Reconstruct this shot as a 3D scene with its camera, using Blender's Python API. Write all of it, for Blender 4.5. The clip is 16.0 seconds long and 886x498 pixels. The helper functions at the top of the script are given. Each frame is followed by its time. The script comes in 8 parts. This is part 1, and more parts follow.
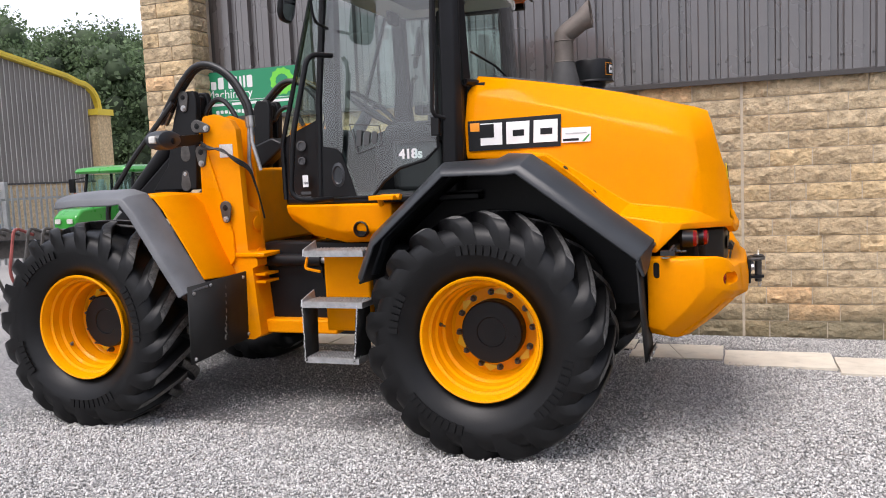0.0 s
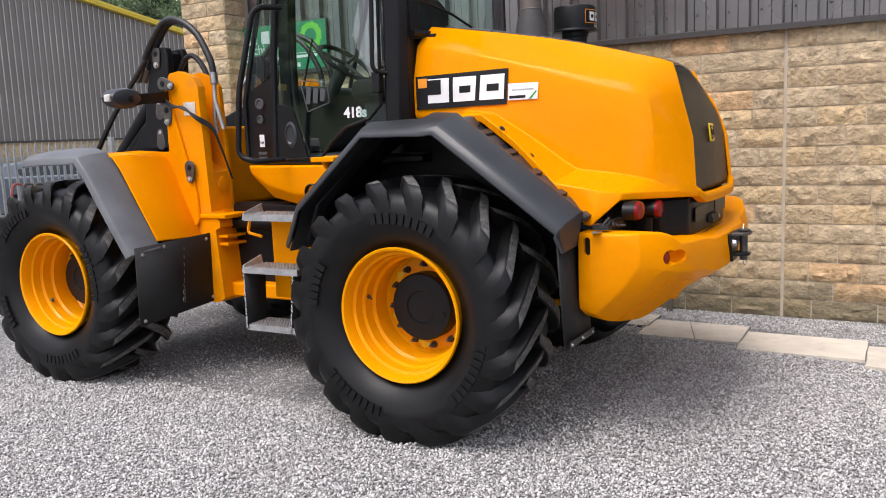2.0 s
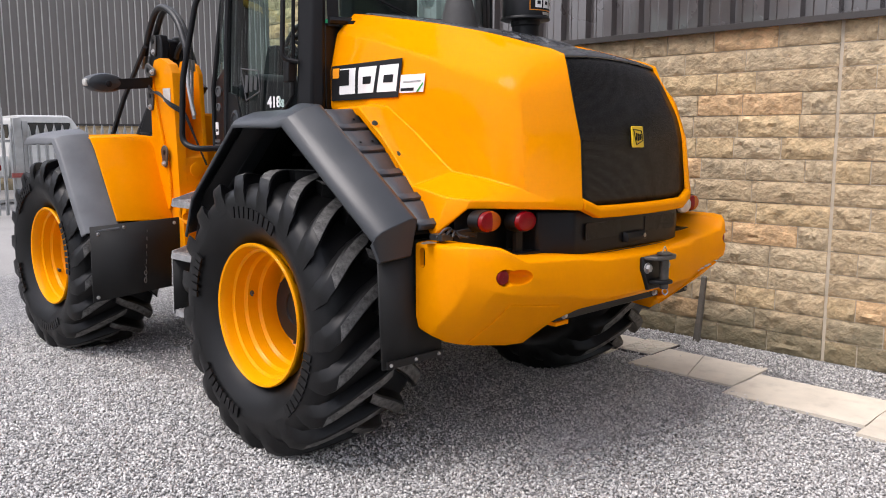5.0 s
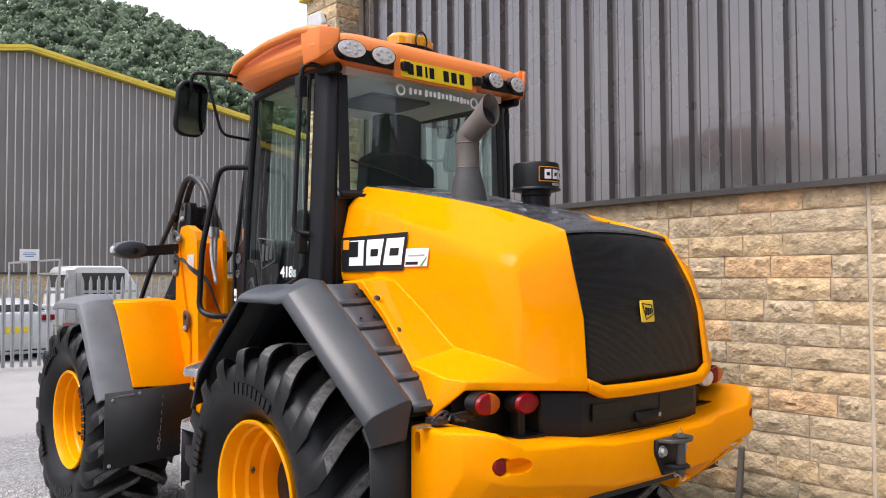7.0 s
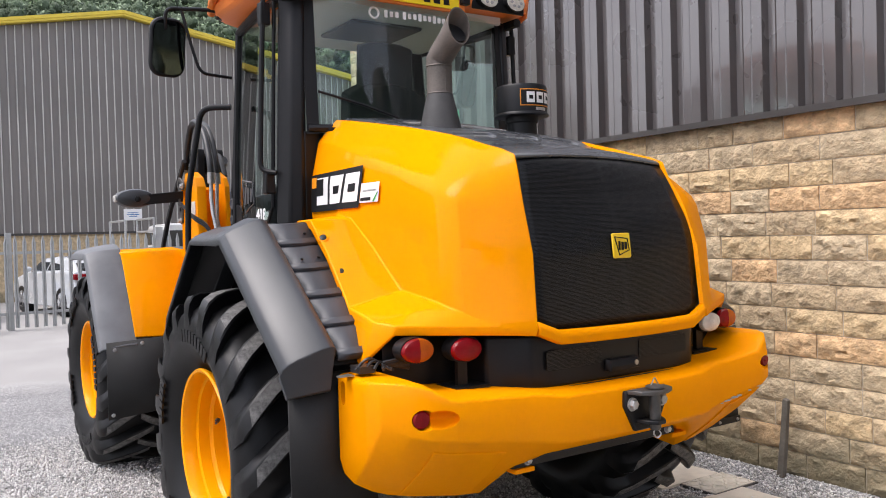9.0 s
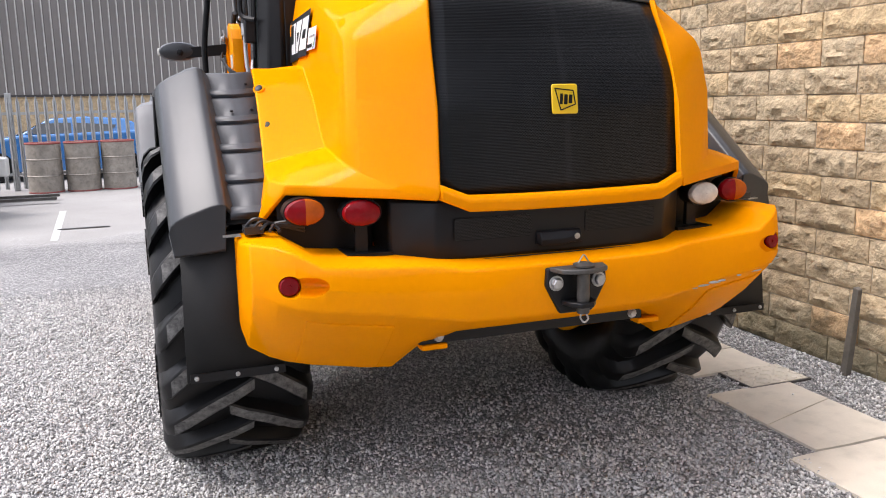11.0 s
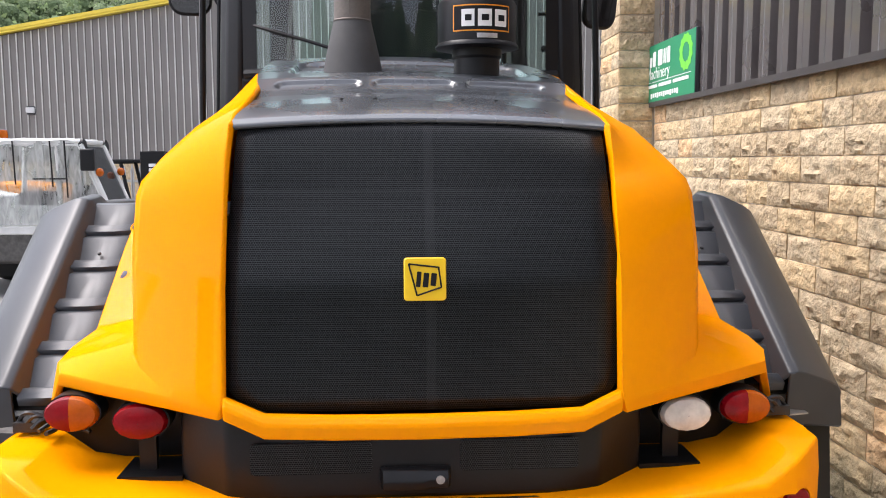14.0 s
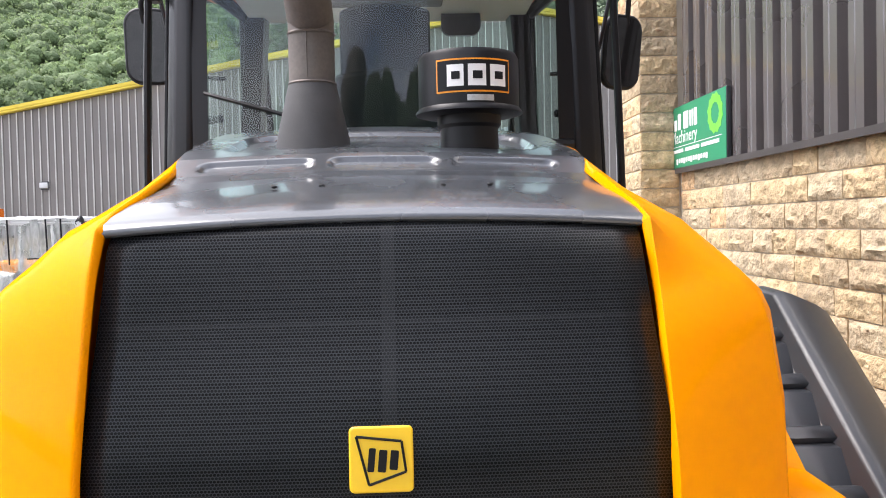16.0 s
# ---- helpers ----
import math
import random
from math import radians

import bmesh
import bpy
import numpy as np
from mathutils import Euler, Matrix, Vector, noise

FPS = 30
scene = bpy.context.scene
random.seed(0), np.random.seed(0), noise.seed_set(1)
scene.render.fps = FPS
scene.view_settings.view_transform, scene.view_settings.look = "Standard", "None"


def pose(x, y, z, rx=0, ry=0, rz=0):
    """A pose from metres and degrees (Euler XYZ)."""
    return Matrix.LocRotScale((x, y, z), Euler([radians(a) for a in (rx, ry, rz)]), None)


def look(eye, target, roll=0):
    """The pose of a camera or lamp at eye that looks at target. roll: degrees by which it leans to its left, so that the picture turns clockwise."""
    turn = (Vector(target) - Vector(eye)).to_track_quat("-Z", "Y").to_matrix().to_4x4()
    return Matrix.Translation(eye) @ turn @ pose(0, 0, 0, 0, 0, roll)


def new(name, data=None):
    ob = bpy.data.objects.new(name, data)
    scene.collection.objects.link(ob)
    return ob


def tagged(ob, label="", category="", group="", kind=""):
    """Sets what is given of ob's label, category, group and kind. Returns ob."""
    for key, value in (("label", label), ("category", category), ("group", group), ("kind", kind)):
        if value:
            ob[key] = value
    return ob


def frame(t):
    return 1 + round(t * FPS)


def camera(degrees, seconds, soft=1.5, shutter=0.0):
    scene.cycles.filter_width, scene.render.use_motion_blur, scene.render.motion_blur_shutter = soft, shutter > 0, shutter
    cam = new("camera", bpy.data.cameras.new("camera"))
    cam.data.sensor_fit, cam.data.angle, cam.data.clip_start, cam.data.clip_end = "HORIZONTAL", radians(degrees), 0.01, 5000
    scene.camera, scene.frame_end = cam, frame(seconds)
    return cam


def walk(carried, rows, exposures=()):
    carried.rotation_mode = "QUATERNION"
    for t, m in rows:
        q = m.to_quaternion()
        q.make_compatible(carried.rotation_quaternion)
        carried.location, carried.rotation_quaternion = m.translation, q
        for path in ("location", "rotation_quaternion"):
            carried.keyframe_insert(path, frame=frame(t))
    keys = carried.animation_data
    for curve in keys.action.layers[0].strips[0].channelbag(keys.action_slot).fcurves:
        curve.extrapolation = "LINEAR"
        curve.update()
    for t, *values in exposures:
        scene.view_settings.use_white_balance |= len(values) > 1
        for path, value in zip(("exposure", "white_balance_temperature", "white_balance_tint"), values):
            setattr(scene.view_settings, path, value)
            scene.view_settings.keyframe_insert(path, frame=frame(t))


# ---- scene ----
# the camera and its walk
cam = camera(56.66, 16.0, soft=1.0)
PATH = [
    (0, (1.412, -5.279, 1.528), (0.728, -3.409, 1.344), -2.56),
    (0.5, (1.616, -5.039, 1.509), (0.863, -3.198, 1.299), -2.73),
    (1, (1.793, -4.840, 1.517), (0.968, -3.033, 1.280), -2.69),
    (1.5, (2.057, -4.670, 1.507), (1.157, -2.903, 1.248), -2.52),
    (2, (2.255, -4.505, 1.512), (1.271, -2.786, 1.235), -2.35),
    (2.5, (2.434, -4.275, 1.500), (1.364, -2.610, 1.208), -2.31),
    (3, (2.625, -4.078, 1.497), (1.478, -2.468, 1.190), -2.36),
    (3.2, (2.737, -3.994, 1.487), (1.562, -2.406, 1.176), -2.38),
    (5.3, (3.443, -3.160, 1.472), (2.008, -1.789, 1.219), 0.26),
    (5.5, (3.485, -3.104, 1.485), (2.032, -1.748, 1.262), 0.49),
    (6, (3.492, -3.052, 1.530), (2.010, -1.715, 1.400), 0.76),
    (6.5, (3.481, -3.045, 1.579), (1.987, -1.715, 1.559), 0.43),
    (7, (3.445, -3.033, 1.617), (1.946, -1.711, 1.686), -0.30),
    (7.5, (3.418, -2.963, 1.619), (1.903, -1.663, 1.732), -1.02),
    (8, (3.503, -2.741, 1.590), (1.952, -1.482, 1.689), -1.38),
    (8.5, (3.567, -2.531, 1.562), (1.964, -1.335, 1.604), -1.53),
    (9, (3.574, -2.285, 1.533), (1.908, -1.180, 1.493), -1.59),
    (9.5, (3.605, -2.073, 1.524), (1.876, -1.077, 1.391), -1.61),
    (10, (3.709, -1.807, 1.486), (1.929, -0.921, 1.276), -1.69),
    (10.2, (3.744, -1.715, 1.493), (1.945, -0.878, 1.246), -1.55),
    (12.3, (3.560, -0.592, 1.419), (1.650, -0.144, 1.030), -0.56),
    (12.5, (3.478, -0.518, 1.441), (1.557, -0.113, 1.062), -0.39),
    (13, (3.350, -0.341, 1.509), (1.401, -0.049, 1.167), -0.07),
    (13.5, (3.246, -0.138, 1.617), (1.276, 0.053, 1.330), -0.08),
    (14, (3.128, -0.053, 1.722), (1.143, 0.074, 1.511), -0.16),
    (14.5, (2.974, -0.076, 1.814), (0.980, 0.020, 1.680), -0.38),
    (15, (2.834, -0.061, 1.871), (0.837, 0.033, 1.794), -0.76),
    (15.5, (2.681, 0.022, 1.892), (0.684, 0.116, 1.838), -1.00),
    (16, (2.526, 0.071, 1.802), (0.528, 0.151, 1.748), -1.24),
]
walk(cam, [(t, look(eye, target, roll)) for t, eye, target, roll in PATH],
     [(0.0, 0.20, 6500, 16), (3.0, 0.20, 6500, 16), (5.5, 0.30, 6500, 16), (6.5, 0.46, 6500, 16), (10.0, 0.54, 6500, 16), (12.5, 0.90, 6500, 16), (14.0, 0.92, 6500, 16), (14.6, 1.08, 6500, 16), (16.0, 1.18, 6500, 16)])

# ---- world and sun: a bright, hazy overcast day ----
world = bpy.data.worlds.new("sky")
scene.world = world
world.use_nodes = True
wn, wl = world.node_tree.nodes, world.node_tree.links
sky = wn.new("ShaderNodeTexSky")
sky.sky_type = "NISHITA"
sky.sun_disc = False
SUN_EL, SUN_AZ = 60.0, 194.0
sky.sun_elevation, sky.sun_rotation = radians(SUN_EL), radians(SUN_AZ)
sky.air_density, sky.dust_density, sky.ozone_density = 1.0, 3.0, 1.5
tc = wn.new("ShaderNodeTexCoord")
cmap = wn.new("ShaderNodeMapping")
cmap.inputs["Scale"].default_value = (1.0, 1.0, 2.6)
cn = wn.new("ShaderNodeTexNoise")
cn.inputs["Scale"].default_value, cn.inputs["Detail"].default_value = 1.9, 7.0
cr = wn.new("ShaderNodeValToRGB")
cr.color_ramp.elements[0].position, cr.color_ramp.elements[1].position = 0.36, 0.60
cmix = wn.new("ShaderNodeMixRGB")
cmix.inputs["Color2"].default_value = (8.6, 9.0, 9.6, 1)
wl.new(tc.outputs["Generated"], cmap.inputs["Vector"])
wl.new(cmap.outputs["Vector"], cn.inputs["Vector"])
wl.new(cn.outputs["Fac"], cr.inputs["Fac"])
wl.new(cr.outputs["Color"], cmix.inputs["Fac"])
wl.new(sky.outputs["Color"], cmix.inputs["Color1"])
wl.new(cmix.outputs["Color"], wn["Background"].inputs["Color"])
wn["Background"].inputs["Strength"].default_value = 0.15

sun_data = bpy.data.lights.new("sun", "SUN")
sun_data.energy, sun_data.angle, sun_data.color = 2.4, radians(35), (1.0, 0.97, 0.93)
sun = new("sun", sun_data)
_a, _e = radians(SUN_AZ), radians(SUN_EL)
sun.matrix_world = look((math.sin(_a) * math.cos(_e) * 40, math.cos(_a) * math.cos(_e) * 40, math.sin(_e) * 40), (0, 0, 0))

# ---- materials ----
def material(name, color, rough=0.5, metal=0.0, vary=0.15, scale=6.0, bump=0.0, bump_scale=120.0, coat=0.0, spec=0.5, spots=0.0, object_vary=0.0,
             island_vary=0.0, rough_vary=0.1, dist=0.004, world=False):
    """A principled material with colour variation at two scales, uneven roughness and a fine relief."""
    m = bpy.data.materials.new(name)
    m.use_nodes = True
    n, l = m.node_tree.nodes, m.node_tree.links
    b = n["Principled BSDF"]
    b.inputs["Roughness"].default_value, b.inputs["Metallic"].default_value = rough, metal
    b.inputs["Coat Weight"].default_value, b.inputs["Coat Roughness"].default_value = coat, 0.06
    b.inputs["Specular IOR Level"].default_value = spec
    place = n.new("ShaderNodeNewGeometry").outputs["Position"] if world else n.new("ShaderNodeTexCoord").outputs["Object"]
    big = n.new("ShaderNodeTexNoise")
    big.inputs["Scale"].default_value, big.inputs["Detail"].default_value = scale, 5.0
    fine = n.new("ShaderNodeTexNoise")
    fine.inputs["Scale"].default_value, fine.inputs["Detail"].default_value = bump_scale, 5.0
    for q in (big, fine):
        l.new(place, q.inputs["Vector"])
    add = n.new("ShaderNodeMath")
    add.operation = "MULTIPLY_ADD"
    add.inputs[1].default_value = 0.35
    l.new(fine.outputs["Fac"], add.inputs[0])
    l.new(big.outputs["Fac"], add.inputs[2])
    val = n.new("ShaderNodeMapRange")
    val.inputs["From Min"].default_value, val.inputs["From Max"].default_value = 0.4, 0.95
    val.inputs["To Min"].default_value, val.inputs["To Max"].default_value = 1 - vary, 1 + vary
    l.new(add.outputs[0], val.inputs["Value"])
    hsv = n.new("ShaderNodeHueSaturation")
    hsv.inputs["Color"].default_value = color if len(color) == 4 else (*color, 1)
    last = val.outputs[0]
    if object_vary or island_vary:
        src = n.new("ShaderNodeObjectInfo").outputs["Random"] if object_vary else n.new("ShaderNodeNewGeometry").outputs["Random Per Island"]
        k = object_vary or island_vary
        ov = n.new("ShaderNodeMapRange")
        ov.inputs["To Min"].default_value, ov.inputs["To Max"].default_value = 1 - k, 1 + k
        l.new(src, ov.inputs["Value"])
        mul = n.new("ShaderNodeMath")
        mul.operation = "MULTIPLY"
        l.new(last, mul.inputs[0])
        l.new(ov.outputs[0], mul.inputs[1])
        last = mul.outputs[0]
    l.new(last, hsv.inputs["Value"])
    out = hsv.outputs["Color"]
    if spots:
        sp = n.new("ShaderNodeTexNoise")
        sp.inputs["Scale"].default_value, sp.inputs["Detail"].default_value = scale * 2.3, 8.0
        l.new(place, sp.inputs["Vector"])
        ramp = n.new("ShaderNodeValToRGB")
        ramp.color_ramp.elements[0].position, ramp.color_ramp.elements[1].position = 0.52, 0.72
        l.new(sp.outputs["Fac"], ramp.inputs["Fac"])
        fac = n.new("ShaderNodeMath")
        fac.operation = "MULTIPLY"
        fac.inputs[1].default_value = spots
        l.new(ramp.outputs["Color"], fac.inputs[0])
        mix = n.new("ShaderNodeMixRGB")
        mix.inputs["Color2"].default_value = (0.16, 0.14, 0.12, 1)
        l.new(fac.outputs[0], mix.inputs["Fac"])
        l.new(out, mix.inputs["Color1"])
        out = mix.outputs["Color"]
    l.new(out, b.inputs["Base Color"])
    rr = n.new("ShaderNodeMapRange")
    rr.inputs["To Min"].default_value, rr.inputs["To Max"].default_value = max(0.02, rough - rough_vary), min(1, rough + rough_vary)
    l.new(big.outputs["Fac"], rr.inputs["Value"])
    l.new(rr.outputs[0], b.inputs["Roughness"])
    if bump:
        bn = n.new("ShaderNodeBump")
        bn.inputs["Strength"].default_value, bn.inputs["Distance"].default_value = bump, dist
        l.new(fine.outputs["Fac"], bn.inputs["Height"])
        l.new(bn.outputs["Normal"], b.inputs["Normal"])
    return m


YELLOW = material("yellow_paint", (0.87, 0.290, 0.0), 0.36, vary=0.05, scale=2.5, bump=0.03, bump_scale=60, coat=0.17, spec=0.0, rough_vary=0.08)
RIM_YELLOW = material("yellow_wheel_paint", (0.88, 0.335, 0.0), 0.34, vary=0.06, scale=3, bump=0.03, bump_scale=60, coat=0.22, spec=0.05)
YELLOW_FRAME = material("yellow_frame_paint", (0.87, 0.290, 0.0), 0.42, vary=0.10, scale=4, bump=0.08, bump_scale=70, coat=0.0, spec=0.08, spots=0.12)
ORANGE = material("orange_roof_plastic", (0.80, 0.21, 0.035), 0.45, vary=0.06, scale=3, bump=0.05)
BLACK = material("black_paint", (0.007, 0.007, 0.008), 0.42, vary=0.25, scale=8, bump=0.05, spec=0.28, rough_vary=0.12)
PLASTIC = material("dark_grey_moulded_plastic", (0.029, 0.032, 0.036), 0.36, vary=0.22, scale=5, bump=0.10, bump_scale=420, rough_vary=0.10, spec=0.50)
DUSTY_PLASTIC = material("dusty_grey_fender_plastic", (0.125, 0.130, 0.138), 0.46, vary=0.25, scale=6, bump=0.10, bump_scale=420, spec=0.5)
RUBBER = material("tyre_rubber", (0.006, 0.006, 0.0065), 0.42, vary=0.35, scale=7, bump=0.10, bump_scale=90, spec=0.30, rough_vary=0.14)
LUG_WEAR = material("dusty_tread_rubber", (0.115, 0.112, 0.108), 0.8, vary=0.9, scale=40, bump=0.5, bump_scale=220)
FLAP = material("mudflap_rubber", (0.006, 0.006, 0.006), 0.7, vary=0.3, scale=9, bump=0.15, bump_scale=150)
HOSE = material("hose_rubber", (0.018, 0.018, 0.019), 0.42, vary=0.3, scale=30, bump=0.1)
GALV = material("galvanised_steel", (0.46, 0.46, 0.46), 0.45, metal=0.7, vary=0.25, scale=25, bump=0.1, spots=0.3)
DATA_PLATE = material("pale_data_plate", (0.62, 0.58, 0.55), 0.4, vary=0.18, scale=60, spots=0.2)
STEEL = material("bare_steel", (0.42, 0.41, 0.40), 0.35, metal=0.9, vary=0.25, scale=30)
DARK_STEEL = material("dark_worn_steel", (0.10, 0.095, 0.09), 0.5, metal=0.6, vary=0.4, scale=18, bump=0.1, spots=0.3)
SHROUD = material("dusty_grey_shroud", (0.060, 0.058, 0.057), 0.62, vary=0.22, scale=14, bump=0.12, bump_scale=260, spec=0.35)
EXHAUST = material("heat_dulled_exhaust_steel", (0.150, 0.128, 0.112), 0.60, metal=0.35, vary=0.3, scale=9, bump=0.06)
GLOSS = material("satin_black_hood_top", (0.050, 0.055, 0.062), 0.27, vary=0.15, scale=4, coat=0.30, spec=1.0, rough_vary=0.08)
BEACON = material("yellow_beacon_lens", (0.80, 0.36, 0.01), 0.12, vary=0.35, scale=16, coat=0.5)
GUARD = material("dusty_black_guard_plastic", (0.040, 0.043, 0.050), 0.42, vary=0.25, scale=8, bump=0.1, bump_scale=300, spec=0.45)
SEAT = material("black_seat_fabric", (0.018, 0.018, 0.019), 0.9, vary=0.2, bump=0.3, bump_scale=300)
TRIM = material("cab_interior_grey", (0.055, 0.055, 0.058), 0.7, vary=0.1)
HEADLINER = material("pale_headliner", (0.55, 0.55, 0.54), 0.9, vary=0.08)
SMOKED = material("smoked_vinyl", (0.070, 0.072, 0.075), 0.35, vary=0.1)
WHITE = material("white_vinyl", (0.78, 0.77, 0.76), 0.4, vary=0.04)
DECAL_BLACK = material("black_vinyl", (0.009, 0.009, 0.010), 0.45, vary=0.1, spec=0.2)
DECAL_ORANGE = material("orange_vinyl", (0.85, 0.30, 0.01), 0.4, vary=0.04)
DECAL_YELLOW = material("yellow_badge", (0.86, 0.55, 0.012), 0.35, vary=0.04, coat=0.4)
PLATE_YELLOW = material("yellow_reflective_plate", (0.85, 0.60, 0.01), 0.35, vary=0.03)
RED_LENS = material("red_lamp_lens", (0.20, 0.002, 0.006), 0.22, vary=0.25, scale=30, bump=0.25, bump_scale=160, spec=0.25)
AMBER_LENS = material("amber_lamp_lens", (0.40, 0.085, 0.004), 0.22, vary=0.2, scale=30, bump=0.25, bump_scale=160, spec=0.25)
CLEAR_LENS = material("clear_lamp_lens", (0.62, 0.60, 0.55), 0.10, vary=0.2, scale=30, bump=0.35, bump_scale=90, coat=0.7)
LED = material("led_reflector", (0.75, 0.76, 0.78), 0.15, metal=0.6, vary=0.15, scale=40)
# Mirror colour is set dark to dim the sky and ground it reflects.
MIRROR = material("darkened_mirror_glass", (0.10, 0.105, 0.11), 0.04, metal=1.0, vary=0.0, rough_vary=0.0)
CHAIN = material("chain_steel", (0.20, 0.19, 0.18), 0.4, metal=0.8, vary=0.3, scale=40)

SIGN_GREEN = material("green_sign_face", (0.018, 0.25, 0.115), 0.4, vary=0.05, scale=3)
LIME = material("lime_sign_vinyl", (0.16, 0.62, 0.06), 0.4, vary=0.05)
CLADDING = material("brown_grey_profiled_cladding", (0.080, 0.069, 0.067), 0.28, vary=0.12, scale=2.0, bump=0.02, spec=1.0, coat=0.9, spots=0.12)
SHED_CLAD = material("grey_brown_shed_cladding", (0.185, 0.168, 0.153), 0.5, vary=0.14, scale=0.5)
SHED_RIB = material("pale_cladding_ribs", (0.46, 0.44, 0.41), 0.5, vary=0.35, scale=0.9)
TRIM_YELLOW = material("yellow_roof_trim", (0.70, 0.52, 0.05), 0.45, vary=0.10, scale=1.5, spots=0.15)
FLASHING = material("brown_flashing", (0.052, 0.046, 0.043), 0.4, vary=0.15, scale=3)
CONCRETE = material("pale_concrete_slab", (0.66, 0.60, 0.50), 0.85, vary=0.12, scale=5, bump=0.25, bump_scale=160, spots=0.16, object_vary=0.06, world=True)
MORTAR = material("pale_mortar", (0.52, 0.45, 0.35), 0.95, vary=0.15, scale=8, bump=0.3, bump_scale=200)
WOOD = material("weathered_post", (0.13, 0.115, 0.095), 0.85, vary=0.3, scale=12, bump=0.3, bump_scale=80)
FENCE = material("galvanised_palisade", (0.40, 0.41, 0.41), 0.5, metal=0.45, vary=0.2, scale=6)
DRUM = material("rusty_grey_drum", (0.33, 0.30, 0.26), 0.6, metal=0.2, vary=0.3, scale=9, spots=0.5)
DRUM_RED = material("faded_red_rim", (0.28, 0.07, 0.06), 0.6, vary=0.3, scale=12)
WHITE_LINE = material("worn_white_line", (0.5, 0.5, 0.48), 0.8, vary=0.3, scale=8)
BLUE_CAR = material("blue_car_paint", (0.04, 0.17, 0.42), 0.25, vary=0.05, coat=0.8)
WHITE_CAR = material("pale_car_paint", (0.55, 0.57, 0.58), 0.25, vary=0.05, coat=0.8)
SILVER_CAR = material("dark_silver_car_paint", (0.14, 0.17, 0.21), 0.3, vary=0.05, coat=0.8)
CAR_GLASS = material("dark_car_glass", (0.02, 0.025, 0.028), 0.06, vary=0.0, rough_vary=0.02, spec=0.8)
ALLOY = material("alloy_wheel", (0.3, 0.3, 0.31), 0.35, metal=0.8, vary=0.15, scale=20)
GREEN_PAINT = material("green_machine_paint", (0.03, 0.30, 0.035), 0.3, vary=0.08, coat=0.5)
DARK_GREEN = material("dark_green_machine_paint", (0.012, 0.10, 0.04), 0.35, vary=0.1, coat=0.4)
WHITE_PAINT = material("white_machine_paint", (0.62, 0.62, 0.60), 0.35, vary=0.08, coat=0.3, spots=0.1)
EARTH = material("leafy_hillside", (0.055, 0.075, 0.025), 1.0, vary=0.3, scale=0.05)


def glass(name, color, rough=0.0, base=0.08):
    """A thin pane: tinted and clear, with a sky gloss that grows towards grazing views."""
    m = bpy.data.materials.new(name)
    m.use_nodes = True
    n, l = m.node_tree.nodes, m.node_tree.links
    n.remove(n["Principled BSDF"])
    tr, gl, mx, lw, pw, ma = (n.new("ShaderNode" + k) for k in ("BsdfTransparent", "BsdfGlossy", "MixShader", "LayerWeight", "Math", "Math"))
    tr.inputs["Color"].default_value = (*color, 1)
    gl.inputs["Roughness"].default_value = rough
    lw.inputs["Blend"].default_value = 0.5
    pw.operation, pw.inputs[1].default_value = "POWER", 4.0
    ma.operation, ma.inputs[1].default_value, ma.inputs[2].default_value = "MULTIPLY_ADD", 0.9 - base, base
    l.new(lw.outputs["Facing"], pw.inputs[0])
    l.new(pw.outputs[0], ma.inputs[0])
    l.new(ma.outputs[0], mx.inputs[0])
    l.new(tr.outputs[0], mx.inputs[1])
    l.new(gl.outputs[0], mx.inputs[2])
    l.new(mx.outputs[0], n["Material Output"].inputs["Surface"])
    return m


CAB_GLASS = glass("tinted_cab_glass", (0.82, 0.95, 0.91), 0.0, 0.055)
SIDE_GLASS = glass("tinted_door_glass", (0.80, 0.92, 0.89), 0.0, 0.125)
FILM = glass("cloudy_plastic_film", (0.84, 0.87, 0.86), 0.28, 0.20)


def cloud_film(m):
    """Milky streaks and creases in the plastic film over the clear part."""
    n, l = m.node_tree.nodes, m.node_tree.links
    out = n["Material Output"]
    clear = out.inputs["Surface"].links[0].from_socket
    tc, mp, tex, ramp, df, mix, bump = (n.new("ShaderNode" + k) for k in ("TexCoord", "Mapping", "TexNoise", "ValToRGB", "BsdfDiffuse", "MixShader", "Bump"))
    mp.inputs["Scale"].default_value = (3.0, 7.0, 1.6)
    tex.inputs["Scale"].default_value, tex.inputs["Detail"].default_value, tex.inputs["Distortion"].default_value = 1.6, 7.0, 1.4
    ramp.color_ramp.elements[0].position, ramp.color_ramp.elements[1].position = 0.36, 0.70
    ramp.color_ramp.elements[0].color, ramp.color_ramp.elements[1].color = (0.05, 0.05, 0.05, 1), (0.52, 0.52, 0.52, 1)
    df.inputs["Color"].default_value = (0.66, 0.66, 0.64, 1)
    bump.inputs["Strength"].default_value, bump.inputs["Distance"].default_value = 0.8, 0.05
    l.new(tc.outputs["Object"], mp.inputs["Vector"])
    l.new(mp.outputs["Vector"], tex.inputs["Vector"])
    l.new(tex.outputs["Fac"], ramp.inputs["Fac"])
    l.new(tex.outputs["Fac"], bump.inputs["Height"])
    l.new(bump.outputs["Normal"], df.inputs["Normal"])
    l.new(ramp.outputs["Color"], mix.inputs["Fac"])
    l.new(clear, mix.inputs[1])
    l.new(df.outputs["BSDF"], mix.inputs[2])
    l.new(mix.outputs["Shader"], out.inputs["Surface"])


cloud_film(FILM)


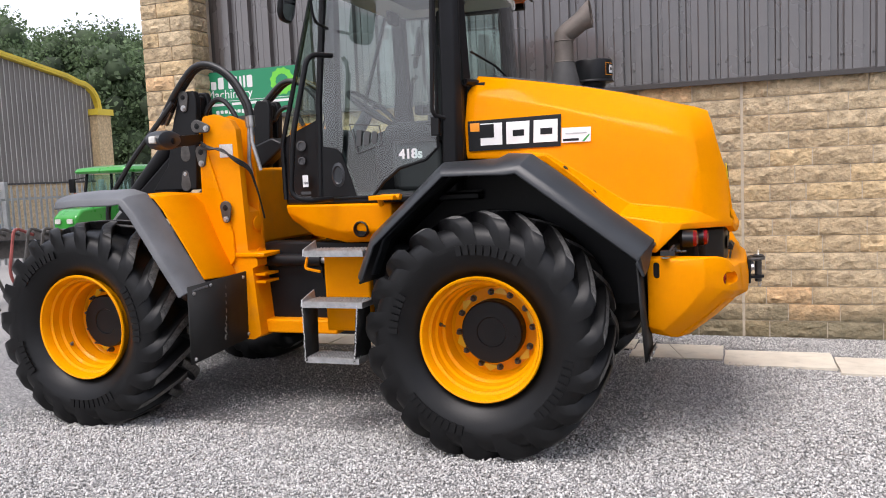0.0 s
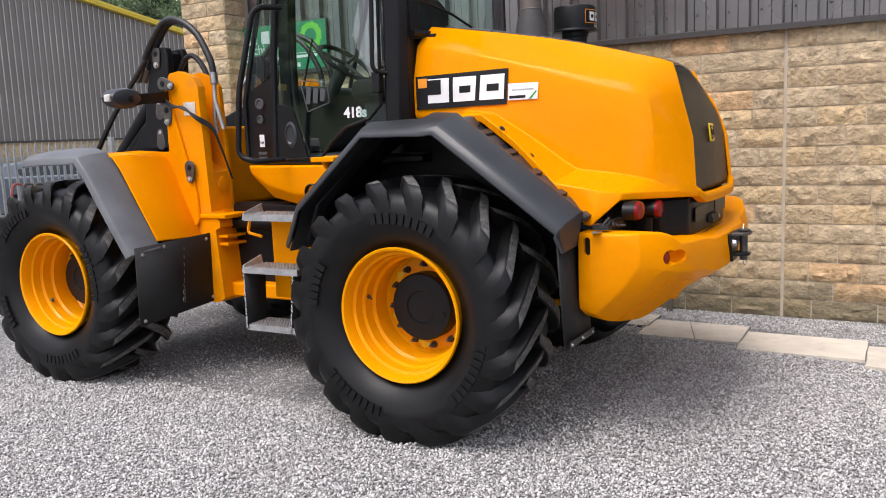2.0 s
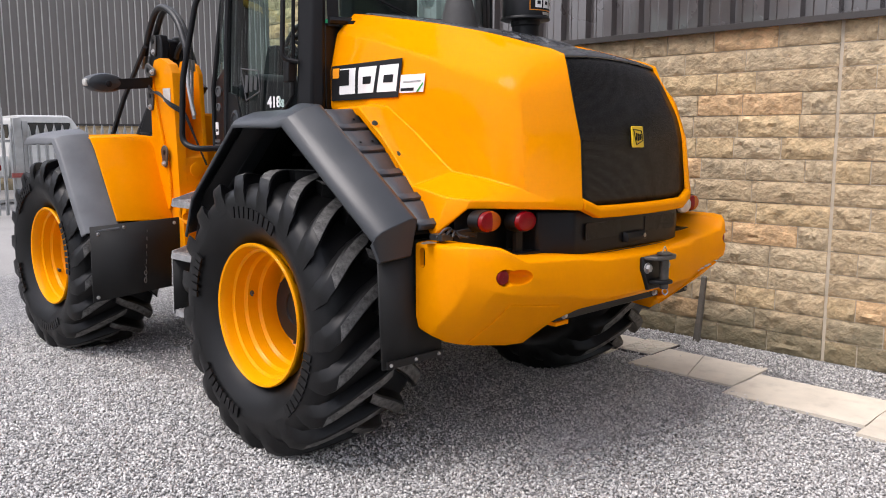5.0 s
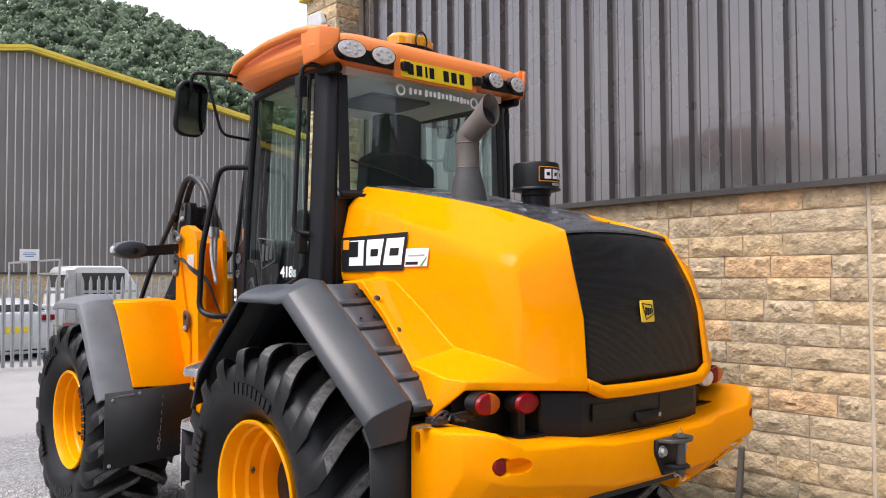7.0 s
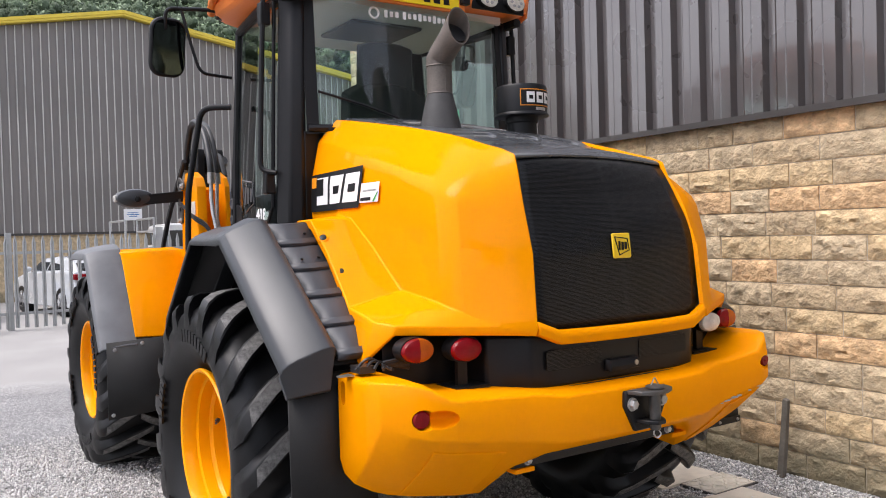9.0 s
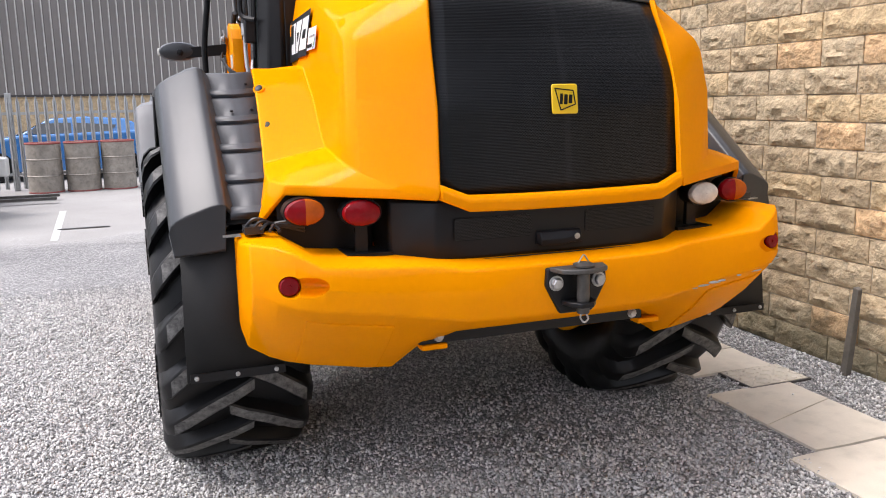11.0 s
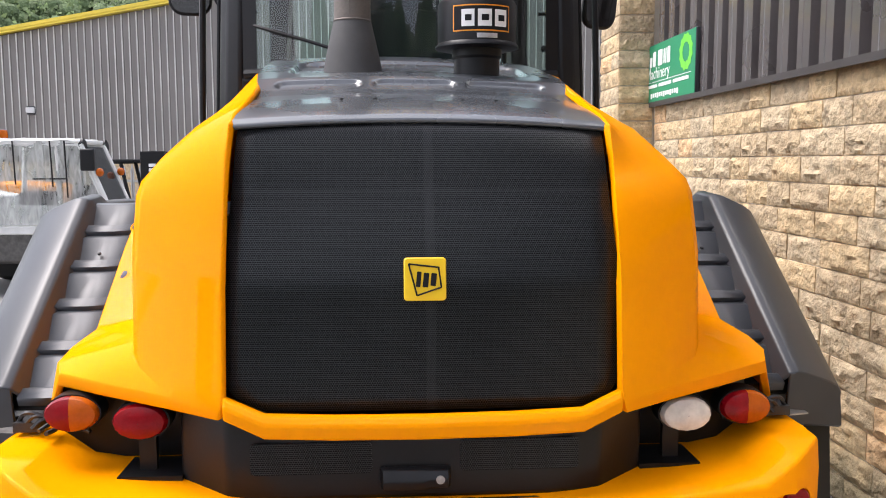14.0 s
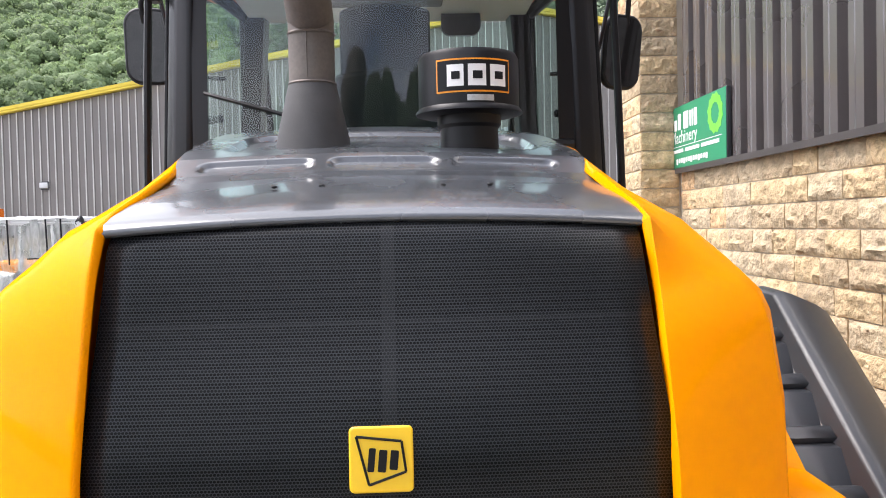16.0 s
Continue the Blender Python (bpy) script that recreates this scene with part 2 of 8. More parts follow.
def grille_material():
    """Black perforated sheet: staggered round holes, painted near black for the unlit radiator behind."""
    m = material("black_perforated_grille", (0.017, 0.0185, 0.021), 0.32, vary=0.3, scale=4)
    n, l = m.node_tree.nodes, m.node_tree.links
    b = n["Principled BSDF"]
    co = n.new("ShaderNodeTexCoord")
    sep = n.new("ShaderNodeSeparateXYZ")
    l.new(co.outputs["Object"], sep.inputs[0])
    def mth(op, a, c):
        q = n.new("ShaderNodeMath")
        q.operation = op
        for i, v in enumerate((a, c)):
            if isinstance(v, (int, float)):
                q.inputs[i].default_value = v
            else:
                l.new(v, q.inputs[i])
        return q.outputs[0]
    v = mth("MULTIPLY", sep.outputs["Z"], 1 / 0.0047)
    u = mth("ADD", mth("MULTIPLY", sep.outputs["Y"], 1 / 0.0054), mth("MULTIPLY", v, 0.5))
    cu = mth("SUBTRACT", mth("FRACT", u, 0), 0.5)
    cv = mth("SUBTRACT", mth("FRACT", v, 0), 0.5)
    du = mth("SUBTRACT", cu, mth("MULTIPLY", cv, 0.5))
    r2 = mth("ADD", mth("MULTIPLY", du, du), mth("MULTIPLY", cv, cv))
    hole = mth("LESS_THAN", r2, 0.185)
    fin = n.new("ShaderNodeTexWave")
    fin.bands_direction = "Z"
    fin.inputs["Scale"].default_value, fin.inputs["Distortion"].default_value = 23.0, 0.4
    l.new(co.outputs["Object"], fin.inputs["Vector"])
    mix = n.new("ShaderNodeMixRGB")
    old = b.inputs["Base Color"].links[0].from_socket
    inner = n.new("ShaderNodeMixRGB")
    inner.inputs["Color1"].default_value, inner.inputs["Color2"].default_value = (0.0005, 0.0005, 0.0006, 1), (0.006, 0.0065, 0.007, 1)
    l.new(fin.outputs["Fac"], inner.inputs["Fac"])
    # the cooler's middle bar and top rail, painted faintly into the dark of the holes
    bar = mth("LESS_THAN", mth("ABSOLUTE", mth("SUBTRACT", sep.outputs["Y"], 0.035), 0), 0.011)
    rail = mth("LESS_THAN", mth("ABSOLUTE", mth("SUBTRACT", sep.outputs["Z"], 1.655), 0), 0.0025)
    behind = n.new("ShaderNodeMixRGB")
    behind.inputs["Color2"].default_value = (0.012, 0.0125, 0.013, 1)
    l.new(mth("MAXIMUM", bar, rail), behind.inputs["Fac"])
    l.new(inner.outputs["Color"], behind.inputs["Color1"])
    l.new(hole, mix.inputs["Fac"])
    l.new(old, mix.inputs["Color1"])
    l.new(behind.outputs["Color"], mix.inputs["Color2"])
    l.new(mix.outputs["Color"], b.inputs["Base Color"])
    sp = n.new("ShaderNodeMapRange")
    sp.inputs["To Min"].default_value, sp.inputs["To Max"].default_value = 0.34, 0.12
    l.new(hole, sp.inputs["Value"])
    l.new(sp.outputs[0], b.inputs["Specular IOR Level"])
    bn = n.new("ShaderNodeBump")
    bn.invert = True
    bn.inputs["Strength"].default_value, bn.inputs["Distance"].default_value = 0.3, 0.002
    l.new(hole, bn.inputs["Height"])
    l.new(bn.outputs["Normal"], b.inputs["Normal"])
    return m


GRILLE = grille_material()


def gravel_material():
    """Grey and white limestone chippings: cells of about 16 mm, each with its own grey, shade painted into the gaps."""
    m = bpy.data.materials.new("grey_gravel")
    m.use_nodes = True
    n, l = m.node_tree.nodes, m.node_tree.links
    b = n["Principled BSDF"]
    b.inputs["Roughness"].default_value = 0.9
    co = n.new("ShaderNodeTexCoord")
    v = n.new("ShaderNodeTexVoronoi")
    v.inputs["Scale"].default_value = 88.0
    ve = n.new("ShaderNodeTexVoronoi")
    ve.feature = "DISTANCE_TO_EDGE"
    ve.inputs["Scale"].default_value = 88.0
    big = n.new("ShaderNodeTexNoise")
    big.inputs["Scale"].default_value, big.inputs["Detail"].default_value = 0.9, 6.0
    for q in (v, ve, big):
        l.new(co.outputs["Object"], q.inputs["Vector"])
    bw = n.new("ShaderNodeSeparateColor")
    l.new(v.outputs["Color"], bw.inputs[0])
    ramp = n.new("ShaderNodeValToRGB")
    e = ramp.color_ramp.elements
    e[0].position, e[0].color = 0.0, (0.27, 0.265, 0.26, 1)
    e[1].position, e[1].color = 1.0, (0.78, 0.76, 0.74, 1)
    e.new(0.5).color = (0.44, 0.435, 0.43, 1)
    l.new(bw.outputs[0], ramp.inputs["Fac"])
    # colour falls to 0.3 at cell edges: painted shade between the chippings
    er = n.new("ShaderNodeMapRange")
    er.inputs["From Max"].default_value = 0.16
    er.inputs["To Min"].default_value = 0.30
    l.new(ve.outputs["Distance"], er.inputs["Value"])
    patch = n.new("ShaderNodeMapRange")
    patch.inputs["From Min"].default_value, patch.inputs["From Max"].default_value = 0.3, 0.7
    patch.inputs["To Min"].default_value, patch.inputs["To Max"].default_value = 0.85, 1.15
    l.new(big.outputs["Fac"], patch.inputs["Value"])
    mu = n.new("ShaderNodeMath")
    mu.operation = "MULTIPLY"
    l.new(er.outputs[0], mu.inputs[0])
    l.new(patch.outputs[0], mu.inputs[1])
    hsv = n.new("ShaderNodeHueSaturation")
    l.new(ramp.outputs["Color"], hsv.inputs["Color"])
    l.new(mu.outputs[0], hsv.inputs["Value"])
    # the gravel ends in an uneven edge on the tarmac
    sep = n.new("ShaderNodeSeparateXYZ")
    l.new(co.outputs["Object"], sep.inputs[0])
    edge = n.new("ShaderNodeMath")
    edge.operation = "MULTIPLY_ADD"
    edge.inputs[1].default_value = 2.2
    l.new(big.outputs["Fac"], edge.inputs[0])
    l.new(sep.outputs["X"], edge.inputs[2])
    on = n.new("ShaderNodeMapRange")
    on.inputs["From Min"].default_value, on.inputs["From Max"].default_value = -5.5, -4.7
    l.new(edge.outputs[0], on.inputs["Value"])
    tn = n.new("ShaderNodeTexNoise")
    tn.inputs["Scale"].default_value, tn.inputs["Detail"].default_value = 90.0, 4.0
    l.new(co.outputs["Object"], tn.inputs["Vector"])
    tr = n.new("ShaderNodeValToRGB")
    te = tr.color_ramp.elements
    te[0].position, te[0].color, te[1].position, te[1].color = 0.3, (0.25, 0.24, 0.23, 1), 0.7, (0.36, 0.35, 0.335, 1)
    l.new(tn.outputs["Fac"], tr.inputs["Fac"])
    tm = n.new("ShaderNodeMixRGB")
    tm.blend_type = "MULTIPLY"
    tm.inputs["Fac"].default_value = 0.6
    l.new(tr.outputs["Color"], tm.inputs["Color1"])
    l.new(patch.outputs[0], tm.inputs["Color2"])
    mix = n.new("ShaderNodeMixRGB")
    l.new(on.outputs[0], mix.inputs["Fac"])
    l.new(tm.outputs["Color"], mix.inputs["Color1"])
    l.new(hsv.outputs["Color"], mix.inputs["Color2"])
    l.new(mix.outputs["Color"], b.inputs["Base Color"])
    bn = n.new("ShaderNodeBump")
    bn.inputs["Distance"].default_value = 0.012
    l.new(on.outputs[0], bn.inputs["Strength"])
    l.new(er.outputs[0], bn.inputs["Height"])
    l.new(bn.outputs["Normal"], b.inputs["Normal"])
    return m


GRAVEL = gravel_material()
STONES = material("loose_gravel_stones", (0.55, 0.535, 0.515), 0.9, vary=0.15, scale=60, island_vary=0.45)


def stone_material():
    """Rock-faced sandstone blocks: buff, some browner or greyer, sooty in the hollows of the face."""
    m = material("buff_rock_faced_stone", (0.545, 0.428, 0.278), 0.92, vary=0.34, scale=11, bump=0.8, bump_scale=36, spots=0.38, object_vary=0.16, dist=0.022, world=True)
    n, l = m.node_tree.nodes, m.node_tree.links
    b = n["Principled BSDF"]
    old = b.inputs["Base Color"].links[0].from_socket
    info = n.new("ShaderNodeObjectInfo")
    ramp = n.new("ShaderNodeValToRGB")
    e = ramp.color_ramp.elements
    ramp.color_ramp.interpolation = "CONSTANT"
    e[0].position, e[0].color = 0.0, (1.0, 0.97, 0.92, 1)
    e[1].position, e[1].color = 0.92, (1.03, 0.87, 0.73, 1)
    e.new(0.35).color = (1.06, 1.0, 0.88, 1)
    e.new(0.6).color = (0.90, 0.90, 0.89, 1)
    l.new(info.outputs["Random"], ramp.inputs["Fac"])
    mul = n.new("ShaderNodeMixRGB")
    mul.blend_type = "MULTIPLY"
    mul.inputs["Fac"].default_value = 1.0
    l.new(old, mul.inputs["Color1"])
    l.new(ramp.outputs["Color"], mul.inputs["Color2"])
    # green-black algae on the splashed lowest course, with a ragged edge
    pos, sep, nz, edge, moss = (n.new("ShaderNode" + k) for k in ("NewGeometry", "SeparateXYZ", "TexNoise", "MapRange", "MixRGB"))
    nz.inputs["Scale"].default_value, nz.inputs["Detail"].default_value = 5.0, 6.0
    high = n.new("ShaderNodeMath")
    high.operation, high.inputs[1].default_value = "MULTIPLY_ADD", -0.55
    l.new(pos.outputs["Position"], sep.inputs[0])
    l.new(pos.outputs["Position"], nz.inputs["Vector"])
    l.new(nz.outputs["Fac"], high.inputs[0])
    l.new(sep.outputs["Z"], high.inputs[2])
    edge.inputs["From Min"].default_value, edge.inputs["From Max"].default_value = 0.08, -0.14
    edge.inputs["To Max"].default_value = 0.62
    l.new(high.outputs[0], edge.inputs["Value"])
    moss.inputs["Color2"].default_value = (0.085, 0.088, 0.052, 1)
    l.new(edge.outputs[0], moss.inputs["Fac"])
    l.new(mul.outputs["Color"], moss.inputs["Color1"])
    l.new(moss.outputs["Color"], b.inputs["Base Color"])
    return m


STONE = stone_material()
LEAF = material("mixed_woodland_leaves", (0.205, 0.275, 0.125), 0.75, vary=0.5, scale=0.10, island_vary=0.28)


def let_light_through(m, share_):
    """Thin leaves pass part of the light to their far side."""
    n, l = m.node_tree.nodes, m.node_tree.links
    b, out = n["Principled BSDF"], n["Material Output"]
    tr, mix = n.new("ShaderNodeBsdfTranslucent"), n.new("ShaderNodeMixShader")
    mix.inputs["Fac"].default_value = share_
    l.new(b.inputs["Base Color"].links[0].from_socket, tr.inputs["Color"])
    l.new(b.outputs["BSDF"], mix.inputs[1])
    l.new(tr.outputs["BSDF"], mix.inputs[2])
    l.new(mix.outputs["Shader"], out.inputs["Surface"])


let_light_through(LEAF, 0.4)
# Distance haze is put into this leaf colour: paler and bluer.
HAZY_CREST_LEAF = material("far_woodland_leaves", (0.200, 0.262, 0.158), 0.75, vary=0.5, scale=0.10, island_vary=0.30)
# Crown cores: a darkened leaf colour paints the shade inside the foliage.
CREST_SHADED_CORE = material("shaded_far_crown_cores", (0.092, 0.128, 0.076), 0.9, vary=0.5, scale=0.12, bump=1.0, bump_scale=3.4, island_vary=0.25, dist=0.5)
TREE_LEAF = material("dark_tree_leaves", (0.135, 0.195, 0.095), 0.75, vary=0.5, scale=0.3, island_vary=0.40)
TREE_SHADED_CORE = material("shaded_tree_cores", (0.050, 0.075, 0.036), 0.9, vary=0.6, scale=0.5, island_vary=0.30)
let_light_through(TREE_LEAF, 0.4)
SHADED_CORE = material("shaded_crown_cores", (0.125, 0.175, 0.078), 0.9, vary=0.5, scale=0.12, bump=1.0, bump_scale=3.4, island_vary=0.20, dist=0.5)

# ---- building helpers ----
def finish(name, bm, mat, smooth=True, angle=38):
    bmesh.ops.remove_doubles(bm, verts=bm.verts, dist=1e-5)
    bmesh.ops.recalc_face_normals(bm, faces=bm.faces)
    me = bpy.data.meshes.new(name)
    bm.to_mesh(me)
    bm.free()
    me.materials.append(mat)
    if smooth:
        me.shade_smooth()
        me.set_sharp_from_angle(angle=radians(angle))
    return me


def part(name, bm, mat, parent=None, label="", bevel=0.0, segs=2, smooth=True, solid=0.0, angle=38):
    """Links a bmesh as one mesh object, under a thing or under a part."""
    ob = new(name, finish(name, bm, mat, smooth, angle))
    if parent is not None:
        ob.parent = parent
    if label:
        tagged(ob, label)
    if solid:
        s = ob.modifiers.new("thick", "SOLIDIFY")
        s.thickness, s.offset = solid, -1
    if bevel:
        b = ob.modifiers.new("edge", "BEVEL")
        b.width, b.segments, b.limit_method, b.angle_limit = bevel, segs, "ANGLE", radians(28)
        b.harden_normals = False
    return ob


def thing(name, label, category, at=(0, 0, 0), group="", kind=""):
    ob = new(name)
    ob.empty_display_size = 0.1
    ob.location = at
    return tagged(ob, label, category, group, kind)


def share(name, me, parent, m=None, label=""):
    """Another object on a mesh that exists already."""
    ob = new(name, me)
    if parent is not None:
        ob.parent = parent
    if m is not None:
        ob.matrix_basis = m
    if label:
        tagged(ob, label)
    return ob


def poly_prism(bm, pts, vec):
    a = [bm.verts.new(p) for p in pts]
    b = [bm.verts.new(Vector(p) + Vector(vec)) for p in pts]
    bm.faces.new(a)
    bm.faces.new(b[::-1])
    for i in range(len(pts)):
        j = (i + 1) % len(pts)
        bm.faces.new((a[i], a[j], b[j], b[i]))
    return bm


def prism_xz(pts, y0, y1, bm=None):
    return poly_prism(bm or bmesh.new(), [(x, y0, z) for x, z in pts], (0, y1 - y0, 0))


def prism_yz(pts, x0, x1, bm=None):
    return poly_prism(bm or bmesh.new(), [(x0, y, z) for y, z in pts], (x1 - x0, 0, 0))


def prism_xy(pts, z0, z1, bm=None):
    return poly_prism(bm or bmesh.new(), [(x, y, z0) for x, y in pts], (0, 0, z1 - z0))


def box(x0, x1, y0, y1, z0, z1, bm=None):
    return prism_xy([(x0, y0), (x1, y0), (x1, y1), (x0, y1)], z0, z1, bm)


def loft(rings, closed=False, caps=False, bm=None):
    bm = bm or bmesh.new()
    vs = [[bm.verts.new(p) for p in r] for r in rings]
    n = len(rings[0])
    for a, b in zip(vs, vs[1:]):
        for i in range(n if closed else n - 1):
            j = (i + 1) % n
            bm.faces.new((a[i], a[j], b[j], b[i]))
    if caps:
        bm.faces.new(vs[0][::-1])
        bm.faces.new(vs[-1])
    return bm


def rounded_path(pts, r, n=6):
    """The points of a bent bar: straight runs with corners of radius r."""
    pts = [Vector(p) for p in pts]
    out = [pts[0]]
    for a, b, c in zip(pts, pts[1:], pts[2:]):
        d0, d1 = (a - b), (c - b)
        k = min(r, d0.length * 0.49, d1.length * 0.49)
        p0, p1 = b + d0.normalized() * k, b + d1.normalized() * k
        for i in range(n + 1):
            t = i / n
            out.append((1 - t) ** 2 * p0 + 2 * t * (1 - t) * b + t * t * p1)
    out.append(pts[-1])
    return out


def tube(pts, r, n=10, bm=None, r2=None):
    """A round bar along points; r2 gives the second radius of an oval bar."""
    bm = bm or bmesh.new()
    pts = [Vector(p) for p in pts]
    d = (pts[1] - pts[0]).normalized()
    u = d.orthogonal().normalized()
    if abs(d.z) < 0.95:
        u = d.cross(Vector((0, 0, 1))).normalized()
    rings = []
    for i, p in enumerate(pts):
        a, b = pts[max(i - 1, 0)], pts[min(i + 1, len(pts) - 1)]
        t = (b - a).normalized()
        u = (u - t * u.dot(t)).normalized()
        w = t.cross(u)
        rr = r[i] if isinstance(r, (list, tuple)) else r
        rings.append([p + u * math.cos(q * 2 * math.pi / n) * rr + w * math.sin(q * 2 * math.pi / n) * (r2 or rr) for q in range(n)])
    return loft(rings, True, True, bm)


def arc3(a, b, lift, n=12, side=(0, 0, 1)):
    """A hose that bows from a to b."""
    a, b, s = Vector(a), Vector(b), Vector(side)
    return [a.lerp(b, i / n) + s * lift * math.sin(math.pi * i / n) ** 0.8 for i in range(n + 1)]


def lathe(profile, m=None, n=32, bm=None, caps=True):
    """Turns a profile of (radius, height) about z, then lays it out by the pose m."""
    bm = bm or bmesh.new()
    m = m or Matrix.Identity(4)
    rings = [[m @ Vector((r * math.cos(i * 2 * math.pi / n), r * math.sin(i * 2 * math.pi / n), h)) for i in range(n)] for r, h in profile]
    return loft(rings, True, caps, bm)


def disc_bolt(at, axis, r, h, bm=None, n=6):
    """A bolt head: a washer and a six-sided head."""
    q = Vector(axis).to_track_quat("Z", "Y").to_matrix().to_4x4()
    m = Matrix.Translation(at) @ q
    bm = lathe([(r * 1.35, 0), (r * 1.35, h * 0.25)], m, 14, bm)
    return lathe([(r, h * 0.25), (r, h * 0.85), (r * 0.8, h)], m, n, bm)


def ellipsoid(at, size, seg=20, ring=12, bm=None):
    bm = bm or bmesh.new()
    geom = bmesh.ops.create_uvsphere(bm, u_segments=seg, v_segments=ring, radius=1.0)
    bmesh.ops.transform(bm, matrix=Matrix.Translation(at) @ Matrix.Diagonal((*size, 1)), verts=geom["verts"])
    return bm


def rounded_rect(w, h, r, n=4):
    pts = []
    for cx, cy, a in ((w / 2 - r, h / 2 - r, 0), (-w / 2 + r, h / 2 - r, 90), (-w / 2 + r, -h / 2 + r, 180), (w / 2 - r, -h / 2 + r, 270)):
        for i in range(n + 1):
            q = radians(a + 90 * i / n)
            pts.append((cx + r * math.cos(q), cy + r * math.sin(q)))
    return pts


def panel(m, w, h, d, r=0.01, bm=None, n=4):
    """A flat plate with rounded corners in the plane of m's x and y, d thick along its z."""
    return poly_prism(bm or bmesh.new(), [m @ Vector((x, y, 0)) for x, y in rounded_rect(w, h, r, n)], m.to_3x3() @ Vector((0, 0, d)))


def facing(at, right, up):
    """A pose with its x to the right, its y up and its z out of a surface."""
    r, u = Vector(right).normalized(), Vector(up).normalized()
    o = r.cross(u).normalized()
    u = o.cross(r)
    return Matrix(((r.x, u.x, o.x, at[0]), (r.y, u.y, o.y, at[1]), (r.z, u.z, o.z, at[2]), (0, 0, 0, 1)))


def lettering(name, text, m, size, mat, parent, label="", bold=0.0):
    cu = bpy.data.curves.new(name, "FONT")
    cu.body, cu.size, cu.extrude, cu.offset = text, size, 0.0008, bold
    cu.align_x, cu.align_y = "CENTER", "CENTER"
    tmp = bpy.data.objects.new(name, cu)
    scene.collection.objects.link(tmp)
    me = bpy.data.meshes.new_from_object(tmp.evaluated_get(bpy.context.evaluated_depsgraph_get()))
    bpy.data.objects.remove(tmp)
    me.materials.clear()
    me.materials.append(mat)
    ob = new(name, me)
    ob.parent, ob.matrix_basis = parent, m
    return tagged(ob, label) if label else ob


def carved(bm, cutters, bevel=0.0, segs=2):
    """The bevelled solid bm with the cutters taken out of it, as a bmesh."""
    made = []
    for b in [bm] + cutters:
        bmesh.ops.remove_doubles(b, verts=b.verts, dist=1e-5)
        bmesh.ops.recalc_face_normals(b, faces=b.faces)
        me = bpy.data.meshes.new("solid")
        b.to_mesh(me)
        b.free()
        made.append(bpy.data.objects.new("solid", me))
        scene.collection.objects.link(made[-1])
    if bevel:
        e = made[0].modifiers.new("edge", "BEVEL")
        e.width, e.segments, e.limit_method, e.angle_limit = bevel, segs, "ANGLE", radians(28)
    for c in made[1:]:
        k = made[0].modifiers.new("cut", "BOOLEAN")
        k.operation, k.object, k.solver = "DIFFERENCE", c, "EXACT"
    me = bpy.data.meshes.new_from_object(made[0].evaluated_get(bpy.context.evaluated_depsgraph_get()))
    out = bmesh.new()
    out.from_mesh(me)
    bpy.data.meshes.remove(me)
    for o in made:
        old = o.data
        bpy.data.objects.remove(o)
        bpy.data.meshes.remove(old)
    return out


def teardrop(m, r1, r2, gap, d):
    """A keeper plate: two round ends of unlike size joined by straight sides, laid on m."""
    f = math.asin((r2 - r1) / gap)
    pts = [(r1 * math.cos(a), gap / 2 + r1 * math.sin(a)) for a in [f + (math.pi - 2 * f) * k / 14 for k in range(15)]]
    pts += [(r2 * math.cos(a), -gap / 2 + r2 * math.sin(a)) for a in [math.pi - f + (math.pi + 2 * f) * k / 12 for k in range(13)]]
    return poly_prism(bmesh.new(), [m @ Vector((x, y, 0)) for x, y in pts], m.to_3x3() @ Vector((0, 0, d)))


def mirror_y(p):
    return (p[0], -p[1], p[2])

# ---- the large structure ----
# ground: one sheet to the horizon, finer round the machine
def make_ground():
    xs = [-600, -250, -120, -60, -30] + [-20 + i * 2 for i in range(8)] + [-5 + i * 0.5 for i in range(21)] + [7, 10, 16, 30, 60, 120, 250, 600]
    ys = [-600, -250, -120, -60, -30, -16, -10] + [-7 + i * 0.5 for i in range(22)] + [5, 8, 14, 24, 40, 70, 120, 250, 600]
    bm = bmesh.new()
    grid = []
    for x in xs:
        row = []
        for y in ys:
            z = 0.012 * noise.noise((x * 0.6, y * 0.6, 0)) if -6 < x < 6 and -7 < y < 2.1 else 0.0
            row.append(bm.verts.new((x, y, z)))
        grid.append(row)
    for a, b in zip(grid, grid[1:]):
        for i in range(len(ys) - 1):
            bm.faces.new((a[i], b[i], b[i + 1], a[i + 1]))
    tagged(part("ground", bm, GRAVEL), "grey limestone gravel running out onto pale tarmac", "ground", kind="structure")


make_ground()

WALL_Y, CLAD_Z = 2.19, 2.185
# wall of the near building: mortar core behind the stone blocks
wall = tagged(part("wall_building", box(-4.3, 9.0, WALL_Y + 0.015, WALL_Y + 0.30, -0.05, CLAD_Z, None), MORTAR, smooth=False),
              "buff rock-faced stone wall in even courses", "wall", kind="structure")


def make_cladding(name, x0, x1, y, z0, top, pitch, depth, mat, label, kind="structure", parent=None):
    """Profiled steel sheet on a wall that faces -y: wide pans with raised trapezoid ribs."""
    bm = bmesh.new()
    prof = []
    x = x0
    while x < x1:
        for dx, dy in ((0.0, 0.0), (0.044, 0.0), (0.049, -0.005), (0.054, 0.0), (0.082, 0.0), (0.092, -depth), (0.142, -depth), (0.147, -depth + 0.004), (0.152, -depth), (0.220, -depth)):
            prof.append((x + dx * pitch / 0.23, y + dy))
        x += pitch
    prof.append((x, y))
    rings = [[(px, py, z0) for px, py in prof], [(px, py, top(px)) for px, py in prof]]
    loft(rings, bm=bm)
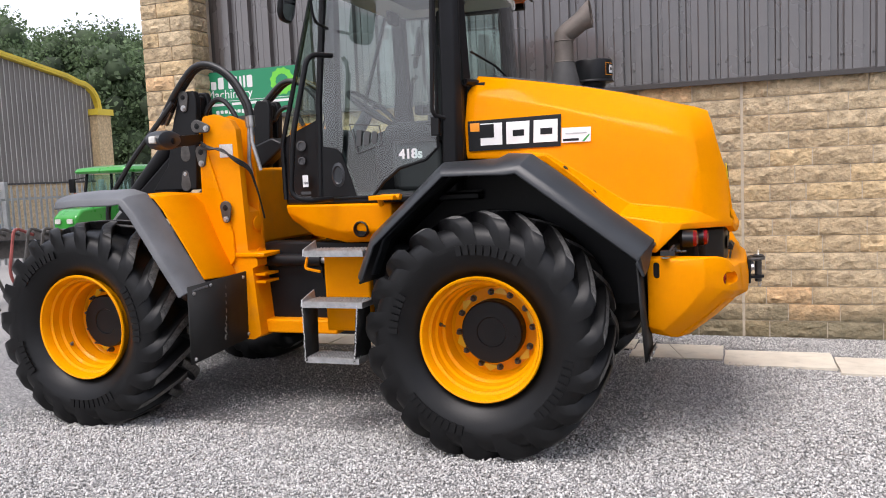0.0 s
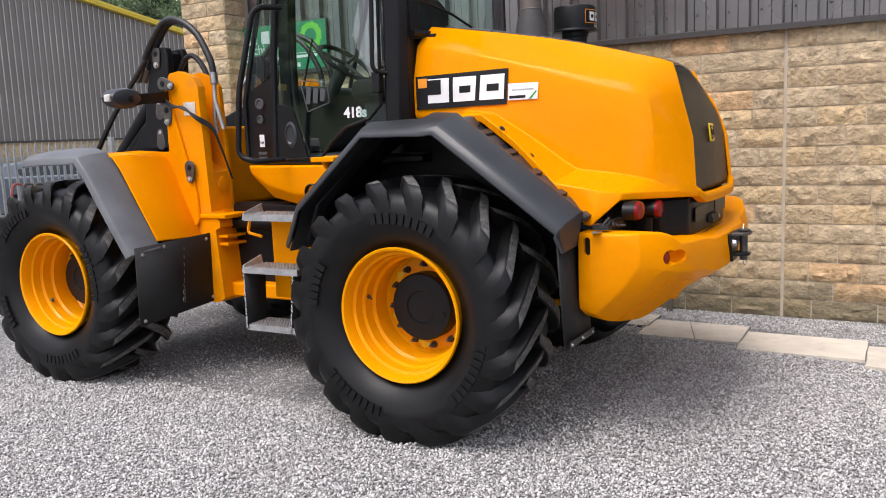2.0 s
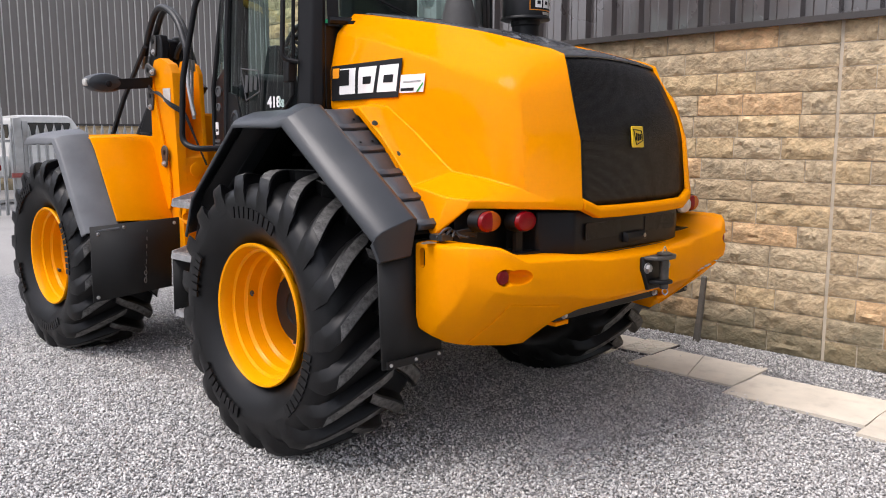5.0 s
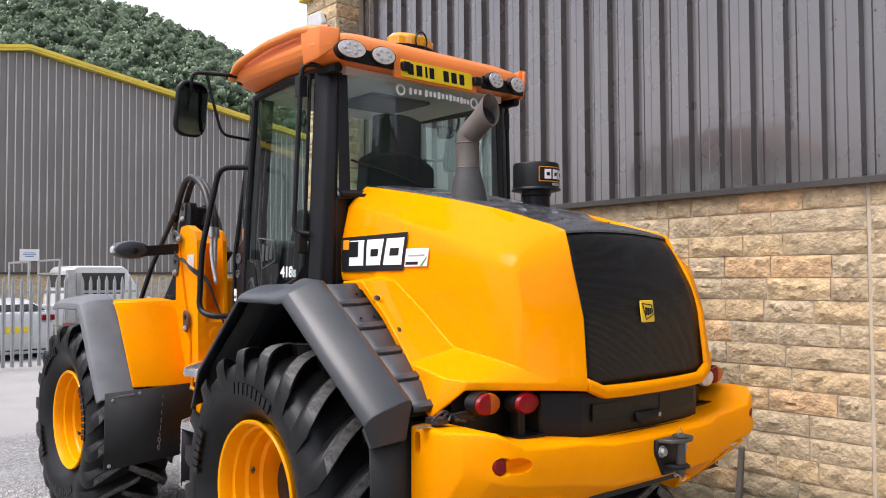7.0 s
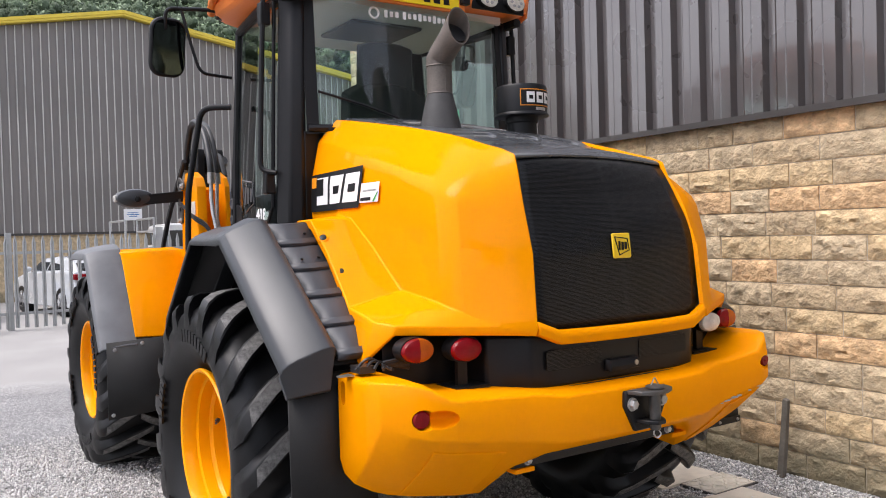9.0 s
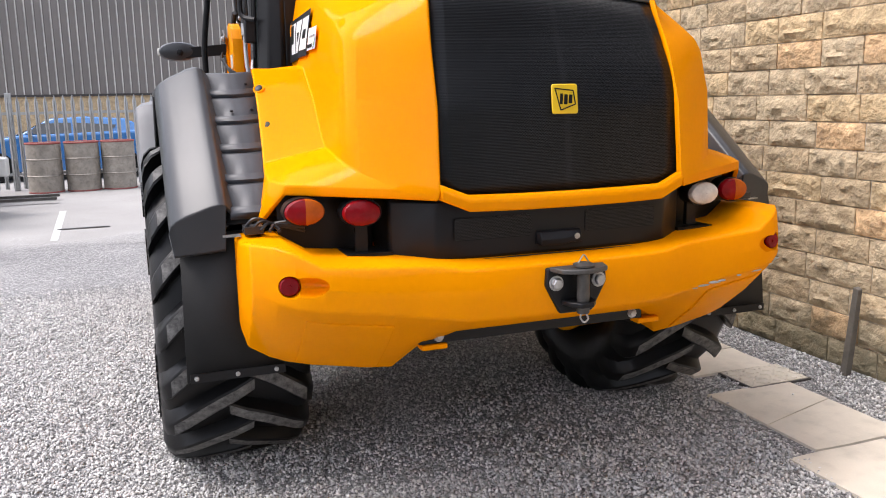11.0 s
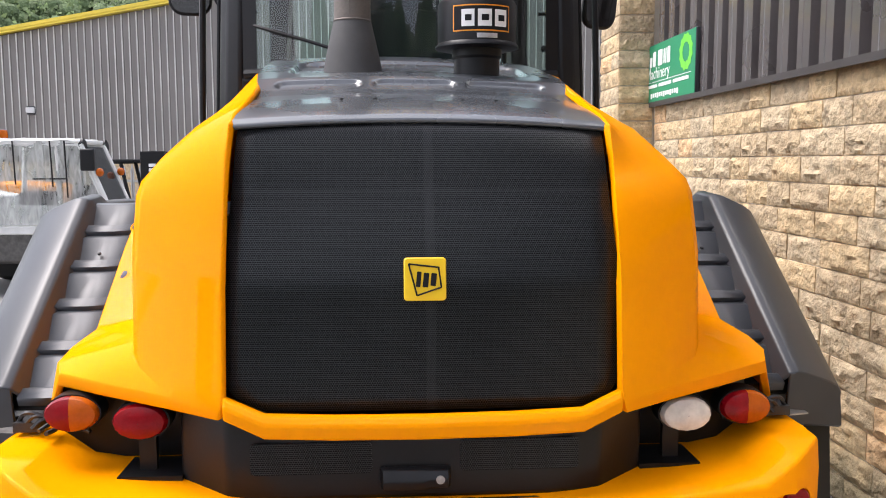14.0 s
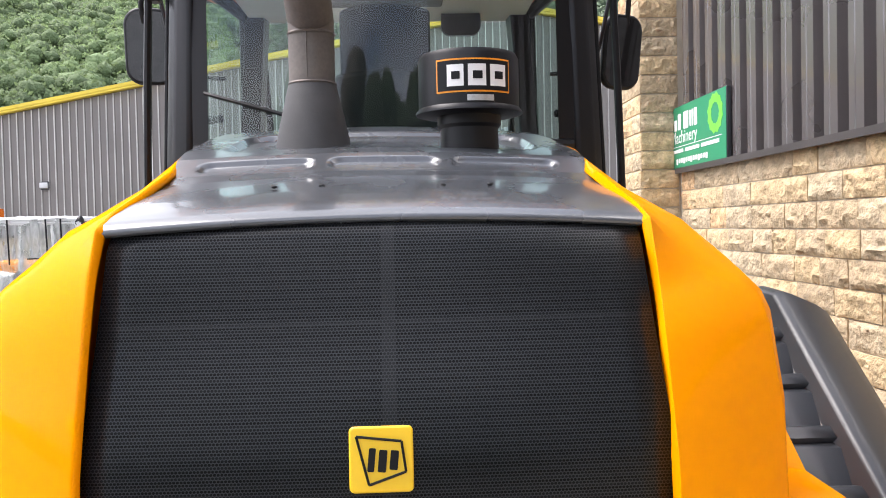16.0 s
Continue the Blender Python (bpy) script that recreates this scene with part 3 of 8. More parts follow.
    ob = part(name, bm, mat, parent, smooth=False)
    return tagged(ob, label, "wall", kind=kind)


cladding = make_cladding("wall_cladding", -3.803, 9.0, WALL_Y + 0.05, CLAD_Z + 0.02, lambda x: 5.6 + 0.19 * (x + 4.3), 0.2366, 0.055, CLADDING,
                         "dark brown-grey profiled steel cladding over the stone")
tagged(part("wall_cladding_backing", box(-4.3, 9.0, WALL_Y + 0.06, WALL_Y + 0.3, CLAD_Z + 0.01, 5.5), FLASHING, smooth=False), "dark backing wall behind the cladding", "wall", kind="structure")
drip = bmesh.new()
prism_yz([(WALL_Y + 0.06, CLAD_Z + 0.045), (WALL_Y - 0.055, CLAD_Z + 0.028), (WALL_Y - 0.055, CLAD_Z - 0.012), (WALL_Y - 0.035, CLAD_Z - 0.012), (WALL_Y - 0.03, CLAD_Z + 0.008), (WALL_Y + 0.06, CLAD_Z + 0.02)], -3.78, 9.0, drip)
tagged(part("trim_flashing", drip, FLASHING, smooth=False), "brown steel drip flashing between stone and cladding", "trim", kind="structure")
for i in range(50):
    for dz in (0.16, 1.05):
        x = -3.803 + i * 0.2366 + 0.115 + 0.073
        if x < 4:
            share("cladding_screw", bpy.data.meshes.get("cladding_screw") or finish("cladding_screw", disc_bolt((0, 0, 0), (0, -1, 0), 0.007, 0.008), FLASHING), cladding,
                  Matrix.Translation((x - 0.115, WALL_Y + 0.05, CLAD_Z + dz)))

# other walls and the roof that close the near building
tagged(part("wall_building_side", box(-4.3, -4.05, WALL_Y + 0.3, 16, 0, 5.6), MORTAR, smooth=False), "plain stone end wall of the near building", "wall", kind="structure")
tagged(part("roof_building", poly_prism(bmesh.new(), [(-4.5, 2.1, 5.62), (9.2, 2.1, 8.2), (9.2, 16, 8.2), (-4.5, 16, 5.62)], (0, 0, 0.1)), FLASHING, smooth=False), "grey steel roof of the near building", "roof", kind="structure")

# stone pillar at the corner, with the yellow corner trim above it
pillar = thing("stone_pillar", "buff rock-faced stone corner pillar under a yellow roof trim", "pillar", (-4.15, 2.1, 0), kind="structure")
part("core", box(-0.28, 0.30, -0.20, 0.35, 0, 4.72), MORTAR, pillar, smooth=False)
part("trim_cap", box(-0.36, 0.36, -0.28, 0.4, 4.72, 4.95), TRIM_YELLOW, pillar, "yellow steel cap trim", bevel=0.02)
part("corner_trim", box(-0.33, 0.20, -0.22, 0.4, 4.95, 5.75), TRIM_YELLOW, pillar, "yellow steel corner trim", bevel=0.08, segs=4)


alarm = thing("alarm_box", "pale pinkish alarm bell box on the stone pillar", "alarm box", (-4.17, 1.885, 4.40))
part("cover", poly_prism(bmesh.new(), [(-0.17, 0, -0.02), (-0.10, 0, 0.12), (0.10, 0, 0.12), (0.17, 0, -0.02), (0.10, 0, -0.13), (-0.10, 0, -0.13)], (0, -0.08, 0)), HEADLINER, alarm, bevel=0.02, segs=3)
part("backplate", box(-0.13, 0.13, -0.004, 0.02, -0.11, 0.10), TRIM, alarm)

# ---- the far shed: a wide gable in ribbed cladding over a stone base ----
SX, APEX_Y, APEX_Z, HALF = -21.0, 3.26, 7.95, 15.9
shed = thing("shed", "wide grey-brown clad industrial shed with yellow roof trim", "building", (SX, APEX_Y, 0))


def roof_z(y):
    return APEX_Z - (0.188 if y < 0 else 0.170) * abs(y)


def make_shed():
    bm = bmesh.new()
    prof, ribs = [], []
    y = -HALF
    while y < HALF:
        prof += [(y, 0.0), (y + 0.130, 0.0), (y + 0.147, 0.030), (y + 0.185, 0.030), (y + 0.203, 0.0)]
        ribs.append(y + 0.166)
        y += 0.206
    prof.append((y, 0.0))
    lo = [(px, py, 1.80) for py, px in prof]
    hi = [(px, py, max(roof_z(py) - 0.05, 1.9)) for py, px in prof]
    loft([lo, hi], bm=bm)
    part("cladding", bm, SHED_CLAD, shed, "grey-brown ribbed steel cladding", smooth=False)
    # thin strips, paler than the sheet, one along each rib crest
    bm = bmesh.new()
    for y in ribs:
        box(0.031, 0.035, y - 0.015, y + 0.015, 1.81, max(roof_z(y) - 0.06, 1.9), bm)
    part("ribs", bm, SHED_RIB, shed, "pale strips on the rib crests", smooth=False)
    part("base_wall", box(-0.3, 0.0, -HALF, HALF, 0, 1.79), STONE, shed, "buff stone base wall", smooth=False)
    part("base_flashing", box(-0.1, 0.07, -HALF, HALF, 1.76, 1.82), FLASHING, shed, smooth=False)
    # back of the gable and roof sheets
    part("gable_core", poly_prism(bmesh.new(), [(-0.3, -HALF, 1.75), (-0.3, HALF, 1.75), (-0.3, HALF, roof_z(HALF) - 0.1), (-0.3, 0, APEX_Z - 0.1), (-0.3, -HALF, roof_z(-HALF) - 0.1)], (0.28, 0, 0)), FLASHING, shed, smooth=False)
    for s in (-1, 1):
        part("roof", poly_prism(bmesh.new(), [(-20, 0, APEX_Z), (0.1, 0, APEX_Z), (0.1, s * HALF, roof_z(s * HALF)), (-20, s * HALF, roof_z(s * HALF))], (0, 0, 0.06)), FLASHING, shed, smooth=False)
        trim = bmesh.new()
        e = HALF + 0.15
        run = [(s * k * HALF / 12, roof_z(s * k * HALF / 12) + 0.05) for k in range(12)] + [(s * (e - 0.9 + 0.9 * math.sin(q * math.pi / 12)), roof_z(s * HALF) - 0.75 + 0.85 * math.cos(q * math.pi / 12)) for q in range(0, 7)]
        run.append((s * e, 4.25))
        rings = []
        for i, (yy, zz) in enumerate(run):
            a, b = run[max(i - 1, 0)], run[min(i + 1, len(run) - 1)]
            d = Vector((0, b[0] - a[0], b[1] - a[1])).normalized()
            nrm = Vector((0, -d.z * s, d.y * s))
            c = Vector((0.0, yy, zz))
            rings.append([c + Vector((0.22, 0, 0)) + nrm * 0.075, c + Vector((0.22, 0, 0)) - nrm * 0.015, c + Vector((0.20, 0, 0)) - nrm * 0.025, c + Vector((0.20, 0, 0)) - nrm * 0.080, c - Vector((0.1, 0, 0)) - nrm * 0.080, c - Vector((0.1, 0, 0)) + nrm * 0.075])
        loft(rings, True, True, trim)
        part("verge_trim", trim, TRIM_YELLOW, shed, "yellow steel verge trim", smooth=False)
        pl = part("corner_pillar", box(-0.4, 0.35, s * (HALF + 0.15) - 0.34, s * (HALF + 0.15) + 0.34, 0, 4.2), STONE, shed, "stone corner pillar", smooth=False)
        part("pillar_cap", box(-0.5, 0.45, s * (HALF + 0.15) - 0.40, s * (HALF + 0.15) + 0.40, 4.2, 4.42), TRIM_YELLOW, shed, smooth=False)
    # side walls
    for s in (-1, 1):
        part("side_wall", box(-20, -0.3, s * HALF - 0.1, s * HALF + 0.1, 0, roof_z(HALF)), SHED_CLAD, shed, smooth=False)


make_shed()
notice = thing("wall_notice", "small white printed notice on the shed cladding", "notice", (SX + 0.045, 3.36, 2.29))
part("board", box(0, 0.015, -0.25, 0.25, -0.16, 0.16), WHITE, notice, smooth=False)
for k, w in enumerate((0.30, 0.34, 0.22)):
    part("print_bar", box(0.016, 0.019, -w / 2, w / 2, 0.045 - k * 0.05, 0.065 - k * 0.05), BLUE_CAR, notice, smooth=False)
bulk = thing("bulkhead_light", "square cream bulkhead light on the shed wall", "wall light", (SX + 0.04, -10.1, 3.19))
part("base", box(0, 0.04, -0.12, 0.12, -0.12, 0.12), TRIM, bulk, bevel=0.02)
part("lens", box(0.04, 0.13, -0.115, 0.115, -0.075, 0.085), HEADLINER, bulk, "cream plastic lens", bevel=0.03, segs=3)

# ---- the wheel loader: it faces -x, its middle is y = 0 ----
loader = thing("wheel_loader", "yellow and black articulated wheel loader parked on the gravel", "wheel loader", (0, 0, 0))


# wheels -------------------------------------------------------------
TYRE_R, TREAD_R, TYRE_W = 0.668, 0.618, 0.580


def tyre_mesh():
    """The carcass of a farm tyre about the z axis, its outer side at +z: bulged sidewalls and a smooth tread bed."""
    w = TYRE_W / 2
    prof = [(0.316, w - 0.13), (0.342, w - 0.10), (0.364, w - 0.075), (0.41, w - 0.036), (0.465, w - 0.010), (0.51, w - 0.002), (0.555, w - 0.012), (0.588, w - 0.035), (0.605, w - 0.07), (0.613, w - 0.13), (TREAD_R, 0)]
    prof = prof + [(r, -h) for r, h in prof[-2::-1]]
    bm = lathe(prof, None, 96, caps=False)
    # raised maker's marks on the sidewall, as plain blocks
    rng = random.Random(4)
    for start, count, rr in ((0.55, 9, 0.485), (2.15, 9, 0.485), (3.6, 6, 0.47), (4.9, 9, 0.485)):
        for k in range(count):
            a = start + k * 0.082
            da, dr = 0.030, 0.026
            hh = w + 0.001
            quad = [((rr + s * dr), a + t * da) for s, t in ((-1, -1), (1, -1), (1, 1), (-1, 1))]
            poly_prism(bm, [(r * math.cos(q), r * math.sin(q), hh - 0.0055) for r, q in quad], (0, 0, 0.0085))
    bmesh.ops.recalc_face_normals(bm, faces=bm.faces)
    return finish("tyre", bm, RUBBER, True, 32)


LUGS = 19


def lug_mesh(side):
    """One slanting tread bar: it runs from the middle of the tread to the shoulder and down onto the sidewall."""
    # stations: distance from the middle, angle swept back, bottom and top radius, width of the crest
    st = [(-0.045, -0.01, 0.600, TYRE_R + 0.002, 0.056), (0.02, 0.052, 0.600, TYRE_R + 0.004, 0.062), (0.085, 0.105, 0.600, TYRE_R + 0.003, 0.068), (0.145, 0.165, 0.600, TYRE_R + 0.001, 0.074), (0.20, 0.235, 0.597, TYRE_R - 0.004, 0.080),
          (0.247, 0.308, 0.585, TYRE_R - 0.016, 0.084), (0.274, 0.362, 0.560, TYRE_R - 0.042, 0.080), (0.286, 0.396, 0.530, 0.586, 0.064), (0.287, 0.416, 0.490, 0.530, 0.036)]
    rings = []
    for lat, sw, rb, rt, wd in st:
        z = side * lat
        top, bot = wd / 2 / TYRE_R, (wd / 2 + 0.020) / TYRE_R
        rings.append([(rb * math.cos(sw - bot), rb * math.sin(sw - bot), z), ((rt - 0.006) * math.cos(sw - top * 1.08), (rt - 0.006) * math.sin(sw - top * 1.08), z), (rt * math.cos(sw - top * 0.8), rt * math.sin(sw - top * 0.8), z),
                      (rt * math.cos(sw + top * 0.8), rt * math.sin(sw + top * 0.8), z), ((rt - 0.006) * math.cos(sw + top * 1.08), (rt - 0.006) * math.sin(sw + top * 1.08), z), (rb * math.cos(sw + bot), rb * math.sin(sw + bot), z)])
    me = finish("lug", loft(rings, True, True), RUBBER, True, 34)
    me.materials.append(LUG_WEAR)
    for f in me.polygons:
        r = math.hypot(f.center.x, f.center.y)
        if r > TYRE_R - 0.012 and math.hypot(f.normal.x, f.normal.y) > 0.9 and (f.normal.x * f.center.x + f.normal.y * f.center.y) / r > 0.9:
            f.material_index = 1
    return me


def rim_mesh():
    """Deep dished rim: rolled flange, stepped barrel, and a bolted centre disc set far in."""
    prof = [(0.312, -0.05), (0.338, -0.012), (0.339, 0.0), (0.333, 0.008), (0.323, 0.004), (0.313, -0.018), (0.309, -0.055), (0.294, -0.062), (0.290, -0.11), (0.279, -0.125), (0.274, -0.178), (0.260, -0.192), (0.256, -0.290),
            (0.240, -0.305), (0.18, -0.305), (0.10, -0.305)]
    bm = lathe(prof, None, 72, caps=False)
    lathe([(0.10, -0.305), (0.001, -0.305)], None, 72, bm, caps=False)
    lathe([(0.312, -0.05), (0.32, -0.30), (0.325, -0.52), (0.338, -0.57), (0.29, -0.58)], None, 48, bm, caps=False)
    return finish("rim", bm, RIM_YELLOW, True, 30)


def hub_mesh():
    prof = [(0.185, -0.302), (0.185, -0.265), (0.176, -0.255), (0.175, -0.120), (0.167, -0.110), (0.085, -0.108), (0.08, -0.116), (0.02, -0.116), (0.001, -0.116)]
    bm = lathe(prof, None, 40, caps=False)
    lathe([(0.014, -0.11), (0.014, -0.10), (0.001, -0.10)], Matrix.Translation((0.11, -0.07, 0)), 10, bm)
    return finish("hub", bm, BLACK, True, 30)


def wheel_bolt_mesh():
    bm = lathe([(0.019, 0), (0.019, 0.006)], None, 12)
    lathe([(0.0145, 0.006), (0.0145, 0.026), (0.011, 0.030)], None, 6, bm)
    lathe([(0.008, 0.030), (0.008, 0.044)], None, 8, bm)
    return finish("wheel_bolt", bm, DARK_STEEL)


def bolt_plate_mesh():
    bm = poly_prism(bmesh.new(), [(-0.012, -0.052, 0), (0.028, 0.0, 0), (-0.012, 0.052, 0)], (0, 0, 0.005))
    return finish("bolt_plate", bm, DECAL_YELLOW, False)


ME_LUGS = (lug_mesh(1), lug_mesh(-1))
ME_TYRE, ME_RIM, ME_HUB, ME_BOLT, ME_BPLATE = tyre_mesh(), rim_mesh(), hub_mesh(), wheel_bolt_mesh(), bolt_plate_mesh()
REAR_RIM_Y, FRONT_RIM_Y, AXLE_Z, REAR_X, FRONT_X = 1.227, 1.190, 0.645, 0.112, -2.575


def wheel(x, side, spin, label):
    q = pose(x, side * (REAR_RIM_Y if x > -1 else FRONT_RIM_Y), AXLE_Z) @ Matrix.Rotation(radians(90 if side < 0 else -90), 4, "X") @ Matrix.Rotation(spin, 4, "Z")
    w = share("wheel", ME_RIM, loader, q, label)
    tyre = share("tyre", ME_TYRE, loader, q @ Matrix.Translation((0, 0, -TYRE_W / 2 + 0.060)) @ Matrix.Diagonal((1, -1 if side < 0 else 1, 1, 1)), "black rubber tractor-tread tyre with dusty lugs")
    for k in range(LUGS * 2):
        share("lug", ME_LUGS[k % 2], tyre, Matrix.Rotation(k * math.pi / LUGS, 4, "Z"))
    share("hub", ME_HUB, w, Matrix.Translation((0, 0, -0.108)), "black hub reduction cover")
    for k in range(12):
        a = k * math.pi / 6 + 0.26
        share("wheel_bolt", ME_BOLT, w, Matrix.Rotation(a, 4, "Z") @ Matrix.Translation((0.213, 0, -0.305)))
        if k % 2:
            share("bolt_plate", ME_BPLATE, w, Matrix.Rotation(a + math.pi / 12, 4, "Z") @ Matrix.Translation((0.215, 0, -0.304)))
    me = bpy.data.meshes.get("valve") or finish("valve", lathe([(0.011, 0), (0.011, 0.02), (0.006, 0.022), (0.006, 0.05)], pose(0.285, 0, -0.15, 0, -60, 0), 10), DARK_STEEL)
    share("valve", me, w, Matrix.Rotation(2.6, 4, "Z"))
    return w


for side in (-1, 1):
    wheel(REAR_X, side, 0.35, "yellow deep-dish rear wheel with bolted black hub")
    wheel(FRONT_X, side, 1.1, "yellow deep-dish front wheel with recessed black hub")


# engine hood ---------------------------------------------------------
# rings from front to back; in each: lip, shelf edge, fold, side, ridge, chamfer, top edge (left half)
HOOD = [
    [(-0.125, -0.588, 1.602), (-0.125, -0.592, 1.617), (-0.128, -0.594, 1.632), (-0.133, -0.588, 1.804), (-0.12, -0.552, 1.994), (-0.095, -0.516, 2.05), (-0.07, -0.472, 2.102)],
    [(0.05, -0.6, 1.595), (0.05, -0.604, 1.61), (0.05, -0.606, 1.625), (0.05, -0.6, 1.79), (0.06, -0.562, 1.962), (0.07, -0.521, 2.025), (0.08, -0.47, 2.079)],
    [(0.19, -0.612, 1.585), (0.19, -0.616, 1.605), (0.19, -0.615, 1.625), (0.19, -0.608, 1.77), (0.19, -0.572, 1.93), (0.19, -0.522, 2), (0.19, -0.466, 2.059)],
    [(0.245, -0.835, 1.575), (0.245, -0.838, 1.6), (0.25, -0.64, 1.622), (0.25, -0.612, 1.76), (0.25, -0.578, 1.915), (0.25, -0.522, 1.985), (0.25, -0.464, 2.049)],
    [(0.405, -0.846, 1.56), (0.41, -0.85, 1.604), (0.38, -0.64, 1.602), (0.34, -0.617, 1.74), (0.34, -0.586, 1.893), (0.34, -0.524, 1.965), (0.34, -0.461, 2.033)],
    [(0.58, -0.858, 1.43), (0.585, -0.861, 1.47), (0.58, -0.645, 1.478), (0.57, -0.63, 1.66), (0.57, -0.608, 1.83), (0.57, -0.528, 1.91), (0.57, -0.45, 1.99)],
    [(0.735, -0.87, 1.27), (0.74, -0.874, 1.322), (0.77, -0.66, 1.35), (0.76, -0.642, 1.6), (0.76, -0.624, 1.776), (0.76, -0.53, 1.866), (0.76, -0.424, 1.948)],
    [(0.8, -0.88, 1.205), (0.8, -0.88, 1.26), (0.83, -0.662, 1.312), (0.83, -0.647, 1.58), (0.83, -0.632, 1.755), (0.83, -0.532, 1.85), (0.83, -0.411, 1.931)],
    [(0.935, -0.925, 1.078), (0.945, -0.896, 1.24), (0.96, -0.668, 1.298), (0.96, -0.655, 1.55), (0.96, -0.645, 1.722), (0.96, -0.532, 1.825), (0.97, -0.408, 1.894)],
    [(0.995, -0.942, 1.07), (1.03, -0.898, 1.222), (1.05, -0.672, 1.288), (1.06, -0.662, 1.53), (1.05, -0.652, 1.7), (1.05, -0.53, 1.808), (1.05, -0.409, 1.87)],
    [(1.112, -0.868, 1.18), (1.118, -0.862, 1.212), (1.16, -0.668, 1.268), (1.155, -0.664, 1.5), (1.13, -0.652, 1.678), (1.13, -0.52, 1.785), (1.125, -0.411, 1.85)],
    [(1.19, -0.74, 1.175), (1.196, -0.73, 1.206), (1.215, -0.64, 1.25), (1.205, -0.64, 1.48), (1.175, -0.63, 1.664), (1.165, -0.505, 1.765), (1.168, -0.413, 1.839)],
    [(1.29, -0.56, 1.168), (1.298, -0.55, 1.198), (1.297, -0.54, 1.228), (1.277, -0.535, 1.46), (1.232, -0.53, 1.655), (1.2, -0.47, 1.76), (1.205, -0.414, 1.825)],
    [(1.36, -0.432, 1.16), (1.366, -0.424, 1.19), (1.354, -0.422, 1.212), (1.338, -0.42, 1.45), (1.288, -0.419, 1.64), (1.264, -0.418, 1.738), (1.24, -0.416, 1.812)],
]


def shift_y(x):
    """The hood's middle lies a little off the chassis' middle towards its tail."""
    return 0.042 * min(1.0, max(0.0, (x - 0.1) / 0.9))


def rounded_ridge(r):
    """The pressed ridge along the flank is a soft fold that opens out towards the tail."""
    k = min(0.42, max(0.10, 0.10 + 0.34 * (r[4][0] - 0.4)))
    a, c, b = (Vector(r[q]) for q in (3, 4, 5))
    p, q = c.lerp(a, k * 0.55), c.lerp(b, k)
    return r[:4] + [tuple(p), tuple((p + 2 * c + q) / 4), tuple(q)] + r[5:]


SOFT_HOOD = [rounded_ridge(r) for r in HOOD]
def skew(y):
    """The top of the hood lies askew: its far side sits further forward."""
    return 0.115 * (y + 0.43)


def spread(x):
    """It is also a little wider on that side."""
    return 0.024 * min(1.0, max(0.0, (x - 0.1) / 0.6))


FAR_SIDE = (0, 0, 0, 0.1, 0.3, 0.4, 0.6, 0.9, 1)


hood = bmesh.new()
loft(SOFT_HOOD, bm=hood)
hood_ob = part("hood", hood, YELLOW, loader, "glossy yellow engine hood side panel", bevel=0.016, segs=3, solid=0.018, angle=30)
right = bmesh.new()
loft([[(x - skew(0.45) * FAR_SIDE[k], -y + shift_y(x) + spread(x) * FAR_SIDE[k], z) for k, (x, y, z) in enumerate(r)] for r in SOFT_HOOD], bm=right)
part("hood", right, YELLOW, loader, "glossy yellow engine hood side panel", bevel=0.016, segs=3, solid=0.018, angle=30)
# strip under the grille
GX = [(-0.443, 1.352), (-0.352, 1.368), (-0.2, 1.378), (0.0, 1.382), (0.2, 1.378), (0.352, 1.368), (0.443, 1.352)]
strip = bmesh.new()
rings = []
for (y, x), zt in zip(GX, (1.212, 1.175, 1.172, 1.171, 1.172, 1.175, 1.212)):
    drop = 0.052 if abs(y) < 0.4 else 0.050
    y += 0.021
    rings.append([(x - 0.02, y, zt), (x + 0.004, y, zt), (x + 0.016, y, zt - 0.018), (x + 0.012, y, zt - drop), (x - 0.03, y, zt - drop)])
loft(rings, True, True, strip)
part("hood_rail", strip, YELLOW, loader, "yellow rail under the grille", bevel=0.006, angle=30)


# grille: a bowed perforated sheet
def grille_x(y, z):
    edge = 1.338 - 0.02 * (z - 1.212) / 0.24 if z < 1.45 else 1.318 - 0.055 * (z - 1.45) / 0.19 if z < 1.64 else 1.263 - 0.16 * (z - 1.64) * (1 + 1.2 * (z - 1.64))
    return edge - 0.006 + 0.010 * (1 - (y / 0.445) ** 2)


gr = bmesh.new()
zs = [1.172 + 0.03 * i for i in range(21)] + [1.79, 1.806, 1.818]
rows = []
for z in zs:
    half = 0.442 - 0.024 * max(0, (z - 1.5) / 0.3) if z > 1.212 else 0.442 - (1.212 - z) * 2.3
    top = min(z, 1.823)
    lean = min(1.0, max(0.0, (z - 1.55) / 0.25)) ** 1.5
    rows.append([(grille_x(y, min(z, 1.80)) - lean * max(0.0, skew(y)) - (0.0 if z <= 1.785 else (z - 1.785) * 1.3), y + 0.021 + 0.024 * lean * max(0.0, y / half), z + 0.016 * (1 - (y / 0.43) ** 2) * (1 if z > 1.7 else 0)) for y in [half * (-1 + k / 8) for k in range(17)]])
loft(rows, bm=gr)
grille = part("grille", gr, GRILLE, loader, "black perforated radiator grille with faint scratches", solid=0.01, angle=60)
badge_m = facing((1.326, 0.022, 1.464), (0, 1, 0), (-0.10, 0, 1))
badge = part("badge", panel(badge_m, 0.094, 0.096, 0.008, 0.008), DECAL_YELLOW, loader, "square yellow badge with a slanted dark emblem", bevel=0.003)
q = [(-0.036, 0.034), (0.030, 0.026), (0.036, -0.018), (-0.018, -0.036)]
em = bmesh.new()
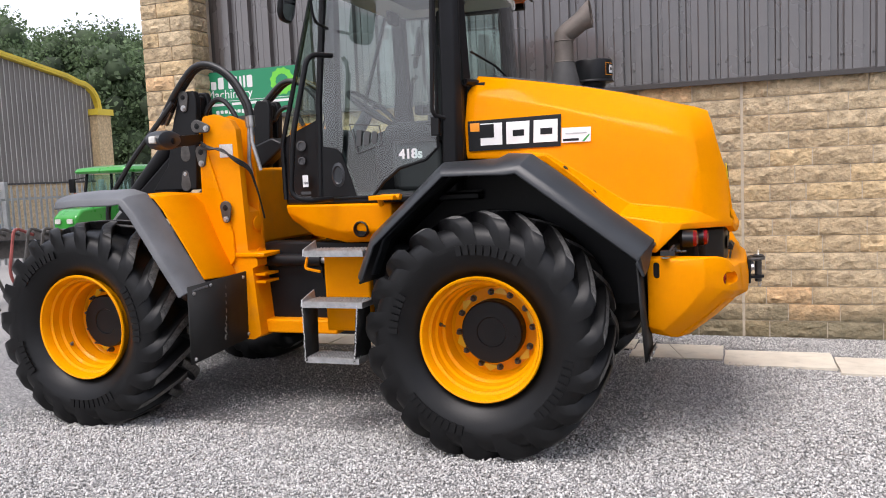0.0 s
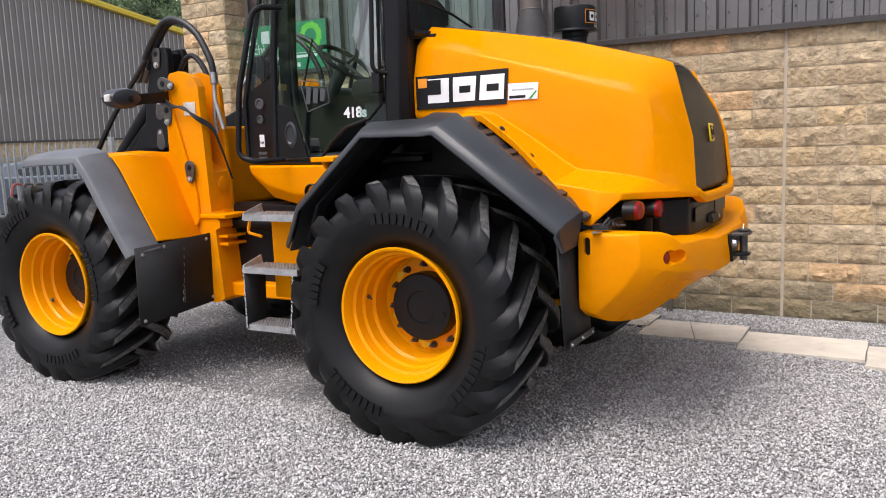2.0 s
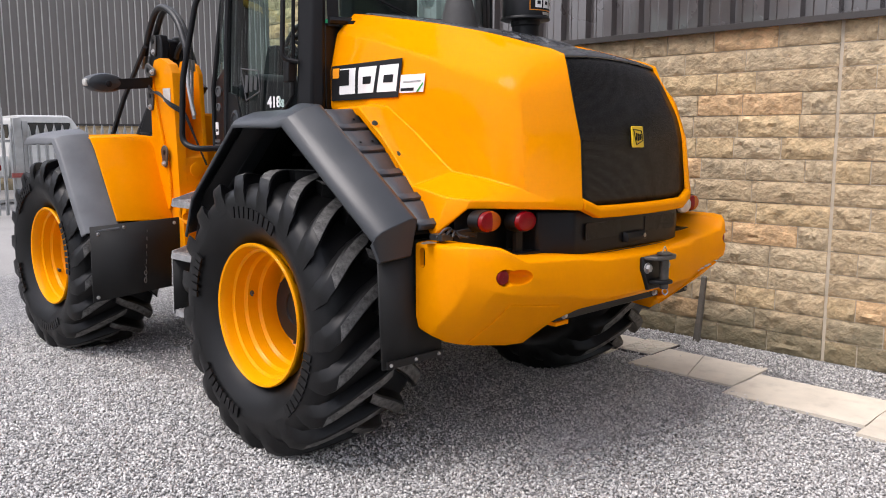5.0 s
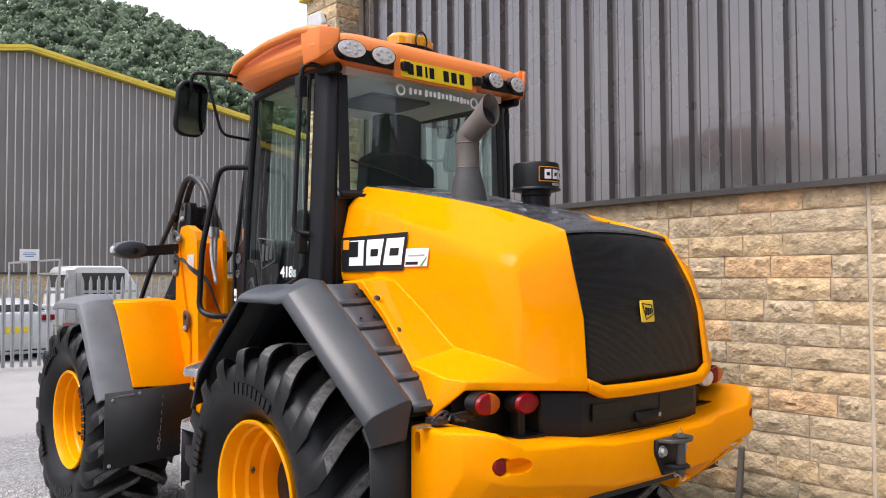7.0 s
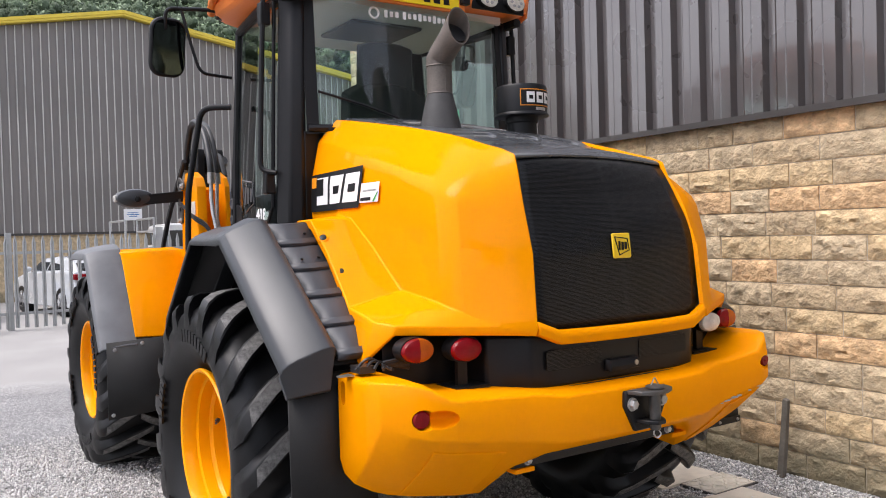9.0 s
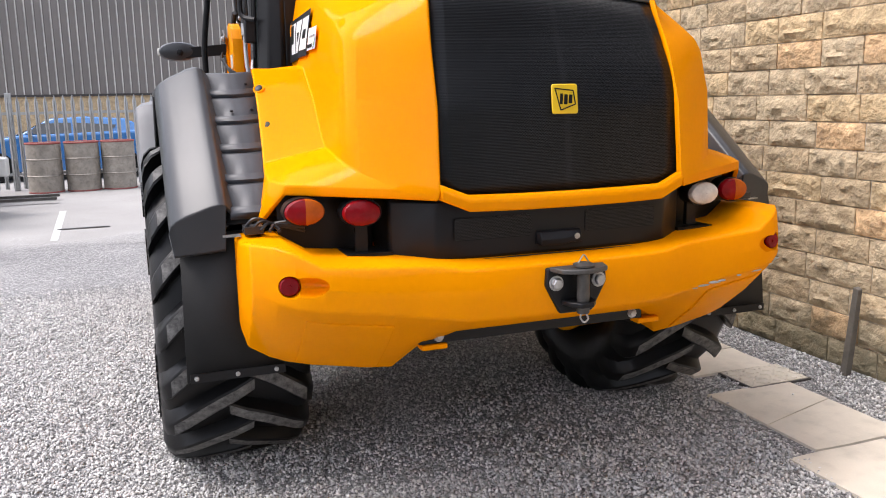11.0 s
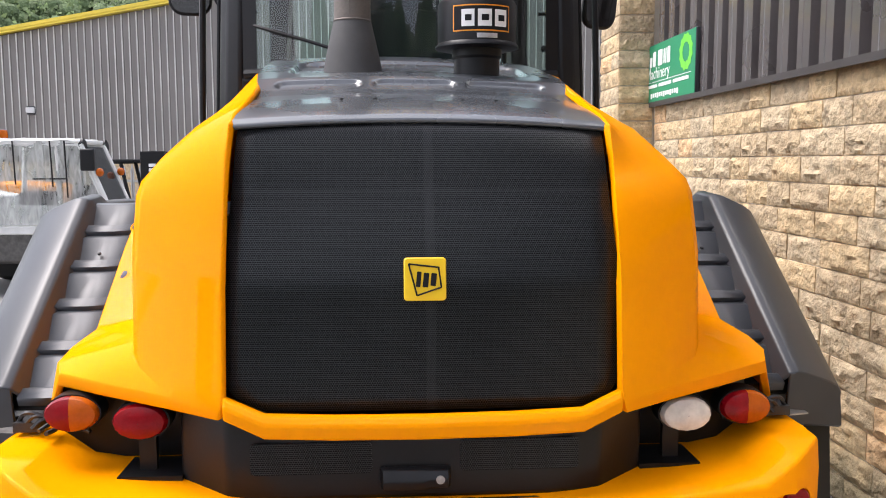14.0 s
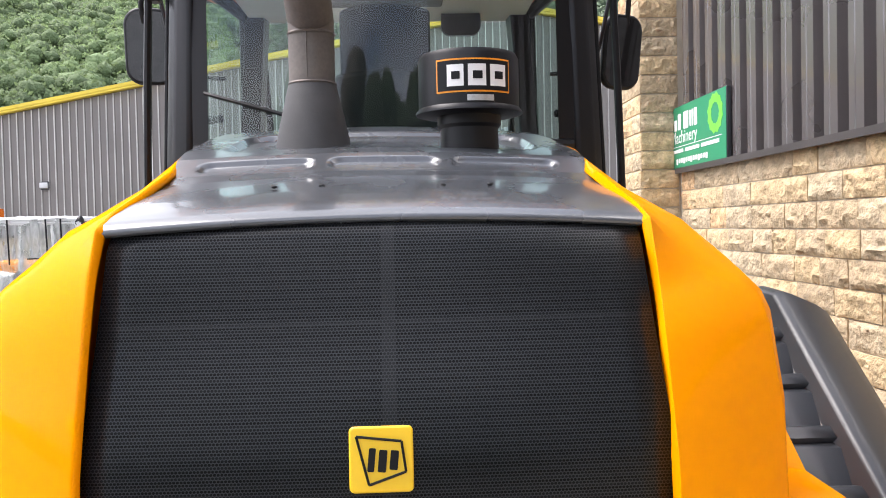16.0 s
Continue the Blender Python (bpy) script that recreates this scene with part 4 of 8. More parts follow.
for a, b in zip(q, q[1:] + q[:1]):
    tube([badge_m @ Vector((*a, 0.0095)), badge_m @ Vector((*b, 0.0095))], 0.002, 6, em)
for cx, cy, w, h in ((-0.014, 0.0, 0.010, 0.034), (0.002, -0.002, 0.012, 0.032), (0.019, -0.001, 0.012, 0.028)):
    panel(badge_m @ Matrix.Translation((cx, cy, 0.0085)) @ Matrix.Rotation(-0.10, 4, "Z"), w, h, 0.002, 0.002, em)
part("emblem", em, DECAL_BLACK, badge)

# black top panel of the hood: crowned sheet, a step with three slots, and a deck with a recessed field
TOP = [(1.236, 0.412, 1.806, 0.018), (1.218, 0.412, 1.82, 0.016), (1.175, 0.41, 1.835, 0.018), (1.1, 0.407, 1.854, 0.021), (0.98, 0.404, 1.879, 0.020), (0.89, 0.404, 1.898, 0.016), (0.845, 0.405, 1.914, 0.012), (0.832, 0.406, 1.917, 0.012),
       (0.735, 0.425, 1.96, 0.016), (0.718, 0.428, 1.963, 0.016), (0.7, 0.43, 1.967, 0.016), (0.6, 0.444, 1.989, 0.022), (0.45, 0.454, 2.018, 0.022), (0.28, 0.461, 2.054, 0.022), (0.1, 0.467, 2.085, 0.022), (0.02, 0.469, 2.098, 0.022)]


def rounded_mask(u, v, hu, hv, r, soft):
    """1 inside a rounded rectangle about the origin, 0 outside, with a soft wall."""
    qu, qv = abs(u) - hu + r, abs(v) - hv + r
    d = math.hypot(max(qu, 0), max(qv, 0)) + min(max(qu, qv), 0) - r
    t = min(1.0, max(0.0, 0.5 - d / (2 * soft)))
    return t * t * (3 - 2 * t)


def make_deck():
    xs, halves, zs_, crowns = (np.array([r[k] for r in TOP][::-1]) for k in range(4))
    run = [1.236, 1.227, 1.218, 1.205, 1.19, 1.175, 1.15, 1.125] + list(np.arange(1.10, 0.90, -0.025)) + list(np.arange(0.90, 0.695, -0.0035)) + list(np.arange(0.695, 0.155, -0.010)) + [0.145, 0.12, 0.10, 0.06, 0.02]
    rings = []
    for x in run:
        half, z0, crown = (float(np.interp(x, xs, a)) for a in (halves, zs_, crowns))
        z0 -= 0.004
        h = 0.004
        dz = (float(np.interp(x + h, xs, zs_)) - float(np.interp(x - h, xs, zs_))) / (2 * h)
        k = math.hypot(dz, 1)
        out, shift = (-dz / k, 1 / k), shift_y(x) + spread(x)
        low, wide = (0.010, 0.004) if x > 0.8 else (0.014, 0.003)
        row = [(x, -half - wide, z0 - low)]
        for c in range(141):
            f = -1 + 2 * c / 140
            y = (half + shift / 2) * f + shift / 2
            s = (x - 0.788) * 1.13
            m = max(rounded_mask(y - cy, s, 0.114, 0.028, 0.022, 0.0065) for cy in (-0.25, 0.02, 0.287)) * 0.010
            m += rounded_mask(y - 0.017, x - 0.475, 0.365, 0.180, 0.07, 0.008) * 0.016
            row.append((x - out[0] * m - skew(y), y, z0 + crown * (1 - f * f) - out[1] * m))
        row.append((x - skew(half), half + shift + wide, z0 - low))
        rings.append(row)
    return part("hood_top", loft(rings), GLOSS, loader, "satin black hood top panel with three slots", solid=0.010, angle=40)


deck = make_deck()
for x, y in ((1.02, -0.173), (1.00, -0.089), (0.985, 0.135), (0.975, 0.225)):
    part("rivet", ellipsoid((x, y, 1.896 - (x + skew(y) - 0.98) * 0.22), (0.003, 0.006, 0.003), 10, 6), BLACK, deck)

# side decals: plain shapes where the maker's name stands
def hood_y(x, z):
    """Left side of the hood: y at a place on its flank, between the rings."""
    def at(r):
        col = r[2:5]
        for p, q in zip(col, col[1:]):
            if z <= q[2] or q is col[-1]:
                return p[1] + (q[1] - p[1]) * (z - p[2]) / (q[2] - p[2])
    for a, b in zip(HOOD, HOOD[1:]):
        if x <= b[3][0]:
            t = max(0.0, (x - a[3][0]) / (b[3][0] - a[3][0]))
            return at(a) * (1 - t) + at(b) * t


def decal(name, quad, mat, parent, off, side, label="", n=6):
    off += 0.007
    """A thin vinyl that lies on the hood flank; quad of (x, z) corners."""
    bm = bmesh.new()
    rows = []
    for i in range(n + 1):
        row = []
        for j in range(n + 1):
            a, b = i / n, j / n
            x = (1 - a) * (1 - b) * quad[0][0] + a * (1 - b) * quad[1][0] + a * b * quad[2][0] + (1 - a) * b * quad[3][0]
            z = (1 - a) * (1 - b) * quad[0][1] + a * (1 - b) * quad[1][1] + a * b * quad[2][1] + (1 - a) * b * quad[3][1]
            row.append((x, side * -(hood_y(x, z) - off) + (shift_y(x) if side > 0 else 0), z))
        rows.append(row)
    loft(rows, bm=bm)
    return part(name, bm, mat, parent, label)


for side in (-1, 1):
    s = -side
    def D(name, quad, mat, parent, off, label=""):
        return decal(name, quad, mat, parent, off, side, label)
    base = D("side_decal", [(-0.105, 1.648), (0.452, 1.650), (0.455, 1.832), (-0.110, 1.825)], DECAL_BLACK, loader, 0.0035, "black decal with plain white and orange shapes")
    D("decal_shape", [(-0.092, 1.762), (-0.035, 1.762), (-0.035, 1.812), (-0.094, 1.812)], DECAL_ORANGE, base, 0.005)
    for x0, w in ((-0.030, 0.135), (0.130, 0.140), (0.295, 0.140)):
        D("decal_shape", [(x0, 1.678), (x0 + w, 1.678), (x0 + w, 1.806), (x0, 1.806)], WHITE, base, 0.005)
        if x0 > 0.1:
            D("decal_shape", [(x0 + 0.04, 1.722), (x0 + w - 0.03, 1.722), (x0 + w - 0.03, 1.758), (x0 + 0.04, 1.758)], DECAL_BLACK, base, 0.0065)
        else:
            D("decal_shape", [(x0 - 0.002, 1.722), (x0 + w - 0.05, 1.722), (x0 + w - 0.05, 1.80), (x0 - 0.002, 1.80)], DECAL_BLACK, base, 0.0065)
    lab = D("small_label", [(0.458, 1.668), (0.622, 1.668), (0.625, 1.75), (0.458, 1.752)], WHITE, loader, 0.0035, "white paper label with a green corner")
    D("label_bar", [(0.466, 1.676), (0.556, 1.676), (0.556, 1.69), (0.466, 1.69)], DECAL_BLACK, lab, 0.005)
    D("label_bar", [(0.48, 1.715), (0.60, 1.715), (0.60, 1.722), (0.48, 1.722)], GALV, lab, 0.005)
    D("label_bar", [(0.572, 1.67), (0.588, 1.67), (0.618, 1.705), (0.614, 1.712)], GREEN_PAINT, lab, 0.005)
    # fixing pockets on the sloping flange
    for x, z in ((0.512, 1.520), (0.662, 1.386)):
        cy = side * 0.842 + (shift_y(x) if side > 0 else 0)
        m = Matrix.Translation((x + 0.006, cy, z + 0.006)) @ Vector((0.60, side * 0.35, 0.72)).to_track_quat("Z", "Y").to_matrix().to_4x4()
        pk = part("fixing_pocket", lathe([(0.022, -0.010), (0.022, 0.001), (0.017, 0.002), (0.014, -0.004), (0.001, -0.004)], m, 20), YELLOW, loader)
        part("fixing_bolt", lathe([(0.0135, -0.004), (0.0135, 0.002), (0.010, 0.004), (0.001, 0.004)], m @ Matrix.Diagonal((1.0, 1.25, 1, 1)), 12), BLACK, pk)


# counterweight --------------------------------------------------------
# stations across, from the left end to the right: top front, top rear edge, face bottom (fold), underside edge
def cw_ring(y, xf, zt, xr, ztr, xfold, zfold, xb, zb):
    return [(xf, y, zb + 0.02), (xf, y, zt), (xr - 0.05, y, zt + (ztr - zt) * 0.3), (xr, y, ztr), ((xr + xfold) / 2 + 0.006, y, (ztr + zfold) / 2), (xfold, y, zfold), ((xfold + xb) / 2 + 0.015, y, (zfold + zb) / 2), (xb, y, zb)]


half_cw = [
    cw_ring(-1.012, 0.955, 1.040, 1.13, 1.035, 1.12, 0.93, 1.00, 0.730),
    cw_ring(-0.995, 0.955, 1.046, 1.225, 1.048, 1.235, 0.90, 1.03, 0.668),
    cw_ring(-0.930, 0.955, 1.048, 1.305, 1.046, 1.322, 0.875, 1.05, 0.632),
    cw_ring(-0.880, 0.955, 1.048, 1.345, 1.030, 1.358, 0.862, 1.07, 0.616),
    cw_ring(-0.80, 0.955, 1.000, 1.372, 0.985, 1.392, 0.852, 1.09, 0.600),
    cw_ring(-0.62, 0.955, 0.985, 1.392, 0.975, 1.408, 0.830, 1.11, 0.572),
    cw_ring(-0.53, 0.955, 0.982, 1.396, 0.970, 1.412, 0.815, 1.12, 0.566),
    cw_ring(-0.46, 0.955, 0.978, 1.402, 0.966, 1.416, 0.802, 1.20, 0.655),
    cw_ring(-0.36, 0.955, 0.972, 1.430, 0.952, 1.440, 0.788, 1.28, 0.715),
    cw_ring(-0.15, 0.955, 0.968, 1.436, 0.948, 1.446, 0.784, 1.30, 0.722),
]
cw = bmesh.new()
loft(half_cw + [[mirror_y(p) for p in r] for r in half_cw[::-1]], True, True, cw)
cuts = []
for side in (-1, 1):
    # a scooped pocket for the reflector and a long hole for tying down
    cuts.append(lathe([(0.034, -0.03), (0.034, 0.09)], pose(1.335, side * 0.895, 0.930, 0, 90), 32))
    cuts.append(ellipsoid((1.366, side * 0.845, 0.930), (0.044, 0.066, 0.030), 24, 16))
    cuts.append(panel(facing((1.0, side * 0.985, 0.985), (side * -1, 0, 0), (0, 0, 1)), 0.032, 0.084, 0.06, 0.0155))
counterweight = part("counterweight", carved(cw, cuts, 0.018, 3), YELLOW, loader, "yellow cast counterweight with chipped lower edge", angle=30)
for side in (-1, 1):
    part("tie_down_slot", panel(facing((1.0, side * 0.983, 0.985), (side * -1, 0, 0), (0, 0, 1)), 0.034, 0.086, 0.004, 0.016), BLACK, counterweight)
    fm = Matrix.Translation((1.316, side * 0.895, 0.930)) @ Vector((1, side * 0.12, 0.0)).to_track_quat("Z", "Y").to_matrix().to_4x4()
    part("reflector", lathe([(0.030, -0.03), (0.030, 0.012), (0.025, 0.017), (0.006, 0.017), (0.005, 0.020), (0.001, 0.020)], fm, 28), RED_LENS, counterweight, "round red reflector")


def lower_face(y, t, off):
    """A place on the sloping underside of the counterweight, t from its fold to its bottom edge."""
    ys = [r[0][1] for r in half_cw]
    def at(i):
        j = 5 + i
        return Vector([float(np.interp(y, ys, [r[j][c] for r in half_cw])) for c in range(3)])
    f_, m_, b_ = at(0), at(1), at(2)
    p = f_.lerp(m_, t * 2) if t < 0.5 else m_.lerp(b_, t * 2 - 1)
    return p + Vector((0.64, 0, -0.77)) * off


for side in (-1, 1):
    rows = []
    for y in (-0.855, -0.85, -0.79, -0.72, -0.65, -0.59, -0.585):
        rows.append([(p.x, -side * p.y, p.z) for p in [lower_face(y, 0.16 + 0.06 * k, 0.006) for k in range(14)]])
    part("underside_panel", loft(rows), YELLOW, counterweight, "shallow panel on the sloping underside", solid=0.008, bevel=0.004)
    part("bar_tab", box(1.20, 1.255, *sorted((side * 0.37, side * 0.46)), 0.652, 0.670), YELLOW, counterweight, bevel=0.003)
chip = finish("paint_chip", ellipsoid((0, 0, 0), (1, 1, 1), 8, 5), GALV)
rng = random.Random(11)
for k in range(26):
    y = 0.30 + 0.62 * rng.random()
    i = 0.852 - (0.85 - y) * 0.11
    share("paint_chip", chip, counterweight, Matrix.Translation((1.408 - max(0, y - 0.6) ** 2 * 0.9, y, i - 0.004 + rng.uniform(-0.006, 0.004))) @ Matrix.Diagonal((0.006, rng.uniform(0.008, 0.03), rng.uniform(0.002, 0.006), 1)))
bar = bmesh.new()
prism_yz([(-0.47, 0.672), (-0.43, 0.724), (0.385, 0.724), (0.39, 0.672)], 1.205, 1.25, bar)
cross = part("cross_bar", bar, BLACK, loader, "black steel cross bar", bevel=0.004)
for y in (-0.40, 0.345):
    part("bolt", disc_bolt((1.25, y, 0.695), (1, 0, 0), 0.013, 0.016), GALV, cross)
# underside: dark belly and rear axle
part("belly_plate", box(0.30, 1.15, -0.42, 0.42, 0.74, 0.98), BLACK, loader, "dark chassis underside", bevel=0.02)
axle = bmesh.new()
lathe([(0.10, -0.95), (0.13, -0.5), (0.16, -0.25), (0.24, -0.12), (0.24, 0.12), (0.16, 0.25), (0.13, 0.5), (0.10, 0.95)], pose(REAR_X, 0, AXLE_Z, 90), 20, axle)
part("rear_axle", axle, BLACK, loader, "black rear axle housing")
axle = bmesh.new()
lathe([(0.10, -0.95), (0.13, -0.5), (0.16, -0.25), (0.24, -0.12), (0.24, 0.12), (0.16, 0.25), (0.13, 0.5), (0.10, 0.95)], pose(FRONT_X, 0, AXLE_Z, 90), 20, axle)
part("front_axle", axle, BLACK, loader, "black front axle housing")

# tow hitch
hitch = bmesh.new()
prism_yz([(-0.105, 0.938), (0.105, 0.938), (0.110, 0.88), (0.058, 0.785), (-0.058, 0.785), (-0.110, 0.88)], 1.440, 1.460, hitch)
tow = part("tow_hitch", hitch, BLACK, loader, "black tow hitch with a drop pin", bevel=0.006)
for z0, z1 in ((0.926, 0.942), (0.815, 0.832)):
    pts = [(1.455, -0.098), (1.515, -0.080), (1.540, -0.03), (1.540, 0.03), (1.515, 0.080), (1.455, 0.098)] if z0 > 0.9 else [(1.455, -0.056), (1.505, -0.045), (1.535, -0.02), (1.535, 0.02), (1.505, 0.045), (1.455, 0.056)]
    part("jaw", prism_xy(pts, z0, z1), DARK_STEEL if z0 > 0.9 else BLACK, tow, bevel=0.004)
part("pin", lathe([(0.018, 0.792), (0.0205, 0.797), (0.0205, 0.943), (0.034, 0.946), (0.034, 0.952), (0.018, 0.958), (0.001, 0.958)], Matrix.Translation((1.502, 0, 0)), 16), DARK_STEEL, tow, "rusty brown drop pin")
part("pin_ring", tube(rounded_path([(1.502, -0.020, 0.955), (1.502, 0, 0.986), (1.502, 0.020, 0.955)], 0.01), 0.0025, 6), STEEL, tow)
part("pin_clip", tube(rounded_path([(1.507, 0.0, 0.800), (1.520, 0.012, 0.778), (1.510, 0.0, 0.760), (1.500, -0.012, 0.780), (1.507, 0.0, 0.800)], 0.01), 0.003, 6), STEEL, tow)
for y in (-0.075, 0.078):
    part("bolt", disc_bolt((1.460, y, 0.888), (1, 0, 0), 0.0185, 0.020), GALV, tow)

# bumper vent box and lamp recesses
vent = bmesh.new()
prism_xy([(1.02, -0.552), (1.215, -0.552), (1.315, -0.425), (1.332, -0.30), (1.332, 0.30), (1.315, 0.425), (1.215, 0.552), (1.02, 0.552)], 0.962, 1.158, vent)
vent_ob = part("rear_vent_box", vent, BLACK, loader, "black moulded lower vent panel with latch", bevel=0.012)
for y0, y1 in ((-0.37, -0.10), (0.10, 0.37)):
    m = facing((1.333, (y0 + y1) / 2, 1.062), (0, 1, 0), (0, 0, 1))
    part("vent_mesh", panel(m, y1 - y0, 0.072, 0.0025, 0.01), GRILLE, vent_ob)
part("vent_lip", tube([(1.215, -0.556, 0.958), (1.325, -0.43, 0.958), (1.345, -0.30, 0.958), (1.345, 0.30, 0.958), (1.325, 0.43, 0.958), (1.215, 0.556, 0.958)], 0.008, 6), BLACK, vent_ob)
part("latch", loft([[(1.333, y, 0.994), (1.333 + d, y, 0.998 - k), (1.336 + d, y, 1.018 - k), (1.333 + d * 0.7, y, 1.036), (1.333, y, 1.040)] for y, d, k in ((-0.082, 0.006, 0), (-0.074, 0.026, 0.006), (0.015, 0.026, 0.006), (0.030, 0.030, 0), (0.072, 0.030, 0), (0.078, 0.008, 0))], True, True), BLACK, vent_ob, "black pull latch with key lock", bevel=0.003)
part("lock", lathe([(0.010, 0), (0.010, 0.004)], facing((1.364, 0.053, 1.018), (0, 1, 0), (0, 0, 1)), 12), STEEL, vent_ob)
for side in (-1, 1):
    rec = bmesh.new()
    loft([[(1.06, side * 0.565, 0.955), (1.06, side * 0.565, 1.19)], [(1.09, side * 0.72, 0.955), (1.09, side * 0.72, 1.195)], [(1.05, side * 0.88, 1.03), (1.05, side * 0.88, 1.20)]], bm=rec)
    part("lamp_recess", rec, BLACK, loader, "dark recess behind the tail lamps")
    part("recess_bracket", box(1.10, 1.235, side * 0.62 - 0.075, side * 0.62 + 0.075, 0.978, 0.992), BLACK, loader)
    part("recess_post", box(1.17, 1.19, side * 0.635 - 0.02, side * 0.635 + 0.02, 0.98, 1.12), BLACK, loader)


def tail_lamp(x, y, inner, left):
    m = facing((x - 0.02, y, 1.130 if y < -0.75 else 1.122 if y < 0 else 1.111), (0, 1, 0), (0, 0, 1))
    bm = bmesh.new()
    def dome(a0, a1, bm):
        rings = []
        for r, h in ((1.0, 0.0), (0.985, 0.012), (0.90, 0.021), (0.6, 0.027), (0.02, 0.029)):
            rings.append([m @ Vector((0.064 * r * math.cos(a), 0.043 * r * math.sin(a), h)) for a in [a0 + (a1 - a0) * k / 16 for k in range(17)]])
        return loft(rings, False, False, bm)
    if inner:
        lamp = part("tail_lamp", dome(0, 2 * math.pi, bm), RED_LENS if left else CLEAR_LENS, loader, "oval red tail lamp" if left else "oval clear reversing lamp")
    else:
        lamp = part("tail_lamp", dome(math.pi / 2, 3 * math.pi / 2, bm), RED_LENS, loader, "oval red and amber tail lamp")
        part("indicator", dome(-math.pi / 2, math.pi / 2, bmesh.new()), AMBER_LENS, lamp, "amber indicator half")
    rings = [[m @ Vector((0.067 * math.cos(a), 0.046 * math.sin(a), h)) for a in [2 * math.pi * k / 28 for k in range(28)]] for h in (-0.05, 0.004)]
    part("lamp_housing", loft(rings, True, True), BLACK, lamp)


tail_lamp(1.190, -0.812, False, True)
tail_lamp(1.235, -0.640, True, True)
tail_lamp(1.235, 0.660, True, False)
tail_lamp(1.190, 0.828, False, False)
for side in (-1, 1):
    cl = bmesh.new()
    rng = random.Random(3)
    for k in range(5):
        a = (1.06 + 0.02 * k, side * (0.99 - 0.025 * k), 1.07)
        b = (1.10, side * 0.80, 1.06 + 0.01 * k)
        tube(rounded_path([a, (1.09, side * (0.96 - 0.02 * k), 1.115 - 0.012 * k), (1.07, side * 0.90, 1.085), b], 0.03), 0.006, 6, cl)
    box(1.02, 1.09, side * 0.96 - 0.03, side * 0.96 + 0.03, 1.058, 1.082, cl)
    part("cable_loom", cl, HOSE, loader, "tangled black cable ends")
    part("clip_tab", prism_xy([(1.02, side * 1.0), (1.04, side * 1.055), (1.06, side * 1.055), (1.07, side * 1.0)], 1.050, 1.054), STEEL, loader)


# rear mudguards -------------------------------------------------------
def rear_mudguard(side):
    s = side
    # outer guard: front drop, flat top, long rear slope; rings along its length across the section
    line = [(-0.640, 0.985), (-0.545, 1.205), (-0.105, 1.586), (0.20, 1.592), (0.262, 1.618), (0.385, 1.610), (0.70, 1.375), (1.000, 1.148)]
    rings = []
    for i, (x, z) in enumerate(line):
        a, b = line[max(i - 1, 0)], line[min(i + 1, len(line) - 1)]
        d = Vector((b[0] - a[0], 0, b[1] - a[1])).normalized()
        up = Vector((-d.z, 0, d.x))
        c = Vector((x, 0, z))
        k = 0.75 if i < 4 else 1.0
        rings.append([c + Vector((0, s * 0.93, 0)) - up * 0.055, c + Vector((0, s * 1.005, 0)) - up * 0.05, c + Vector((0, s * 1.033, 0)) - up * 0.006, c + Vector((0, s * 1.055, 0)), c + Vector((0, s * 1.082, 0)) - up * 0.007 * k,
                      c + Vector((0, s * 1.160, 0)) - up * 0.044 * k, c + Vector((0, s * 1.192, 0)) - up * 0.066 * k, c + Vector((0, s * 1.210, 0)) - up * 0.090 * k, c + Vector((0, s * 1.216, 0)) - up * 0.115 * k])
    g = part("rear_mudguard", loft(rings), PLASTIC, loader, "dark grey moulded plastic rear mudguard", solid=0.014, bevel=0.010, segs=3)
    # end cap of the slope
    e = rings[-1]
    cap = bmesh.new()
    poly_prism(cap, [*e[2:], Vector((0.965, s * 1.205, 0.985)), Vector((0.965, s * 1.04, 0.995))], (-0.012, 0, -0.01))
    part("end_cap", cap, PLASTIC, g, bevel=0.006)
    # stepped inner guard: four overlapping plates that fall with the slope
    a, b = Vector((0.335, 0, 1.580)), Vector((0.985, 0, 1.095))
    d = (b - a).normalized()
    up = Vector((-d.z, 0, d.x))
    prof = []
    for k in range(5):
        t0, t1 = k / 5, (k + 1) / 5
        p, q = a.lerp(b, t0), a.lerp(b, t1)
        prof += [p + up * 0.012, p + d * 0.02 + up * 0.020, q - d * 0.055 + up * 0.006, q - d * 0.042 + up * 0.020, q - d * 0.006 + up * 0.024, q + up * 0.0]
    ys = [0.83, 0.925, 0.932, 1.020]
    rr = [[p + Vector((0, s * y, 0)) + up * (0.008 if y < 0.907 else 0) for p in prof] for y in ys]
    inner = part("inner_guard", loft(rr), GUARD, g, "stepped black inner guard plates", solid=0.012)
    for t, yy in ((0.10, 0.875), (0.30, 0.875), (0.31, 0.95)):
        part("rivet", disc_bolt(a.lerp(b, t) + Vector((0, s * yy, 0)) + up * 0.016, up, 0.005, 0.005), BLACK, inner)
    # dark underside liner over the wheel
    lin = [(-0.62, 0.93), (-0.52, 1.17), (-0.09, 1.530), (0.35, 1.545), (0.955, 1.08)]
    part("liner", loft([[(x, s * 0.60, z), (x, s * 1.13, z)] for x, z in lin]), BLACK, g, solid=0.01)
    part("inner_wall", prism_xz([(-0.62, 0.94), (-0.50, 1.20), (-0.09, 1.530), (0.35, 1.545), (0.94, 1.08), (0.9, 0.75), (-0.6, 0.75)], s * 0.595, s * 0.61), BLACK, g)
